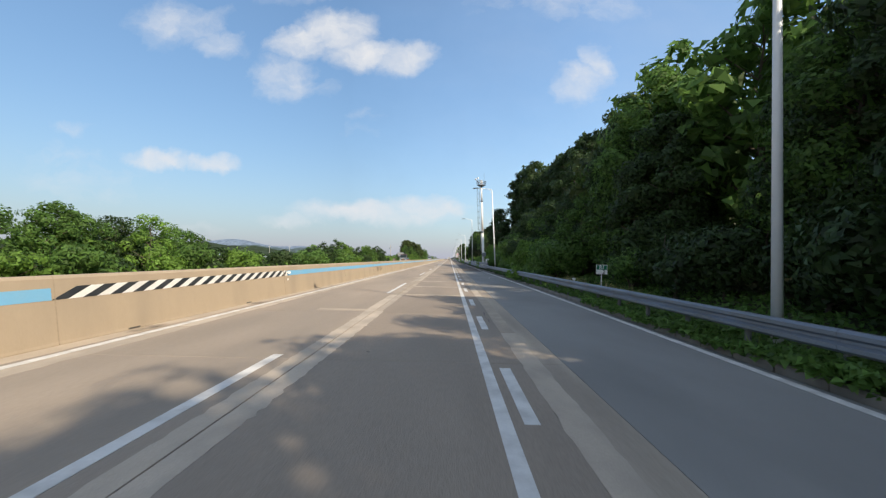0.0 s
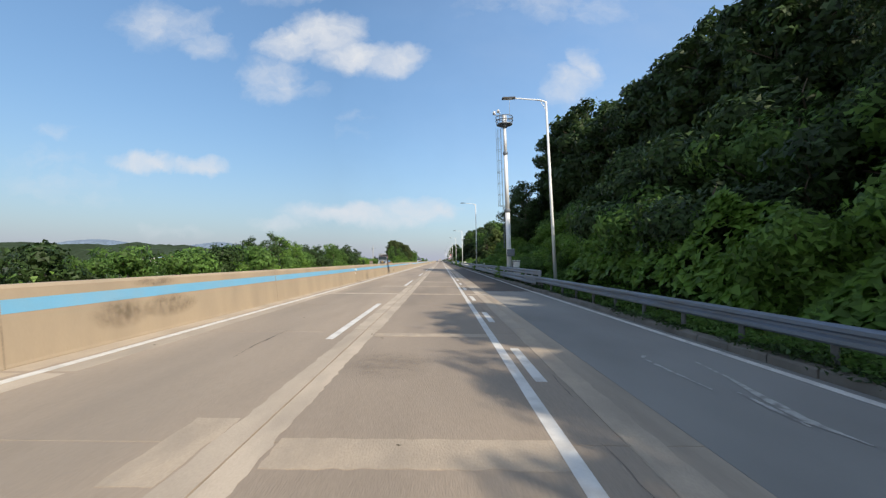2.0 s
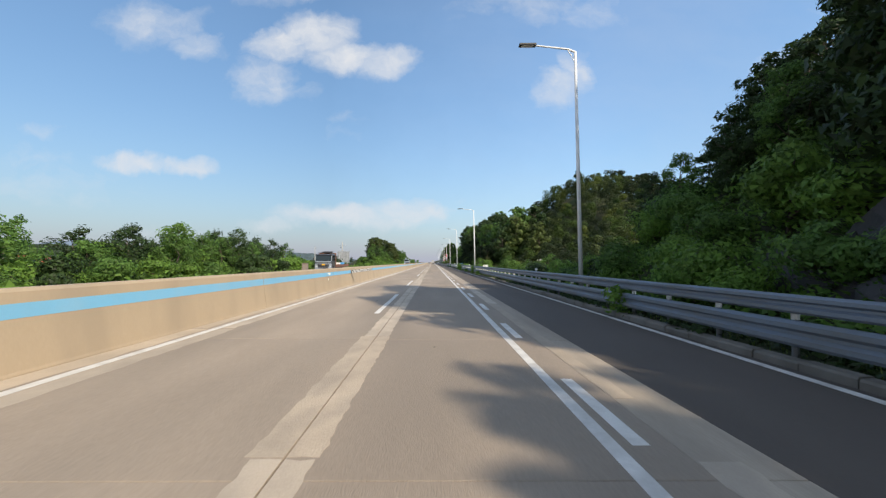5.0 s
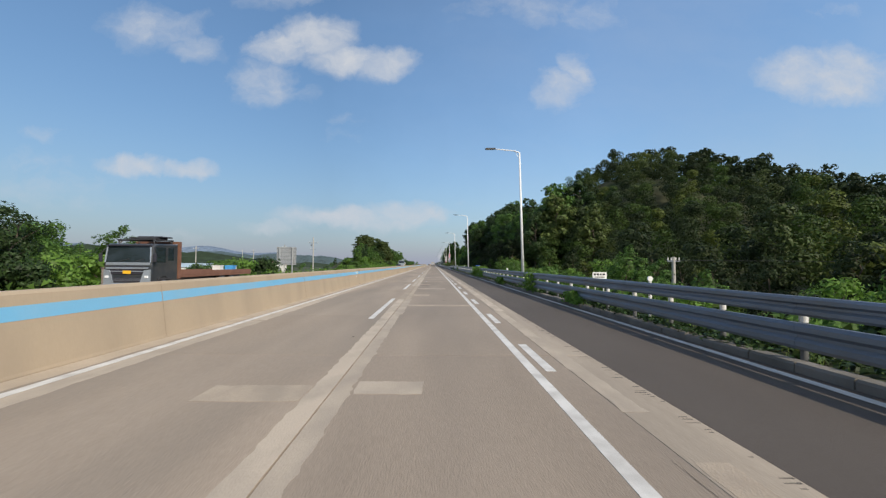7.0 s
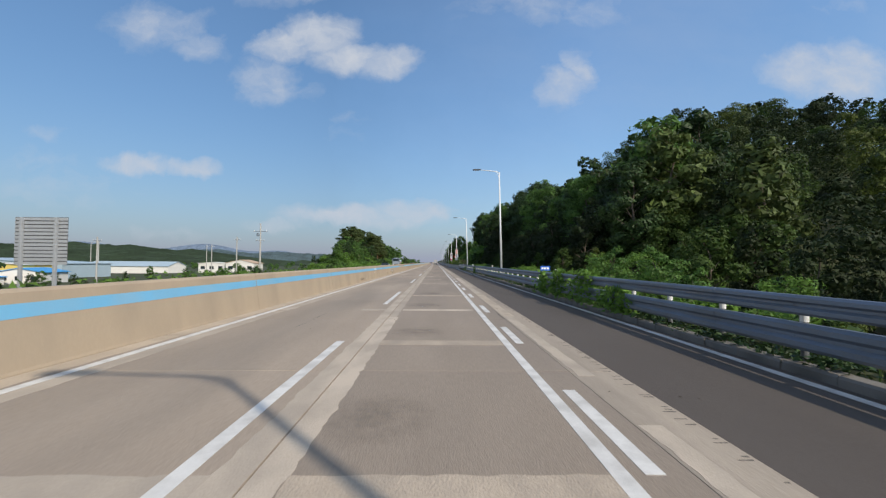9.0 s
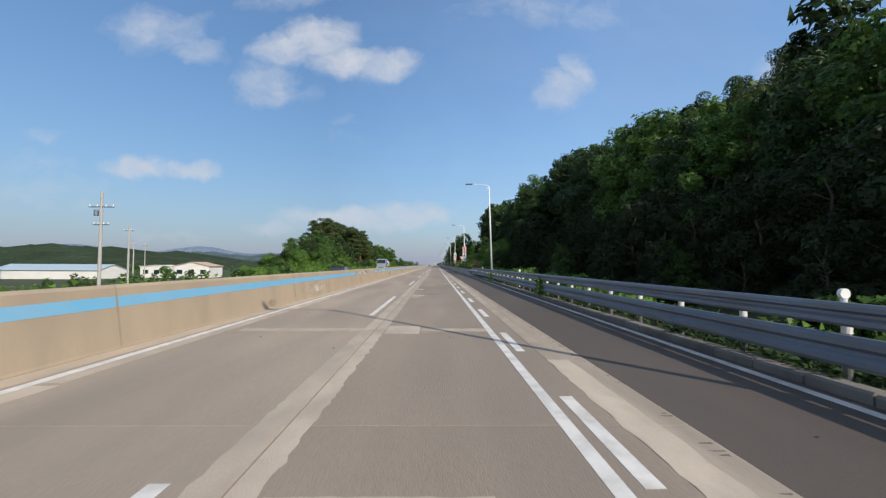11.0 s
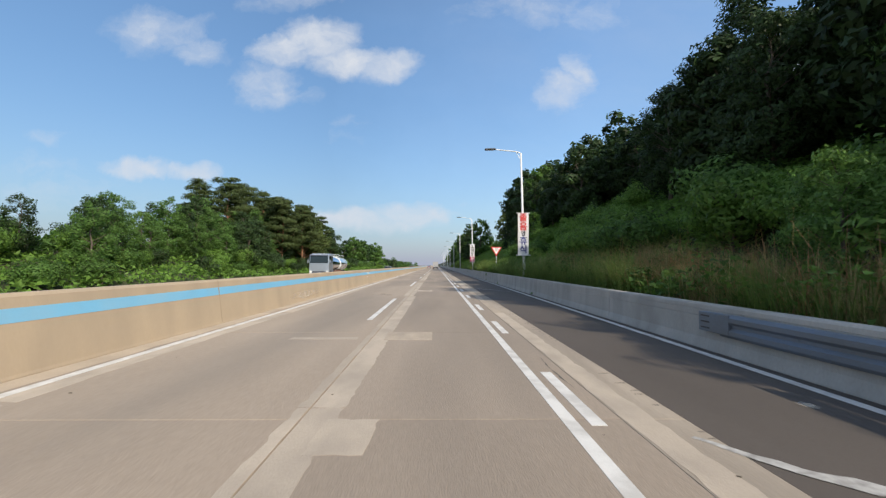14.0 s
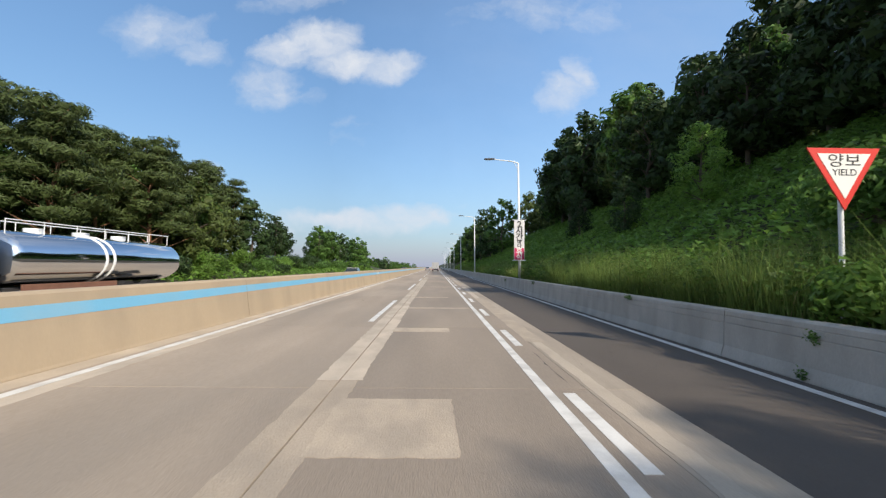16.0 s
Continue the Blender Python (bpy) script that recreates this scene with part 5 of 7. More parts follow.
# small cabinet on the shoulder of the opposite carriageway
cabinet = root("roadside_cabinet", Matrix.Translation((-19.0, 152.8, 0.0)))
tagged(cabinet, "grey-brown utility cabinet on the shoulder of the opposite carriageway", "utility cabinet")
foot = float(land(-19.0, 152.8))
body = part("body", bx(-0.42, 0.42, -0.22, 0.22, foot + 0.12, 1.33, 0.02), RUST_PALE, cabinet)
part("door", bx(-0.36, 0.18, -0.235, -0.221, foot + 0.2, 1.26, 0.004), RUST_PALE, body)
part("hood", bx(-0.45, 0.45, -0.26, 0.26, 1.334, 1.375, 0.012), RUST_PALE, cabinet)
part("plinth", bx(-0.5, 0.5, -0.3, 0.3, foot - 0.2, foot + 0.118, 0.02), KERB, cabinet)

# ---- vehicles on the opposite carriageway (they face the camera, towards -y) ----
OZ = 0.0


def wheel(parent, x, y, r=0.5, w=0.32):
    t = part("wheel", tb((x - w / 2, y, r), (x + w / 2, y, r), r, n=22), RUBBER, parent)
    for s in (-1, 1):
        part("rim", tb((x + s * (w / 2 + 0.001), y, r), (x + s * (w / 2 + 0.02), y, r), r * 0.58, r * 0.5, n=18), GALV, t)
    return t


def cab_shape(w, z0, z1, length, lean=0.12):
    """Truck cab, front at y = 0, nose slightly raked."""
    pts = [(0.06, z0), (0.0, z0 + 0.45), (0.02, z0 + (z1 - z0) * 0.50), (lean, z0 + (z1 - z0) * 0.92), (lean + 0.18, z1), (length, z1 + 0.04), (length, z0)]
    bm = bmesh.new()
    A = [bm.verts.new((-w / 2, y, z)) for y, z in pts]
    B = [bm.verts.new((w / 2, y, z)) for y, z in pts]
    bm.faces.new(A)
    bm.faces.new(B)
    for i in range(len(pts)):
        j = (i + 1) % len(pts)
        bm.faces.new((A[i], B[i], B[j], A[j]))
    bmesh.ops.recalc_face_normals(bm, faces=bm.faces)
    bmesh.ops.bevel(bm, geom=list(bm.edges), offset=0.10, segments=4, affect="EDGES", profile=0.6)
    return bm


def truck_cab(t, paint, accent, w=2.4, z0=0.42, z1=2.66, length=2.2, grille=SIGN_DARK, brow=GALV, mirror=None):
    h = z1 - z0
    c = part("cab", cab_shape(w, z0, z1, length), paint, t, smooth=False)
    za, zb = z0 + h * 0.58, z0 + h * 0.935

    def nose(z):
        """Depth of the raked front at height z."""
        f = (z - z0) / h
        return 0.02 + (0.12 - 0.02) * (f - 0.50) / 0.42

    bm = bmesh.new()
    f = [bm.verts.new(v) for v in ((-w / 2 + 0.09, nose(za) + 0.01, za), (w / 2 - 0.09, nose(za) + 0.01, za), (w / 2 - 0.13, nose(zb) + 0.01, zb), (-w / 2 + 0.13, nose(zb) + 0.01, zb))]
    g = [bm.verts.new(v.co + Vector((0, -0.025, 0))) for v in f]
    bm.faces.new(f)
    bm.faces.new(g)
    for i in range(4):
        bm.faces.new((f[i], g[i], g[(i + 1) % 4], f[(i + 1) % 4]))
    ws = part("windscreen", bm, GLASS, c)
    for o in (-0.45, 0.35):
        part("wiper", tb((o, nose(za) - 0.03, za + 0.02), (o + 0.5, nose(za) - 0.02, za + 0.16), 0.012, n=6), DARK_METAL, ws)
    for s in (-1, 1):
        x = s * (w / 2 + 0.002)
        part("side_window", bx(min(x, x + s * 0.012), max(x, x + s * 0.012), 0.30, 1.10, za - 0.02, zb - 0.04, 0.004), GLASS, c)
        part("rear_window", bx(min(x, x + s * 0.012), max(x, x + s * 0.012), 1.30, 1.80, za + 0.08, zb - 0.04, 0.004), GLASS, c)
        part("door_handle", bx(min(x, x + s * 0.03), max(x, x + s * 0.03), 0.95, 1.12, za - 0.16, za - 0.12, 0.006), DARK_METAL, c)
        part("door_step", bx(min(x, x + s * 0.05), max(x, x + s * 0.05), 0.35, 1.2, z0 + 0.05, z0 + 0.16, 0.01), DARK_METAL, c)
        m = part("mirror", bx(s * (w / 2 + 0.15) - 0.07, s * (w / 2 + 0.15) + 0.07, -0.05, 0.06, za + 0.0, za + 0.42, 0.03), mirror or accent, c)
        part("mirror_arm", tb((s * (w / 2 - 0.02), 0.12, zb - 0.1), (s * (w / 2 + 0.15), 0.0, za + 0.42), 0.018), DARK_METAL, m)
        part("headlight", bx(s * (w / 2 - 0.19) - 0.13, s * (w / 2 - 0.19) + 0.13, -0.03, 0.03, z0 + 0.26, z0 + 0.58, 0.03), LIGHT_GLASS, c, "clear tall headlight")
        part("fender", bx(min(x - s * 0.05, x + s * 0.04), max(x - s * 0.05, x + s * 0.04), 0.45, 1.55, z0 + 0.38, z0 + 0.46, 0.015), DARK_METAL, c)
    part("brow", bx(-w / 2 + 0.1, w / 2 - 0.1, nose(za) - 0.035, nose(za) + 0.01, za - 0.17, za - 0.03, 0.015), brow, c, "panel below the windscreen")
    part("grille", bx(-w / 2 + 0.35, w / 2 - 0.35, -0.02, 0.02, z0 + 0.66, za - 0.22, 0.02), grille, c)
    part("grille_bar", bx(-w / 2 + 0.30, w / 2 - 0.30, -0.035, 0.02, z0 + 0.80, z0 + 0.84, 0.008), accent, c)
    part("lower_intake", bx(-w / 2 + 0.42, w / 2 - 0.42, -0.04, 0.02, z0 + 0.28, z0 + 0.50, 0.02), SIGN_DARK, c)
    for k in range(2):
        part("intake_slat", bx(-w / 2 + 0.44, w / 2 - 0.44, -0.048, -0.038, z0 + 0.34 + 0.08 * k, z0 + 0.355 + 0.08 * k), accent, c)
    part("bumper", bx(-w / 2 + 0.02, w / 2 - 0.02, -0.05, 0.16, z0 - 0.06, z0 + 0.24, 0.04), accent, c)
    part("visor", bx(-w / 2 + 0.10, w / 2 - 0.10, -0.02, 0.16, zb + 0.015, zb + 0.07, 0.02), SIGN_DARK, c)
    return c


def flatbed_truck(x, y):
    t = root("flatbed_truck", Matrix.Translation((x, y, OZ)))
    tagged(t, "dark flatbed truck with loading crane frame on opposite carriageway", "truck")
    c = truck_cab(t, TRUCK_BLACK, TRUCK_SILVER, brow=TRUCK_SILVER, mirror=SIGN_DARK)
    for s in (-1, 1):
        # bright panels round the lower intake, slanting in towards the bumper
        quad = [(s * 1.16, -0.03, 1.34), (s * 0.86, -0.06, 1.30), (s * 0.66, -0.07, 0.66), (s * 1.16, -0.04, 0.64)]
        V = quad + [(x_, y_ + 0.06, z_) for x_, y_, z_ in quad]
        put("corner_panel", mesh_of("corner_panel", V, [(0, 1, 2, 3), (4, 7, 6, 5), (0, 4, 5, 1), (1, 5, 6, 2), (2, 6, 7, 3), (3, 7, 4, 0)], TRUCK_SILVER), c, label="bright silver corner panel")
        part("fog_lamp", bx(s * 0.98 - 0.09, s * 0.98 + 0.09, -0.085, -0.03, 0.90, 1.02, 0.02), LIGHT_GLASS, c)
        part("pillar_trim", tb((s * 1.13, 0.01, 1.70), (s * 1.08, 0.09, 2.48), 0.035, n=8), TRUCK_SILVER, c)
    part("chrome_strip", bx(-1.05, 1.05, -0.055, -0.01, 1.36, 1.44, 0.01), TRUCK_SILVER, c)
    part("number_plate", bx(-0.2, 0.2, -0.050, -0.038, 1.12, 1.28), material("plate_yellow", (0.75, 0.42, 0.03), 0.5), c, "plain yellow plate")
    bm = bmesh.new()
    for s in (-1, 1):
        tube(bm, (s * 0.9, 0.55, 2.84), (s * 0.9, 2.2, 2.90), 0.04)
        tube(bm, (s * 0.9, 0.6, 2.6), (s * 0.9, 0.6, 2.86), 0.03)
        tube(bm, (s * 0.9, 2.1, 2.6), (s * 0.9, 2.1, 2.92), 0.03)
    for yy in (0.6, 1.1, 1.6, 2.1):
        tube(bm, (-0.95, yy, 2.87), (0.95, yy, 2.90), 0.03)
    part("roof_rack", bm, DARK_METAL, t)
    part("rack_load", bx(-0.55, 0.8, 0.8, 1.9, 2.935, 3.02, 0.03), DARK_METAL, t)
    part("rack_load", bx(-0.3, 0.95, 1.1, 2.1, 3.022, 3.09, 0.03), SIGN_DARK, t)
    bm = bmesh.new()
    for s in (-1, 1):
        box(bm, s * 1.15 - 0.07, s * 1.15 + 0.07, 2.32, 2.48, 0.8, 2.86)
    box(bm, -1.2, 1.2, 2.33, 2.47, 2.72, 2.86)
    box(bm, -1.2, 1.2, 2.33, 2.47, 1.6, 1.7)
    part("headboard", bm, RUST, t, "rusty steel headboard")
    part("chassis", bx(-0.5, 0.5, 0.5, 11.4, 0.5, 0.84, 0.02), DARK_METAL, t)
    part("bed", bx(-1.22, 1.22, 2.5, 11.6, 0.86, 0.99, 0.01), RUST, t, "rusty steel bed")
    for s in (-1, 1):
        part("side_board", bx(s * 1.2 - 0.03, s * 1.2 + 0.03, 2.5, 11.6, 0.995, 1.24, 0.008), RUST, t)
    for yy in (1.0, 7.2, 8.6):
        for s in (-1, 1):
            wheel(t, s * 1.05, yy)
    return t


flatbed_truck(-15.3, 148.9)
for dx_, yy, mat, lab in ((-0.5, 9.0, WHITE_PAINT, "white plastic crate on the truck bed"), (0.1, 9.6, TARP_BLUE, "blue plastic crate on the truck bed"), (-0.2, 10.4, WHITE_PAINT, "white plastic crate on the truck bed")):
    cr = root("crate", Matrix.Translation((-15.3 + dx_ + 0.5, 148.9 + yy, OZ + 0.991)))
    tagged(cr, lab, "crate", "crates on the truck bed")
    part("body", bx(-0.28, 0.28, -0.25, 0.25, 0.0, 0.46, 0.02), mat, cr)
    part("lid", bx(-0.30, 0.30, -0.27, 0.27, 0.462, 0.52, 0.015), TARP_BLUE if mat == WHITE_PAINT and yy > 10 else mat, cr)


def tanker(x, y):
    t = root("tanker_truck", Matrix.Translation((x, y, OZ)))
    tagged(t, "silver tanker truck with polished steel tank on opposite carriageway", "truck")
    truck_cab(t, TRUCK_SILVER, TRUCK_SILVER, z1=2.98, grille=TRUCK_SILVER, brow=TRUCK_SILVER)
    part("roof_deflector", bx(-1.0, 1.0, 0.5, 2.1, 2.98, 3.10, 0.05), TRUCK_SILVER, t)
    for o in (-0.6, 0.1, 0.5):
        part("horn", tb((o, 0.4, 2.95), (o, 0.4, 3.10), 0.05), POLE_METAL, t)
    bm = bmesh.new()
    n = 30
    rings = []
    for yy, k in ((2.75, 0.75), (2.9, 0.95), (3.05, 1.0), (11.1, 1.0), (11.3, 0.95), (11.45, 0.72)):
        rings.append([bm.verts.new((1.18 * k * math.cos(2 * math.pi * i / n), yy, 1.86 + 0.92 * k * math.sin(2 * math.pi * i / n))) for i in range(n)])
    for a, b in zip(rings, rings[1:]):
        for i in range(n):
            bm.faces.new((a[i], a[(i + 1) % n], b[(i + 1) % n], b[i]))
    bm.faces.new(rings[0])
    bm.faces.new(rings[-1])
    tank = part("tank", bm, CHROME, t, "polished steel tank", smooth=True)
    for yy in (6.4, 6.8):
        bm = bmesh.new()
        loops = []
        for i in range(n):
            a = 2 * math.pi * i / n
            loops.append([bm.verts.new((kx * math.cos(a), yy + dy_, 1.86 + kz * math.sin(a))) for kx, kz, dy_ in ((1.17, 0.91, -0.03), (1.22, 0.96, -0.03), (1.22, 0.96, 0.03), (1.17, 0.91, 0.03))])
        for i in range(n):
            for q in range(4):
                bm.faces.new((loops[i][q], loops[i][(q + 1) % 4], loops[(i + 1) % n][(q + 1) % 4], loops[(i + 1) % n][q]))
        part("band", bm, POLE_METAL, tank)
    bm = bmesh.new()
    for s in (-0.5, 0.5):
        tube(bm, (s, 3.0, 3.12), (s, 11.2, 3.12), 0.02)
        for yy in np.arange(3.0, 11.3, 1.36):
            tube(bm, (s, yy, 2.6), (s, yy, 3.12), 0.015)
    part("walkway_rail", bm, POLE_METAL, t)
    for yy in (4.5, 6.5, 8.5):
        part("hatch", tb((0, yy, 2.74), (0, yy, 2.92), 0.28, n=16), POLE_METAL, t)
    part("chassis", bx(-0.5, 0.5, 0.5, 11.2, 0.5, 0.9, 0.02), DARK_METAL, t)
    for s in (-1, 1):
        part("side_guard", bx(s * 1.12 - 0.03, s * 1.12 + 0.03, 3.0, 7.0, 0.62, 1.02, 0.01), RUST, t)
    for yy in (1.0, 7.6, 9.0):
        for s in (-1, 1):
            wheel(t, s * 1.05, yy)
    return t


tanker(-14.05, 316.7)


def car(x, y, z, paint, label, turn=0.0):
    t = root("car", Matrix.Translation((x, y, z)) @ Matrix.Rotation(turn, 4, "Z"))
    tagged(t, label, "car")
    prof = [(0.0, 0.35), (0.02, 0.72), (1.1, 0.92), (1.35, 0.95), (4.2, 1.0), (4.45, 0.85), (4.5, 0.4)]
    bm = bmesh.new()
    A = [bm.verts.new((-0.9, yy, zz)) for yy, zz in prof]
    B = [bm.verts.new((0.9, yy, zz)) for yy, zz in prof]
    bm.faces.new(A)
    bm.faces.new(B)
    for i in range(len(prof)):
        j = (i + 1) % len(prof)
        bm.faces.new((A[i], B[i], B[j], A[j]))
    bmesh.ops.recalc_face_normals(bm, faces=bm.faces)
    bmesh.ops.bevel(bm, geom=list(bm.edges), offset=0.07, segments=3, affect="EDGES", profile=0.6)
    part("body", bm, paint, t)
    bm = bmesh.new()
    lo, hi = ((1.15, 0.82), (3.95, 0.80)), ((1.95, 0.64), (3.25, 0.62))
    ring = []
    for z_, pair in ((0.94, lo), (1.42, hi)):
        ring.append([bm.verts.new(v) for v in ((-pair[0][1], pair[0][0], z_), (pair[0][1], pair[0][0], z_), (pair[1][1], pair[1][0], z_), (-pair[1][1], pair[1][0], z_))])
    for i in range(4):
        bm.faces.new((ring[0][i], ring[0][(i + 1) % 4], ring[1][(i + 1) % 4], ring[1][i]))
    bm.faces.new(ring[0])
    bm.faces.new(ring[1])
    part("glasshouse", bm, GLASS, t)
    part("roof", bx(-0.66, 0.66, 1.9, 3.3, 1.425, 1.47, 0.02), paint, t)
    for yy in (0.85, 3.65):
        for s in (-1, 1):
            wheel(t, s * 0.80, yy, 0.33, 0.2)
    for s in (-1, 1):
        part("headlight", bx(s * 0.62 - 0.17, s * 0.62 + 0.17, -0.02, 0.06, 0.60, 0.72, 0.02), LIGHT_GLASS, t, "clear headlight")
        part("tail_light", bx(s * 0.66 - 0.14, s * 0.66 + 0.14, 4.46, 4.52, 0.70, 0.86, 0.02), SIGN_RED, t, "red tail light")
    return t


car(-9.6, 245.5, OZ, material("car_navy", (0.02, 0.035, 0.09), 0.25, 0.2, coat=0.8), "dark navy car on the opposite carriageway")
car(-10.8, 360.0, OZ, material("car_white", (0.75, 0.75, 0.74), 0.3, coat=0.8), "white car on the opposite carriageway")
car(-3.6, 500.0, 0.0, material("car_grey", (0.25, 0.26, 0.28), 0.3, 0.3, coat=0.8), "grey car far ahead on the road", math.pi)
car(-11.0, 453.0, OZ, material("car_silver", (0.5, 0.51, 0.53), 0.3, 0.3, coat=0.8), "silver car far off on the opposite carriageway")


def box_truck(x, y):
    t = root("box_truck", Matrix.Translation((x, y, 0)))
    tagged(t, "grey box truck driving ahead, seen from behind", "truck")
    part("cargo_box", bx(-1.2, 1.2, 0.0, 6.0, 0.95, 3.2, 0.04), material("cargo_grey", (0.35, 0.36, 0.38), 0.5, var=0.06), t)
    part("cab", bx(-1.1, 1.1, 6.1, 7.8, 0.6, 2.5, 0.10), TRUCK_SILVER, t)
    part("chassis", bx(-0.5, 0.5, 0.0, 7.6, 0.55, 0.90, 0.02), DARK_METAL, t)
    part("rear_bumper", bx(-1.1, 1.1, -0.08, 0.0, 0.5, 0.68, 0.02), DARK_METAL, t)
    for s in (-1, 1):
        part("tail_light", bx(s * 0.95 - 0.12, s * 0.95 + 0.12, -0.10, -0.082, 0.70, 0.84, 0.005), SIGN_RED, t, "red tail light")
        part("door_seam", bx(s * 0.6 - 0.01, s * 0.6 + 0.01, -0.012, -0.002, 1.0, 3.1), DARK_METAL, t)
    for yy in (1.4, 6.4):
        for s in (-1, 1):
            wheel(t, s * 0.95, yy, 0.42, 0.28)
    return t


box_truck(0.0, 455.0)

# ---- buildings and poles in the fields ----
def shed(name, x, y, w, d, h, roof_h, wall, roof, label, turn=0.0, windows=3):
    z = float(land(x, y)) - 0.1
    s = root(name, Matrix.Translation((x, y, z)) @ Matrix.Rotation(turn, 4, "Z"))
    tagged(s, label, "building")
    part("wall", bx(-w / 2, w / 2, 0, d, 0, h), wall, s)
    bm = bmesh.new()
    for y0, y1 in ((-0.3, d + 0.3),):
        e = [bm.verts.new(v) for v in ((-w / 2 - 0.4, y0, h - 0.1), (0, y0, h + roof_h), (w / 2 + 0.4, y0, h - 0.1), (-w / 2 - 0.4, y1, h - 0.1), (0, y1, h + roof_h), (w / 2 + 0.4, y1, h - 0.1))]
        e2 = [bm.verts.new(v.co + Vector((0, 0, 0.15))) for v in e]
        for a, b in ((e, 1), (e2, 0)):
            bm.faces.new((a[0], a[1], a[4], a[3]))
            bm.faces.new((a[1], a[2], a[5], a[4]))
        for i, j in ((0, 1), (1, 2), (2, 5), (5, 4), (4, 3), (3, 0)):
            bm.faces.new((e[i], e[j], e2[j], e2[i]))
    part("roof", bm, roof, s)
    for y0 in (0.0, d - 0.1):
        bm = bmesh.new()
        ga = [bm.verts.new(v) for v in ((-w / 2, y0, h), (w / 2, y0, h), (0, y0, h + roof_h - 0.05))]
        gb = [bm.verts.new(v.co + Vector((0, 0.1, 0))) for v in ga]
        bm.faces.new(ga)
        bm.faces.new(gb)
        for i in range(3):
            bm.faces.new((ga[i], gb[i], gb[(i + 1) % 3], ga[(i + 1) % 3]))
        part("gable", bm, wall, s)
    for k in range(windows):
        xx = -w / 2 + w * (k + 0.5) / windows
        wdw = part("window", bx(xx - w * 0.08, xx + w * 0.08, -0.06, -0.005, h * 0.35, h * 0.7), GLASS, s)
        part("frame", bx(xx - w * 0.09, xx + w * 0.09, -0.10, -0.062, h * 0.33, h * 0.36), WHITE_PAINT, wdw)
    return s


shed("warehouse", -121, 366, 14, 38, 3.3, 2.0, WALL_WHITE, ROOF_BLUE, "white warehouse with a pale blue metal roof", math.pi / 2, 0)
shed("farm_building", -105.6, 367, 12.3, 9, 4.4, 0.4, WALL_WHITE, WALL_WHITE, "low white farm building", 0.0, 3)
shed("farm_building", -91.4, 365, 13.2, 10, 4.6, 1.5, WALL_WHITE, ROOF_TAN, "white house with a tan gabled roof", 0.0, 3)
shed("factory", -93.5, 262, 9, 9, 2.9, 0.9, WALL_WHITE, TARP_BLUE, "low works building with a bright blue sheet roof", 0.2, 3)
shed("factory", -99, 252, 11, 7, 1.9, 0.6, WALL_WHITE, TARP_BLUE, "low works building with a blue sheet roof", 0.1, 3)
shed("factory", -103.5, 268, 10, 8, 4.4, 0.3, material("yellow_sheet", (0.72, 0.55, 0.15), 0.6, var=0.05), WALL_WHITE, "low hall with a yellow sheet front", 0.0, 0)
shed("greenhouse", -150, 300, 66, 20, 5.4, 1.6, ROOF_BLUE, ROOF_BLUE, "long greenhouse with a grey panelled roof", 0.0, 0)
shed("farm_building", -96, 188, 14, 9, 4.6, 1.6, WALL_WHITE, material("red_roof", (0.45, 0.09, 0.05), 0.6, var=0.06), "white farmhouse with a red roof among trees", 0.1, 3)
shed("warehouse", -108, 195, 14, 10, 4.6, 1.2, WALL_WHITE, ROOF_BLUE, "white shed among trees beyond the road", 0.1, 2)


def utility_pole(x, y, top, arms, label="grey concrete utility pole with crossarms in the field"):
    z = float(land(x, y))
    p = root("utility_pole", Matrix.Translation((x, y, 0)))
    tagged(p, label, "utility pole", "utility poles in the fields")
    part("shaft", tb((0, 0, z - 0.2), (0, 0, top), 0.19, 0.12, n=12), POLE_CONC, p)
    for az, wd in arms:
        a = part("crossarm", bx(-wd, wd, -0.06, 0.06, az - 0.05, az + 0.05), GALV, p)
        for o in (-0.9, -0.35, 0.35, 0.9):
            part("insulator", tb((o * wd, 0, az + 0.051), (o * wd, 0, az + 0.25), 0.05, n=8), WHITE_PAINT, a)
    return p


up = utility_pole(-33.7, 247.4, 8.95, ((7.4, 1.3), (5.6, 0.8)))
part("transformer", tb((-0.5, 0, 6.5), (-0.5, 0, 7.1), 0.22, n=12), GALV, up)
for ux, uy, ut in ((-52, 277, 8.0), (-80, 318, 7.5), (-100, 352, 8.5), (-120, 318, 9.0), (-70, 254, 6.5), (-150, 352, 9.5)):
    utility_pole(ux, uy, ut, ((ut - 0.8, 0.9),))
up2 = utility_pole(17.3, 157.0, 2.35, ((2.05, 0.45),), "grey concrete utility pole below the wooded hill")
part("wire", tb((0, 0, 2.1), (15, -9.0, 2.0), 0.012, n=5), DARK_METAL, up2)
utility_pole(38.0, 142.0, 5.2, ((4.8, 0.6),), "grey concrete utility pole below the wooded hill")
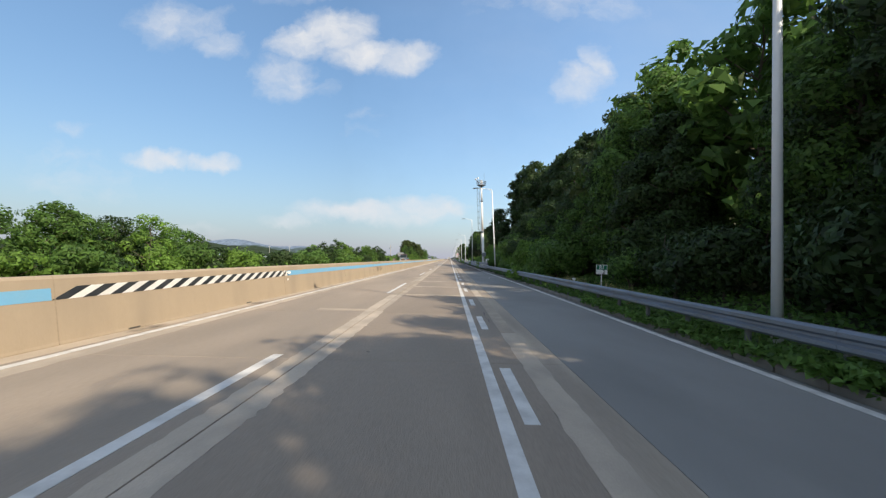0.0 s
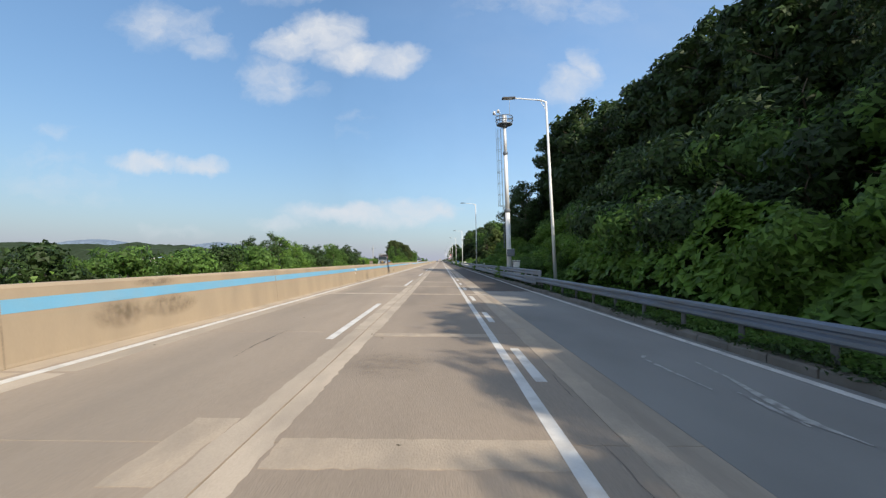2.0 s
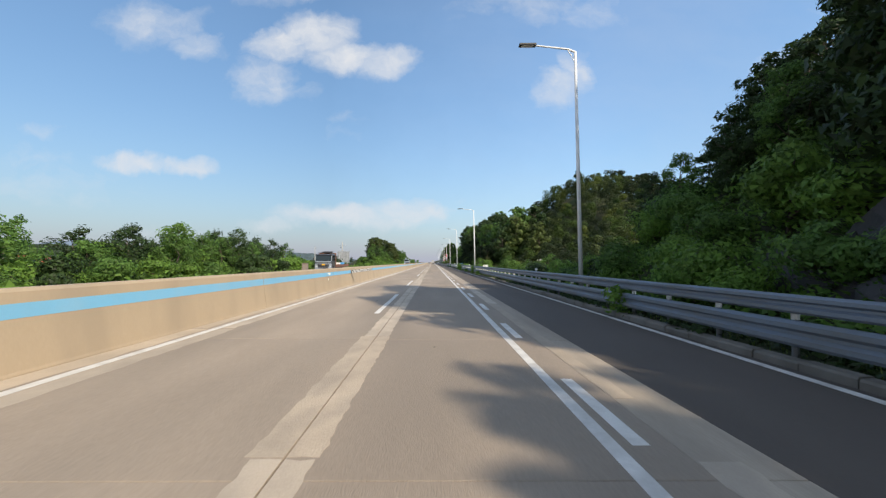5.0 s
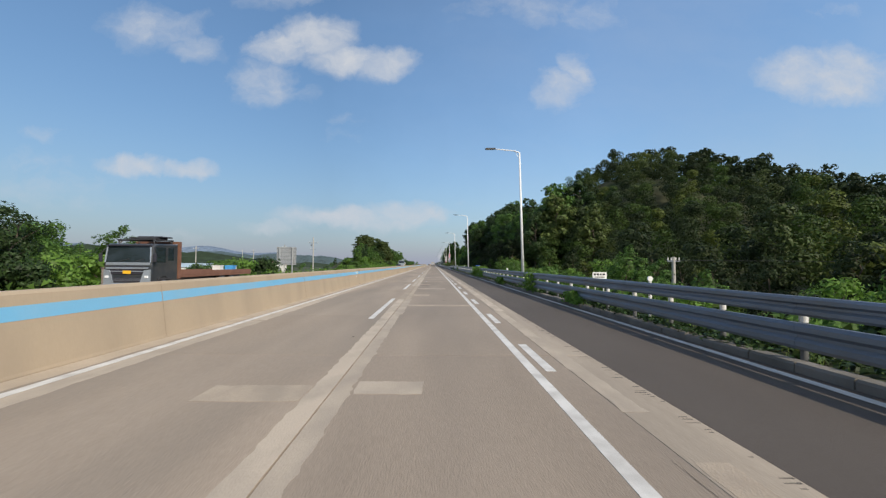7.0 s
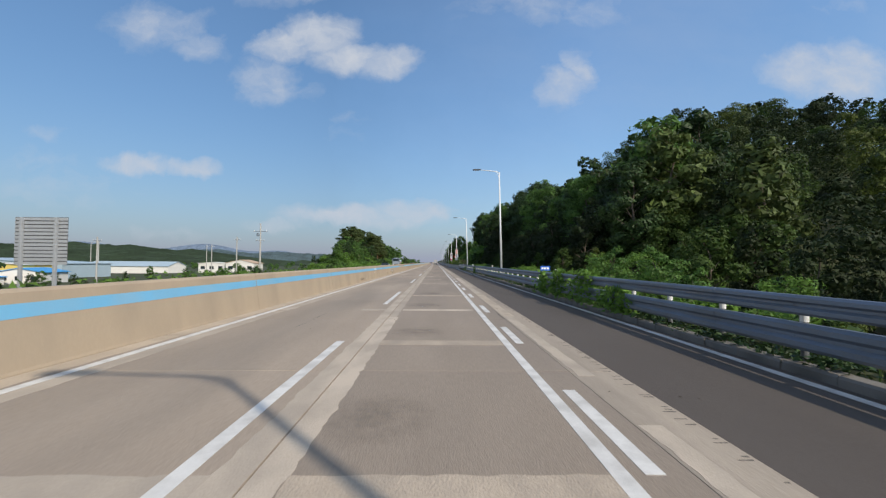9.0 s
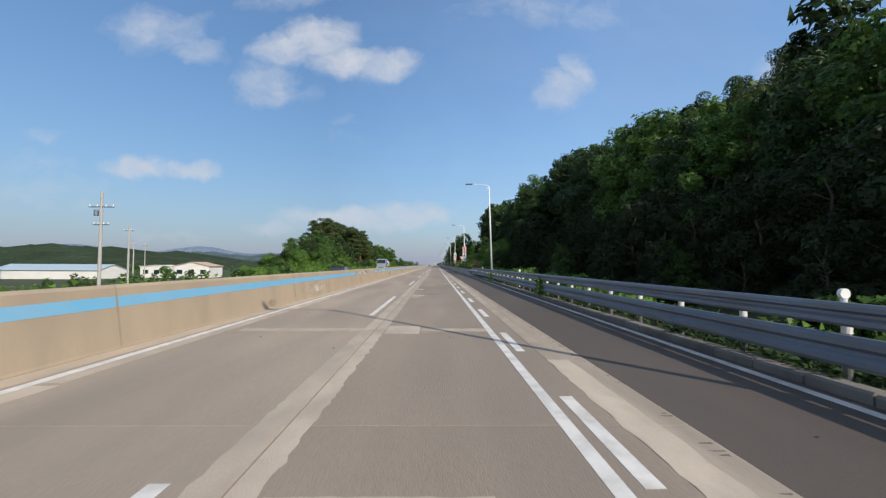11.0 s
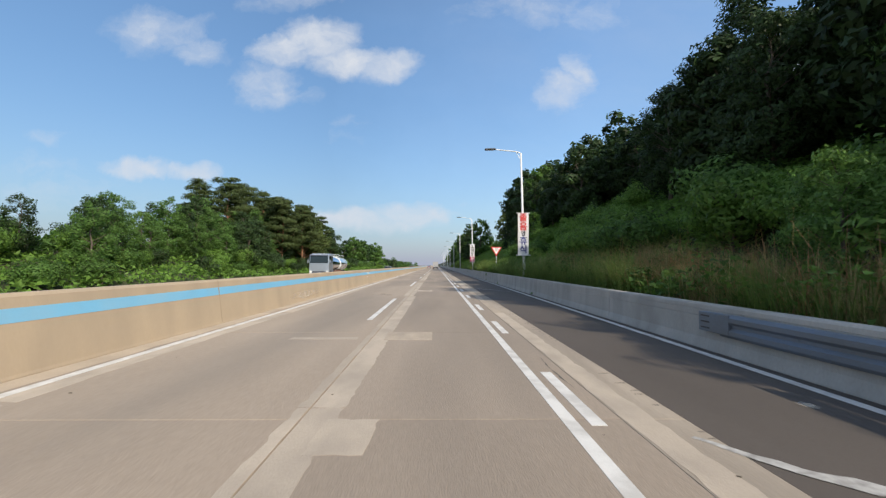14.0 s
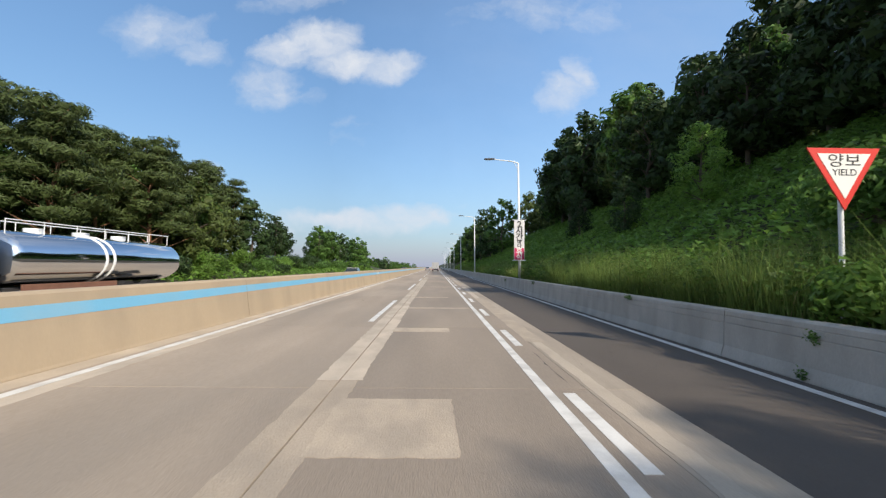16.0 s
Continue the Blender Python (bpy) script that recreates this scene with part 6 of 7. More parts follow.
# ---- trees ----
def crown_points(rng, lobes, n, shell=0.55):
    """Points in the outer shell of several lobes (cx, cy, cz, rx, ry, rz)."""
    L = np.array(lobes)
    w = (L[:, 3] * L[:, 4] + L[:, 4] * L[:, 5] + L[:, 3] * L[:, 5])
    pick = rng.choice(len(L), n, p=w / w.sum())
    d = rng.normal(size=(n, 3))
    d /= np.linalg.norm(d, axis=1, keepdims=True)
    r = (shell + (1 - shell) * rng.random(n) ** 0.6)[:, None] * (1 + 0.22 * np.sin(d * 5 + pick[:, None]).sum(1, keepdims=True) / 2)
    side = d * 0.75 + (L[pick, :3] - L[:, :3].mean(0)) * np.array([1, 1, 0.6]) / (np.abs(L[:, :3] - L[:, :3].mean(0)).max() + 1e-6) * 0.6
    side /= np.linalg.norm(side, axis=1, keepdims=True) + 1e-9
    return L[pick, :3] + d * r * L[pick, 3:], side


def limbs(rng, height, base, lobes, lean=0.03):
    bm = bmesh.new()
    pts = [Vector((0, 0, -0.4))]
    for k in range(1, 7):
        z = height * 0.86 * k / 6
        pts.append(Vector((rng.normal(0, lean) * z, rng.normal(0, lean) * z, z)))
    rad = [base * (1 - 0.86 * i / 6) for i in range(7)]
    for i in range(6):
        tube(bm, pts[i], pts[i + 1], rad[i], rad[i + 1], 8, caps=False)
    for lb in lobes:
        c = Vector(lb[:3])
        zz = min(max(c.z - 0.5 * math.hypot(c.x, c.y) - 0.3, height * 0.15), height * 0.8)
        i = min(5, int(zz / (height * 0.86) * 6))
        f = zz / (height * 0.86) * 6 - i
        s = pts[i].lerp(pts[i + 1], min(f, 1))
        tube(bm, s, s.lerp(c, 0.95), rad[i] * 0.42, 0.02, 5, caps=False)
    return bm


def make_tree(name, seed, height, spread, low, n_leaf, leaf, mat, bark, label, style="broad", n_lobes=16):
    rng = np.random.default_rng(seed)
    t = root(name)
    lobes = []
    for k in range(n_lobes):
        f = (k + rng.random()) / n_lobes
        if style == "broad":
            z = height * (low + (0.97 - low) * f)
            prof = math.sin(math.pi * min(1, 0.16 + 0.80 * f)) ** 0.75
            rr = spread * prof * rng.uniform(0.35, 0.85)
            a = k * 2.4 + rng.uniform(-0.5, 0.5)
            s = spread * rng.uniform(0.30, 0.48) * (1.05 - 0.45 * f)
            lobes.append((rr * math.cos(a), rr * math.sin(a), z, s, s, s * rng.uniform(0.6, 0.85)))
        elif style == "pine":
            z = height * (low + (0.98 - low) * f)
            rr = spread * (1.0 - 0.55 * f) * rng.uniform(0.3, 0.95)
            a = k * 2.4 + rng.uniform(-0.5, 0.5)
            s = spread * rng.uniform(0.30, 0.46) * (1 - 0.3 * f)
            lobes.append((rr * math.cos(a), rr * math.sin(a), z, s, s, s * rng.uniform(0.28, 0.42)))
        else:
            a = rng.uniform(0, 6.28)
            rr = spread * rng.uniform(0, 0.75)
            s = spread * rng.uniform(0.32, 0.55)
            lobes.append((rr * math.cos(a), rr * math.sin(a), height * rng.uniform(0.25, 0.8), s, s, height * rng.uniform(0.2, 0.32)))
    put("trunk", bm_mesh("trunk", limbs(rng, height, 0.016 * height + 0.03, lobes, 0.03 if style != "bush" else 0.1), bark, True), t)
    c, side = crown_points(rng, lobes, n_leaf, 0.45)
    put("crown", leaf_blades("crown", c, leaf, mat, rng, 0.55 if style != "pine" else 0.22, out=side), t)
    return tagged(t, label, "tree" if style != "bush" else "bush")


STOCK = {}
OAK = "broadleaf tree in full dark green summer leaf on the bank"
STOCK["oak_near"] = [make_tree("broadleaf_tree", 11 + i, 9.5, 3.0, 0.12, 15000, 0.20, m, BARK, OAK, n_lobes=30) for i, m in enumerate((LEAF_DARK, LEAF, LEAF_DARK))]
STOCK["oak"] = [make_tree("broadleaf_tree", 14 + i, 9.5, 3.0, 0.12, 7400, 0.27, m, BARK, OAK, n_lobes=26) for i, m in enumerate((LEAF_DARK, LEAF, LEAF_DARK))]
STOCK["oak_back"] = [make_tree("broadleaf_tree", 21 + i, 9.5, 3.1, 0.12, 3000, 0.46, m, BARK, OAK, n_lobes=24) for i, m in enumerate((LEAF_DARK, LEAF, LEAF_DARK, LEAF_OLIVE))]
STOCK["acacia"] = [make_tree("acacia_tree", 31 + i, 8.0, 2.8, 0.14, 5200, 0.235, m, BARK, "feathery green acacia tree beside the road", n_lobes=22) for i, m in enumerate((LEAF, LEAF_LIGHT, LEAF, LEAF_DARK))]
STOCK["acacia_far"] = [make_tree("acacia_tree", 36 + i, 8.0, 2.8, 0.10, 900, 0.60, m, BARK, "green acacia tree in the distance", n_lobes=18) for i, m in enumerate((LEAF, LEAF_DARK))]
STOCK["pine"] = [make_tree("pine_tree", 51 + i, 11.0, 3.8, 0.26, 7500, 0.46, NEEDLE, BARK_PINE, "red-barked pine tree with flat tufted crown", "pine", 26) for i in range(2)]
STOCK["bush"] = [make_tree("bush", 71 + i, 2.0, 1.5, 0.1, 1500, 0.22, m, BARK, "low leafy green bush on the verge", "bush", 9) for i, m in enumerate((LEAF, LEAF_LIGHT, LEAF_DARK))]
STOCK["shrub"] = [make_tree("shrub", 81 + i, 2.6, 1.9, 0.1, 2900, 0.19, m, BARK, "dense green shrub on the slope", "bush", 12) for i, m in enumerate((LEAF_DARK, LEAF, LEAF_LIGHT))]
STOCK["wood"] = [make_tree("broadleaf_tree", 91 + i, 7.5, 2.7, 0.05, 4300, 0.27, m, BARK, "dark green broadleaf tree at the foot of the hill", n_lobes=22) for i, m in enumerate((WOOD_DARK, WOOD_MID, WOOD_OLIVE))]
GROUPS = {"oak_near": "trees on the bank", "acacia_far": "acacias in the distance", "wood": "trees below the hill", "oak": "trees on the bank", "oak_back": "trees on the bank", "acacia": "acacias beside the road", "pine": "pines on the bank", "bush": "bushes on the verge", "shrub": "shrubs on the slope"}
USED = {}


def plant(kind, i, x, y, s=1.0, turn=0.0, z=None, label="", sz=None):
    zz = float(land(x, y)) - 0.05 if z is None else z
    src = STOCK[kind][i % len(STOCK[kind])]
    m = Matrix.Translation((x, y, zz)) @ Matrix.Rotation(turn, 4, "Z") @ Matrix.Diagonal((s, s, sz or s, 1))
    key = (kind, i % len(STOCK[kind]))
    if key not in USED:
        USED[key] = True
        src.matrix_basis = m
        ob = src
    else:
        base = src.matrix_basis.copy()
        src.matrix_basis = Matrix.Identity(4)
        ob = copy_thing(src, m)
        src.matrix_basis = base
    return tagged(ob, label=label, group=GROUPS[kind])


rng = np.random.default_rng(17)


# pick also puts shade and sun into rows as darker or lighter leaf
def row(kind, x0, x1, y0, y1, n, s0, s1, label="", pick=(0, 1, 2, 3, 4, 5, 6, 7, 8), own=0):
    g = np.random.default_rng(own) if own else rng
    for k in range(n):
        y = y0 + (y1 - y0) * (k + g.random()) / n
        plant(kind, pick[int(g.integers(0, len(pick)))], g.uniform(x0, x1), y, g.uniform(s0, s1), g.uniform(0, 6.28), label=label)


# right: tall wood close to the verge, also behind the start
row("oak_near", 12.4, 13.8, 9, 16, 3, 0.8, 0.98)
row("oak_near", 12.4, 13.8, 20.5, 24, 2, 0.85, 1.0)
row("oak_near", 12.4, 13.8, 24, 30, 2, 1.1, 1.2)
row("oak_near", 13.4, 14.6, 30, 33.0, 2, 1.1, 1.2, pick=(1, 0, 1))
row("oak_near", 14.0, 15.6, 35, 46, 3, 0.85, 0.98, pick=(0, 2))
row("oak", 10.8, 12.4, -34, -10, 8, 1.48, 1.70)
row("oak", 10.8, 12.4, -10, -4, 2, 1.30, 1.40)
row("oak_near", 11.2, 12.6, -3, 8, 4, 1.05, 1.2)
row("oak_back", 15, 19, -34, 34, 16, 1.25, 1.6)
row("oak_back", 17, 20, 34, 54, 6, 0.6, 0.75, pick=(0, 2))
row("acacia", 11.2, 12.2, 22, 41, 4, 0.75, 0.95, pick=(3, 0))
row("shrub", 9.6, 12.4, -4, 22, 14, 0.9, 1.4, pick=(0, 0, 1), own=504)
plant("oak_near", 1, 13.6, 25.6, 1.30, 0.8)
# cut slope with shrubs, trees along the top
row("oak_back", 17, 20, 52, 84, 13, 0.78, 1.0, pick=(0, 2))
row("oak_back", 17.2, 19.6, 62, 84, 7, 0.95, 1.15, pick=(0, 2), own=508)
row("oak_back", 16.5, 19.5, 84, 94, 4, 1.3, 1.5, pick=(0, 2))
row("oak_back", 15.5, 17.5, 89, 98, 3, 1.1, 1.25, pick=(0, 2))
row("oak_back", 17, 20, 98, 104, 3, 0.75, 0.9, pick=(0, 2))
row("oak_back", 17, 20, 104, 117, 8, 0.42, 0.55, pick=(0, 2))
row("oak", 11.2, 12.6, 91, 100, 3, 0.92, 1.08, pick=(0, 2))
row("oak", 12.5, 15, 106, 114, 4, 0.38, 0.48)
row("oak_back", 22, 30, 46, 86, 14, 1.0, 1.3, pick=(0, 2))
row("oak_back", 22, 28, 86, 104, 4, 0.55, 0.75, pick=(0, 2))
row("oak_back", 22, 30, 104, 130, 8, 0.65, 0.85, pick=(0, 2))
row("shrub", 9.0, 11.5, 32, 58, 16, 0.9, 1.5)
row("shrub", 11.5, 15, 41, 65, 14, 1.0, 1.6, pick=(0, 0, 1))
row("shrub", 8.4, 10.0, 58, 119, 26, 0.5, 0.95, pick=(1, 2))
row("shrub", 10, 13, 62, 119, 19, 0.7, 1.2, pick=(1, 2, 2))
row("shrub", 13, 16, 62, 119, 19, 0.7, 1.2, pick=(0, 0, 1))
# low ground before the wooded hill
row("bush", 8.2, 11, 110, 212, 40, 0.5, 1.0)
row("wood", 12, 17, 122, 207, 20, 0.35, 0.55)
row("wood", 17, 28, 124, 212, 34, 0.6, 1.0, pick=(0, 3, 1, 2, 0, 3, 1))
row("shrub", 12, 16, 119, 207, 8, 0.7, 1.1)
row("acacia", 10.5, 15, 127, 200, 18, 0.50, 0.75, pick=(1, 0), own=503)
plant("shrub", 2, 13.0, 187.0, 1.5, 0.4, label="olive shrub in seed below the wooded hill")
# wood beside the second stretch
row("oak", 19.0, 22.0, 204, 240, 13, 0.9, 1.1)
row("oak", 19.5, 23.0, 240, 276, 14, 1.25, 1.45)
row("oak_back", 23, 30, 199, 290, 22, 1.2, 1.5)
# mostly the darkest leaf: deep shade at the wood's foot put into colour
row("wood", 14.0, 17.5, 206, 260, 19, 0.65, 0.85, pick=(0, 3))
row("wood", 14.0, 17.5, 260, 274, 5, 0.85, 1.15, pick=(0, 3))
row("wood", 11.0, 13.5, 206, 272, 26, 0.34, 0.5, pick=(0, 3, 1))
row("oak_back", 22, 24, 292, 304, 4, 0.75, 0.9)
row("acacia", 8.8, 9.8, 264, 277, 4, 0.38, 0.5)
# trees on top of the creeper slope
row("oak_back", 17, 21, 271, 292, 10, 0.80, 0.98, pick=(0, 2))
row("oak_back", 19, 23, 316, 344, 7, 0.9, 1.15, pick=(0, 2), own=505)
row("oak_back", 23, 27, 298, 324, 8, 0.8, 1.0, pick=(0, 2))
row("oak_back", 23, 28, 324, 352, 8, 0.95, 1.2, pick=(0, 2, 1))
row("oak_back", 23, 28, 352, 395, 12, 1.4, 1.75)
row("oak_back", 27, 37, 277, 452, 26, 1.2, 1.6)
row("acacia", 13.5, 16.5, 322, 352, 3, 0.55, 0.8)
row("acacia_far", 11, 15, 391, 583, 26, 1.1, 1.6)
row("shrub", 9.0, 13.0, 269, 296, 24, 0.7, 1.15, pick=(2, 1, 2))
# left: hedgerow trees below the road
row("acacia", -28, -25, 18, 47, 12, 0.8, 1.0)
row("acacia", -36, -25, 97, 168, 58, 0.80, 1.06)
row("acacia", -36, -25, 86, 97, 7, 0.65, 0.85, own=502)
row("acacia", -25, -22.8, 128, 152, 10, 0.66, 0.85, own=509)
row("shrub", -30, -23.5, 86, 163, 46, 1.1, 1.7)
row("shrub", -30, -24, 12, 52, 18, 1.2, 1.9)
row("oak", -31, -26, 20, 46, 5, 0.72, 0.85)
row("bush", -23, -20.5, -4, 187, 58, 0.9, 1.7)
row("acacia_far", -70, -34, 64, 170, 26, 0.5, 0.8)
row("acacia_far", -80, -40, 190, 350, 30, 0.28, 0.5)
row("bush", -32, -21, 188, 278, 40, 0.55, 1.0)
# left: bank with pines
row("acacia", -29, -22.5, 285, 305, 12, 0.45, 0.65)
row("acacia", -32, -23, 302, 326, 14, 0.6, 0.85)
row("shrub", -33, -24, 268, 300, 24, 0.6, 1.0)
row("pine", -29, -24, 331, 363, 10, 0.93, 1.06)
row("pine", -37, -30, 326, 364, 10, 1.03, 1.18)
row("oak_back", -29, -23.5, 336, 364, 8, 0.8, 1.0)
row("oak", -32, -25, 318, 338, 7, 0.66, 0.80)
row("oak_back", -38, -25, 324, 364, 10, 0.8, 1.0)
row("oak_back", -36, -25, 385, 430, 9, 0.7, 0.95)
row("shrub", -24, -20.5, 285, 443, 60, 0.6, 1.0)
row("acacia_far", -36, -24, 411, 583, 34, 0.85, 1.25)
# leafy mounds rising from the creeper slope
row("shrub", 9.5, 20, 292, 318, 18, 0.6, 1.1, label="mound of bright green creeper over a shrub on the slope", pick=(2, 2, 1))
row("bush", 7.9, 10.5, 230, 264, 30, 0.55, 0.85, label="tall leafy green weeds behind the guardrail", pick=(0, 2, 0))
plant("oak_near", 0, 16.8, 294.0, 0.9, 0.7)
plant("oak_near", 0, 15.6, 272.5, 1.15, 0.4)
plant("oak_near", 1, 17.4, 276.0, 1.25, 2.2)
plant("oak_near", 2, 16.9, 285.0, 0.92, 1.9)
plant("oak_near", 0, 18.6, 289.0, 1.2, 3.1)
row("bush", 6.95, 8.6, 272, 300, 13, 0.32, 0.55, label="light green weed bush leaning over the concrete wall", pick=(1, 1, 0), own=506)
row("acacia", -31, -23, 306, 328, 7, 0.5, 0.7, own=507)
plant("bush", 1, 6.98, 312.5, 0.62, 0.5, z=0.72)
plant("bush", 0, 7.05, 310.7, 0.6, 2.5, z=0.72)


# ---- rocks and a hand rope on the cut slope ----
def boulder(x, y, z, sx, sy, sz, seed):
    r_ = np.random.default_rng(seed)
    bm = bmesh.new()
    bmesh.ops.create_icosphere(bm, subdivisions=3, radius=1.0)
    cut = [(Vector(r_.normal(size=3)).normalized(), r_.uniform(0.62, 0.9)) for _ in range(14)]
    for v in bm.verts:
        for n_, d_ in cut:
            over = v.co.dot(n_) - d_
            if over > 0:
                v.co -= n_ * over
        v.co += Vector(r_.normal(0, 0.015, 3))
        v.co = Vector((v.co.x * sx, v.co.y * sy, v.co.z * sz))
    me = bm_mesh("rock", bm, ROCK)
    return tagged(put("rock", me, None, Matrix.Translation((x, y, z)), "weathered dark grey rock bared on the cut slope"), category="rock", group="rocks on the cut slope")


for k, (bx_, by_, s_) in enumerate(((10.0, 95.5, 1.2), (10.9, 97.2, 1.5), (10.2, 99.0, 1.1), (11.6, 98.6, 1.4), (10.5, 101.0, 1.2), (11.9, 95.9, 1.0), (9.7, 97.4, 0.8))):
    boulder(bx_, by_, float(land(bx_, by_)) - 0.25 * s_, 0.8 * s_, 1.5 * s_, 0.95 * s_, 40 + k)
rope = root("slope_rope")
tagged(rope, "thin hand rope on short steel stakes across the slope", "rope fence")
prev = None
for k in range(9):
    y = 76.0 + 4.0 * k
    x = 16.2
    z = float(land(x, y))
    part("stake", tb((x, y, z - 0.2), (x, y, z + 1.1), 0.022, n=8), DARK_METAL, rope)
    if prev:
        part("rope", tb(prev, (x, y, z + 1.05), 0.010, n=6), DARK_METAL, rope)
    prev = (x, y, z + 1.05)


# ---- undergrowth ----
def carpet(name, n, x0, x1, y0, y1, lift, size, mat, label, seed, flat=0.3, up=1.6, keep=None):
    r = np.random.default_rng(seed)
    x, y = r.uniform(x0, x1, n), r.uniform(y0, y1, n)
    if keep is not None:
        ok = keep(x, y)
        x, y = x[ok], y[ok]
    lump = 0.5 + 0.5 * np.sin(x * 1.3 + 2 * np.sin(y * 0.7)) * np.cos(y * 1.1 + np.sin(x * 0.9))
    z = np.where((x > 5.9) & (x < 7.6), np.where(y < 269.5, 0.05, 0.76), land(x, y)) + lift * (0.25 + 0.75 * lump) * r.random(len(x)) ** 0.5 + 0.03
    ob = put(name, leaf_blades(name, np.stack([x, y, z], 1), size, mat, r, 0.8, up, 0.0, flat), label=label, kind="stuff")
    return tagged(ob, category="undergrowth")


carpet("creeper", 95000, 8.4, 24, 279, 395, 0.85, 0.25, LEAF_LIGHT, "thick green creeper covering the slope", 1)
carpet("creeper", 14000, 8.6, 24, 395, 493, 0.7, 0.5, LEAF_LIGHT, "thick green creeper covering the far slope", 2)
carpet("slope_plants", 40000, 7.8, 18, 37, 123, 0.9, 0.18, LEAF_LIGHT, "bright leafy weeds over the cut slope", 33, 0.6)
carpet("slope_plants", 34000, 7.8, 18, 37, 123, 0.8, 0.24, LEAF, "tangled green plants covering the cut slope", 3, 0.6)
carpet("verge_plants", 16000, 6.9, 11.5, -6, 45, 0.45, 0.17, LEAF, "low leafy plants behind the guardrail", 4, 0.5)
carpet("verge_plants", 14000, 6.5, 7.4, -4, 60, 0.42, 0.12, LEAF, "leafy weeds growing under the guardrail", 44, 0.5)
carpet("verge_plants", 5200, 6.32, 7.0, 1, 17, 0.42, 0.15, LEAF, "broad-leaved weeds spilling over the kerb", 45, 0.5)
carpet("bank_plants", 15000, -40, -27, 262, 335, 1.2, 0.5, LEAF, "leafy weeds and scrub on the low bank", 46, 0.6)
carpet("verge_plants", 26000, 6.40, 7.5, 58, 264, 0.36, 0.14, LEAF_DARK, "low weeds under the guardrail", 47, 0.5)
carpet("kerb_weeds", 5000, 6.2, 6.75, 28, 62, 0.26, 0.09, LEAF_DARK, "dark weeds and dead stems along the kerb", 52, 0.5,
       keep=lambda x, y: (np.sin(y * 0.45) + np.sin(y * 0.97 + 0.4) + 0.6 * np.sin(y * 2.3) > -0.3) & (x > np.interp(y, [a for a, b in EDGE_RIGHT], [b for a, b in EDGE_RIGHT]) + 0.24))
carpet("kerb_weeds", 21000, 5.95, 6.5, 62, 264, 0.30, 0.11, LEAF_DARK, "dark weeds hanging over the kerb", 51, 0.5,
       keep=lambda x, y: (np.sin(y * 0.37) + np.sin(y * 0.83 + 1.0) + 0.6 * np.sin(y * 2.1) > -0.2) & (x > np.interp(y, [a for a, b in EDGE_RIGHT], [b for a, b in EDGE_RIGHT]) + 0.30))
carpet("verge_plants", 12000, 6.9, 8.6, 110, 264, 0.75, 0.16, LEAF_LIGHT, "bright green weeds behind the guardrail", 48, 0.6)
carpet("valley_plants", 22000, 7.4, 26, 110, 211, 0.9, 0.30, WOOD_MID, "rough green plants on the low ground", 5, 0.6)
carpet("verge_plants", 9000, 7.5, 10.5, 228, 268, 1.5, 0.18, LEAF_LIGHT, "tall bright green weeds behind the guardrail", 50, 0.6)
carpet("verge_plants", 9000, 6.9, 11, 207, 270, 0.5, 0.22, LEAF_LIGHT, "bright green weeds behind the guardrail", 6, 0.6)
carpet("verge_plants", 15000, 6.62, 9.0, 274, 338, 1.45, 0.14, LEAF, "tall leafy weeds growing through the grass behind the wall", 53, 0.5)
carpet("bank_plants", 26000, -27, -19.6, 277, 443, 1.1, 0.28, LEAF_LIGHT, "bright green bank of leafy weeds", 7, 0.6)
carpet("bank_plants", 14000, -30, -19.6, 0, 277, 1.0, 0.34, LEAF_LIGHT, "bright green weeds beside the far carriageway", 8, 0.6)


def creeper_mound(n, x0, x1, y0, y1, crest, size, seed):
    """Big-leaved creeper draped over bushes: highest along the middle, ragged at its edges."""
    r = np.random.default_rng(seed)
    u, v = r.random(n), r.random(n)
    x, y = x0 + (x1 - x0) * u, y0 + (y1 - y0) * v
    dome = np.sin(np.pi * np.clip(0.06 + 0.94 * u, 0, 1)) ** 0.6 * np.clip(np.minimum(v, 1 - v) * 6, 0, 1) ** 0.5
    lump = 0.82 + 0.14 * np.sin(x * 2.3 + np.sin(y * 1.7)) * np.cos(y * 1.9) + 0.08 * np.sin(y * 4.1 + x * 3.0)
    base = np.where(x < 7.6, 0.05, land(x, y))
    z = base + (crest - base) * dome * lump - 0.35 * r.random(n) ** 2
    slope = np.stack([-np.cos(np.pi * u) * 1.2, np.zeros(n), np.ones(n)], 1)
    slope[:, 0] -= 0.5
    slope /= np.linalg.norm(slope, axis=1, keepdims=True)
    ob = put("creeper_mound", leaf_blades("creeper_mound", np.stack([x, y, z], 1), size, LEAF_LIGHT, r, 0.95, 0.5, 0.25, 0.7, slope), label="big-leaved green creeper heaped over roadside bushes", kind="stuff")
    return tagged(ob, category="undergrowth")


creeper_mound(9000, 7.7, 11.6, 43.5, 58.5, 4.1, 0.30, 61)
creeper_mound(5200, 8.2, 11.4, 33.0, 43.0, 2.9, 0.26, 62)


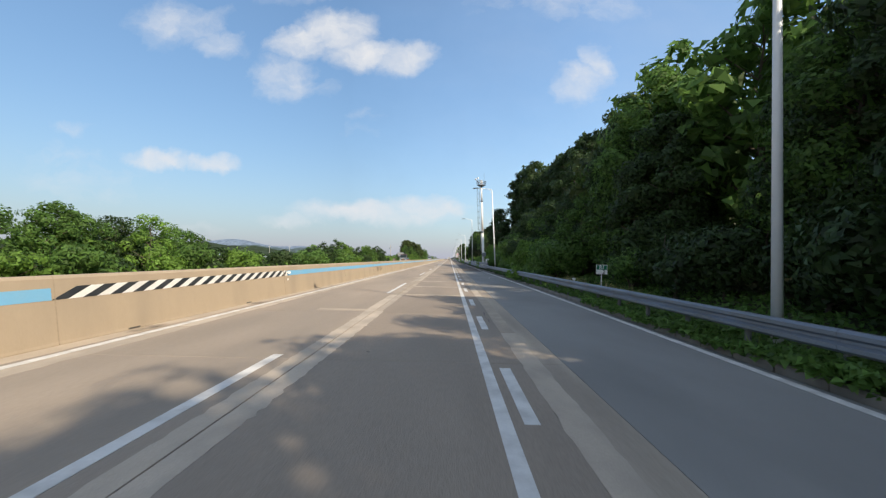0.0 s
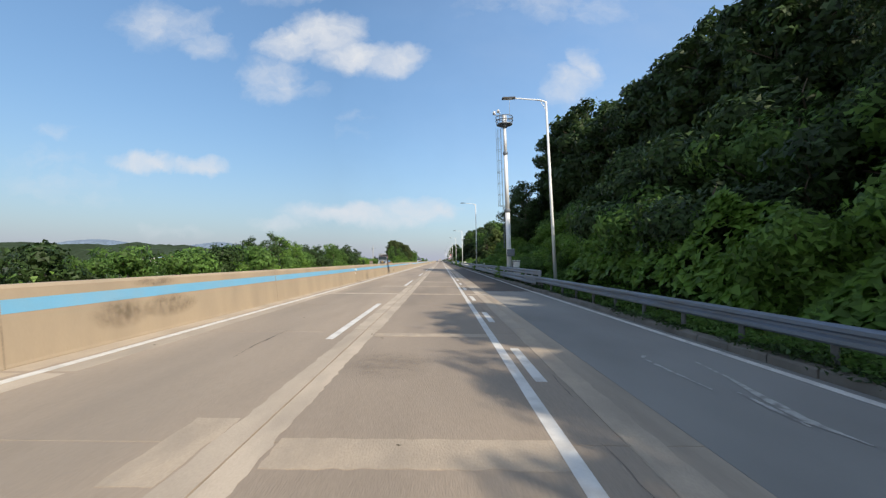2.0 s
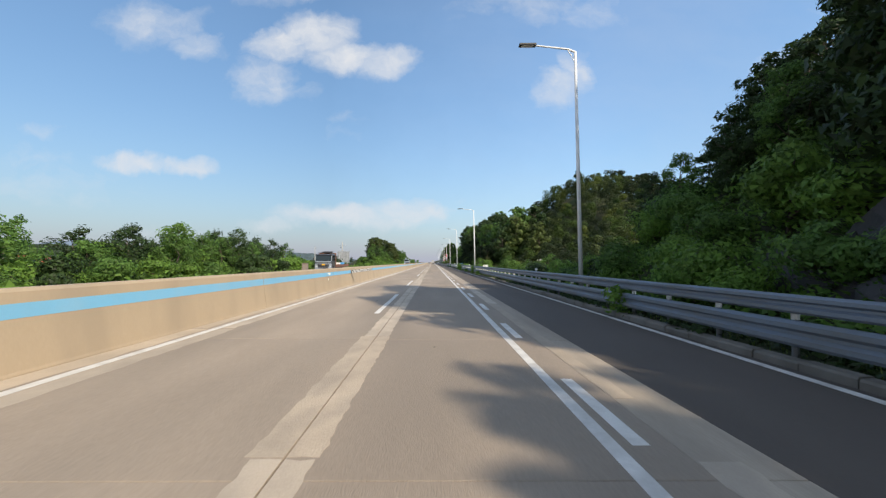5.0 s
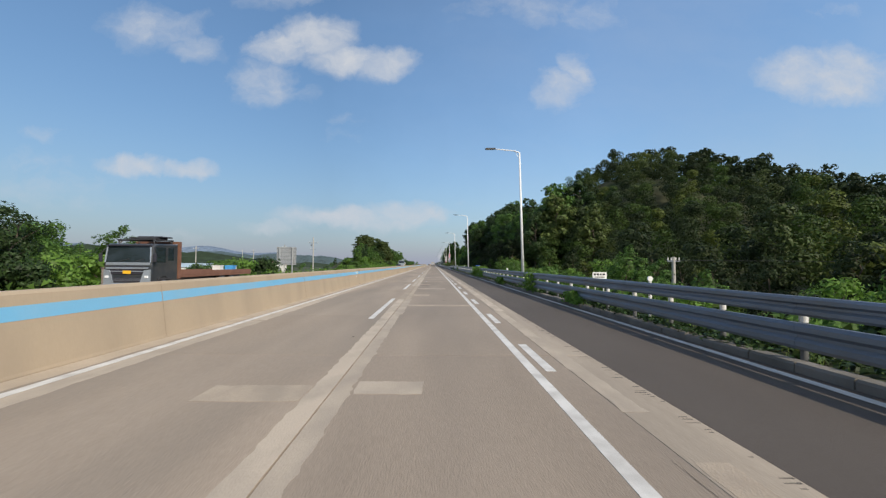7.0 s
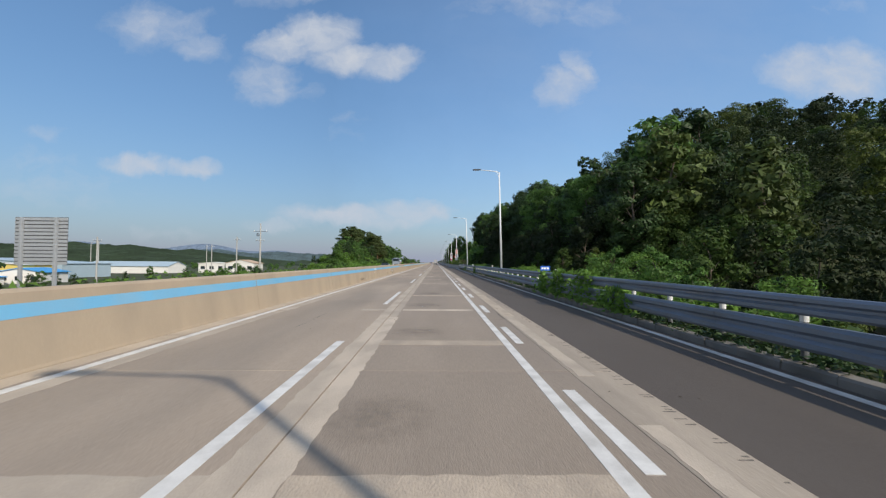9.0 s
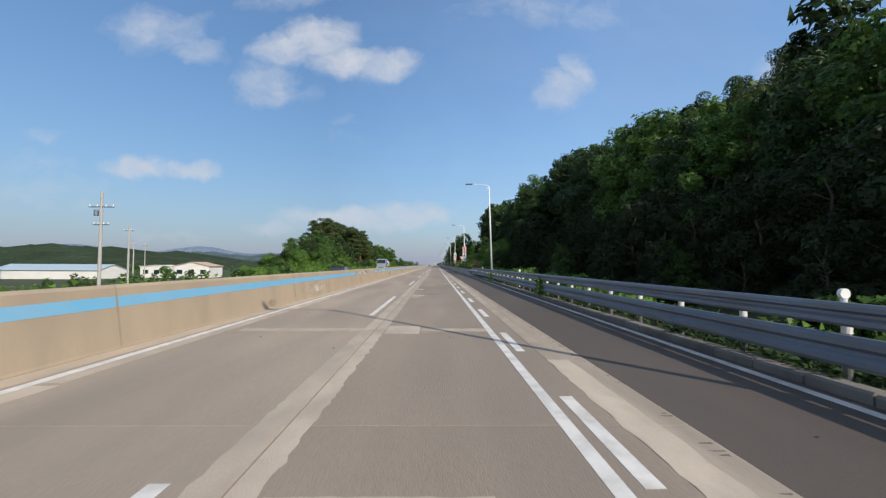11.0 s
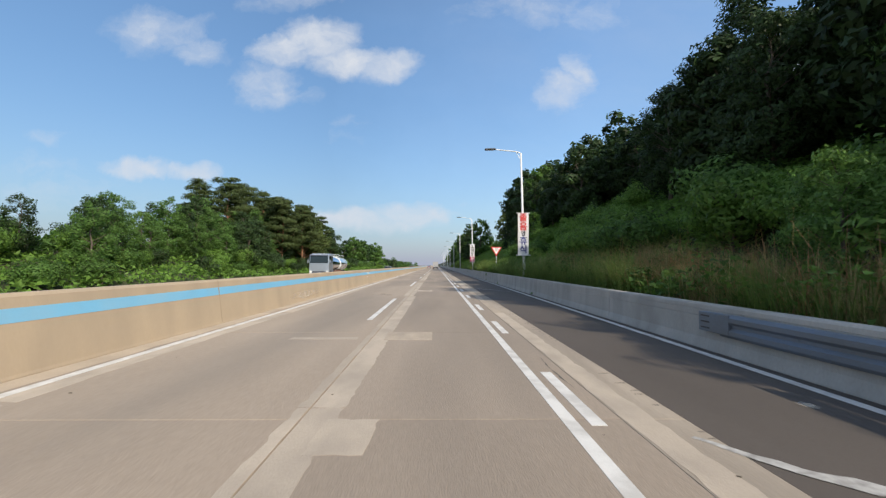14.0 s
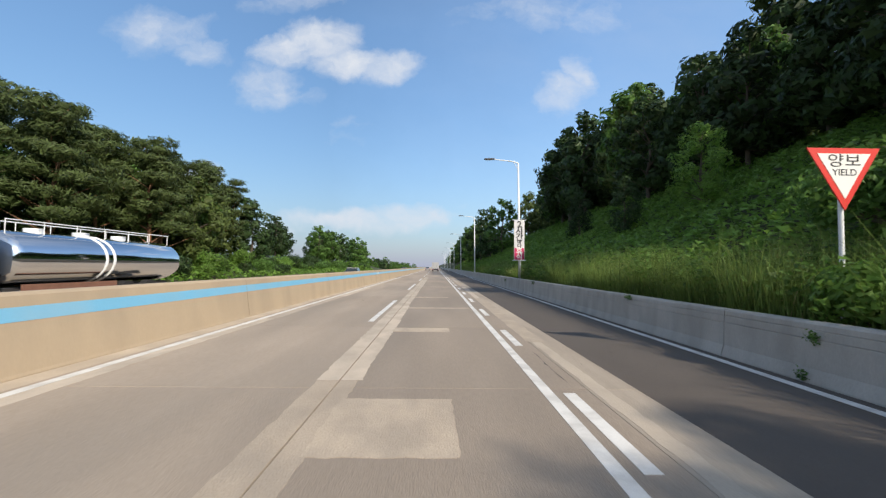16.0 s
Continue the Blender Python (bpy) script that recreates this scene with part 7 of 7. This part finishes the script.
def turf(name, n, x0, x1, y0, y1, height, mat, label, seed, width=0.03, lean=0.7):
    r = np.random.default_rng(seed)
    m = max(1, n // 22)                                  # tussocks
    tx, ty, th = r.uniform(x0, x1, m), r.uniform(y0, y1, m), r.uniform(0.45, 1.15, m)
    k = r.integers(0, m, n)
    x, y = tx[k] + r.normal(0, 0.16, n), ty[k] + r.normal(0, 0.22, n)
    ok = (np.sin(x * 2.1 + y * 0.35) + np.sin(y * 0.9) + r.normal(0, 0.6, n) > -0.9) & (x > x0 - 0.05)
    x, y, th = x[ok], y[ok], th[k][ok]
    z = np.where(x < 7.6, np.where(y < 269.5, 0.03, 0.76), land(x, y))
    ob = put(name, blades(name, np.stack([x, y, z - 0.03], 1), height * th, mat, r, width, lean), label=label, kind="stuff")
    return tagged(ob, category="grass")


turf("tall_grass", 85000, 6.7, 9.4, 270, 368, 1.3, GRASS, "tall uncut grass behind the concrete wall", 11, 0.012, 1.5)
turf("tall_grass", 5000, 6.62, 7.7, 305, 316, 1.7, GRASS, "tall uncut grass round the foot of a sign post", 19, 0.011, 0.8)
carpet("wall_weeds", 30000, 6.65, 9.2, 270, 368, 1.0, 0.13, LEAF_LIGHT, "leafy weeds among the grass behind the wall", 49, 0.6)
turf("dry_grass", 2600, 7.1, 8.6, 16, 27, 0.95, GRASS_DRY, "dry straw-coloured grass round the sign post", 17, 0.014)
turf("dry_grass", 24000, 6.8, 9.4, 270, 300, 1.3, GRASS_DRY, "dry straw-coloured grass on the verge", 12, 0.009, 1.0)
turf("dry_grass", 12000, 6.8, 9.0, 310, 352, 1.0, GRASS_DRY, "dry straw-coloured grass on the verge", 13, 0.009, 1.0)
turf("tall_grass", 16000, 6.50, 7.2, 278, 330, 1.75, GRASS, "tall uncut grass crowding the concrete wall", 20, 0.011, 0.9)
turf("dry_grass", 7000, 6.9, 9.0, 270, 294, 1.75, GRASS_RUSSET, "russet seed grass among the green", 21, 0.010, 1.0)
turf("verge_grass", 9000, 6.6, 8.6, 0, 128, 0.5, GRASS, "rough grass behind the guardrail", 14, 0.02)
turf("verge_grass", 9000, 6.5, 9.0, 106, 266, 0.6, GRASS, "rough grass behind the guardrail", 15, 0.02)
turf("tall_grass", 5000, 6.75, 9.5, 368, 463, 1.1, GRASS, "tall grass along the far verge", 16, 0.06)


# creeper climbing over the rails
def rail_vine(y, length, height, seed, mat=LEAF_LIGHT):
    r = np.random.default_rng(seed)
    n = int(300 * length)
    yy = y + r.normal(0, length / 3.2, n)
    x = np.array([rail_x(v) for v in yy]) + (r.normal(0.02, 0.20, n) if height > 0.6 else r.normal(-0.16, 0.13, n))
    z = 0.1 + height * r.random(n) ** 0.8 * np.exp(-((yy - y) / length) ** 2 * 1.5)
    v = root("rail_creeper")
    tagged(v, "leafy green creeper growing over the guardrail", "creeper", "creepers on the guardrail")
    for k in range(5):
        a = y + r.uniform(-length / 3, length / 3)
        part("stem", tb((rail_x(a) + 0.2, a, 0.0), (rail_x(a) - 0.05, a + r.uniform(-0.4, 0.4), height * 0.8), 0.012, 0.006, 5), BARK, v)
    put("leaves", leaf_blades("leaves", np.stack([x, yy, z], 1), 0.17, mat, r, 0.8, 0.4, 0.0, 0.6), v)


for k, (yy, ln, hh) in enumerate(((34.0, 2.0, 1.1), (37.0, 1.3, 0.7), (74.0, 1.1, 1.2), (103.0, 1.0, 0.9), (144.9, 1.5, 0.5), (153.0, 2.6, 1.15), (163.7, 2.0, 0.5), (178.7, 1.8, 0.9), (181.6, 2.4, 1.4), (185.0, 2.2, 1.35), (187.5, 1.6, 1.2), (226.0, 1.0, 1.0), (246.0, 0.8, 0.9))):
    rail_vine(yy, ln, hh, 900 + k)


# ---- woods on the hill, uncountable ----
def woods(name, mat, share, seed, sites, leaves, leaf):
    r = np.random.default_rng(seed)
    pts, sides = [], []
    for x, y, z, h, w in sites:
        if r.random() > share:
            continue
        for k in range(5):
            low = k < 3
            cx, cy = x + r.normal(0, w * (0.34 if low else 0.16)), y + r.normal(0, w * (0.34 if low else 0.16))
            cz = z + h * (r.uniform(0.30, 0.60) if low else r.uniform(0.66, 0.86))
            d = r.normal(size=(leaves // 5, 3))
            d[:, 2] += 0.35
            d /= np.linalg.norm(d, axis=1, keepdims=True)
            rad = w * (r.uniform(0.55, 0.75) if low else r.uniform(0.42, 0.58))
            pts.append(np.array([cx, cy, cz]) + d * np.array([rad, rad, rad * 0.8]) * (0.75 + 0.25 * r.random((len(d), 1))))
            sides.append(d)
    c = np.concatenate(pts)
    side = np.concatenate(sides)
    ob = put(name, leaf_blades(name, c, leaf, mat, r, 0.6, out=side), label="dense mixed summer woods on the hillside", kind="stuff")
    tagged(ob, category="woods")


r = np.random.default_rng(77)
sites = []
for gx_ in np.arange(26, 135, 5.4):
    for gy_ in np.arange(136, 443, 5.4):
        x, y = gx_ + r.uniform(-2, 2), gy_ + r.uniform(-2, 2)
        if y > 265 and x < 38:
            continue
        if y < 136 + 0.25 * (x - 26):
            continue
        sites.append((x, y, float(land(x, y)), r.uniform(6.0, 12.5), r.uniform(2.3, 3.6)))
front = [s for s in sites if s[0] < 75 and s[1] < 350]
back = [s for s in sites if not (s[0] < 75 and s[1] < 350)]
order = r.random(len(front))
for nm, mat, lo, hi in (("a", WOOD_DARK, 0.0, 0.45), ("b", WOOD_MID, 0.45, 0.68), ("c", WOOD_OLIVE, 0.68, 0.80), ("d", NEEDLE, 0.80, 1.0)):
    woods("hillside_woods", mat, 1.1, 200 + ord(nm), [s for s, o in zip(front, order) if lo <= o < hi], 1500, 0.31)
woods("hillside_woods", WOOD_DARK, 1.1, 300, back, 240, 0.9)
# far tree line beside the road ahead and in the fields
sites = [(x, y, float(land(x, y)), r.uniform(6, 10), r.uniform(2.2, 3.2)) for x, y in zip(r.uniform(12, 60, 120), r.uniform(455, 900, 120))]
sites += [(x, y, float(land(x, y)), r.uniform(6, 10), r.uniform(2.4, 3.4)) for x, y in zip(r.uniform(-70, -26, 110), r.uniform(493, 900, 110))]
sites += [(x, y, float(land(x, y)), r.uniform(3, 6), r.uniform(2.2, 3.2)) for x, y in zip(r.uniform(-330, -60, 260), r.uniform(150, 560, 260)) if not (-175 < x < -70 and 180 < y < 425 and x > -0.60 * y + 60)]
woods("far_trees", LEAF, 1.1, 400, sites, 150, 0.9)



# weeds rooted in cracks of the roadside wall
def wall_tuft(y, z, seed, size=0.22):
    r_ = np.random.default_rng(seed)
    n = 90
    c = np.stack([edge_x(y) + 0.33 + r_.normal(0, 0.05, n) - 0.05 * r_.random(n), y + r_.normal(0, size * 0.45, n), z + r_.normal(0, size * 0.4, n)], 1)
    ob = put("wall_weed", leaf_blades("wall_weed", c, 0.05, LEAF, r_, 0.6), None, None, "dark weed rooted in a crack of the wall")
    tagged(ob, category="weed", kind="stuff")


for k, (yy, zz) in enumerate(((312.4, 0.72), (312.6, 0.10), (318.6, 0.88), (331.0, 0.85), (341.0, 0.7), (303.4, 0.12), (289.5, 0.1))):
    wall_tuft(yy, zz, 70 + k, 0.12)
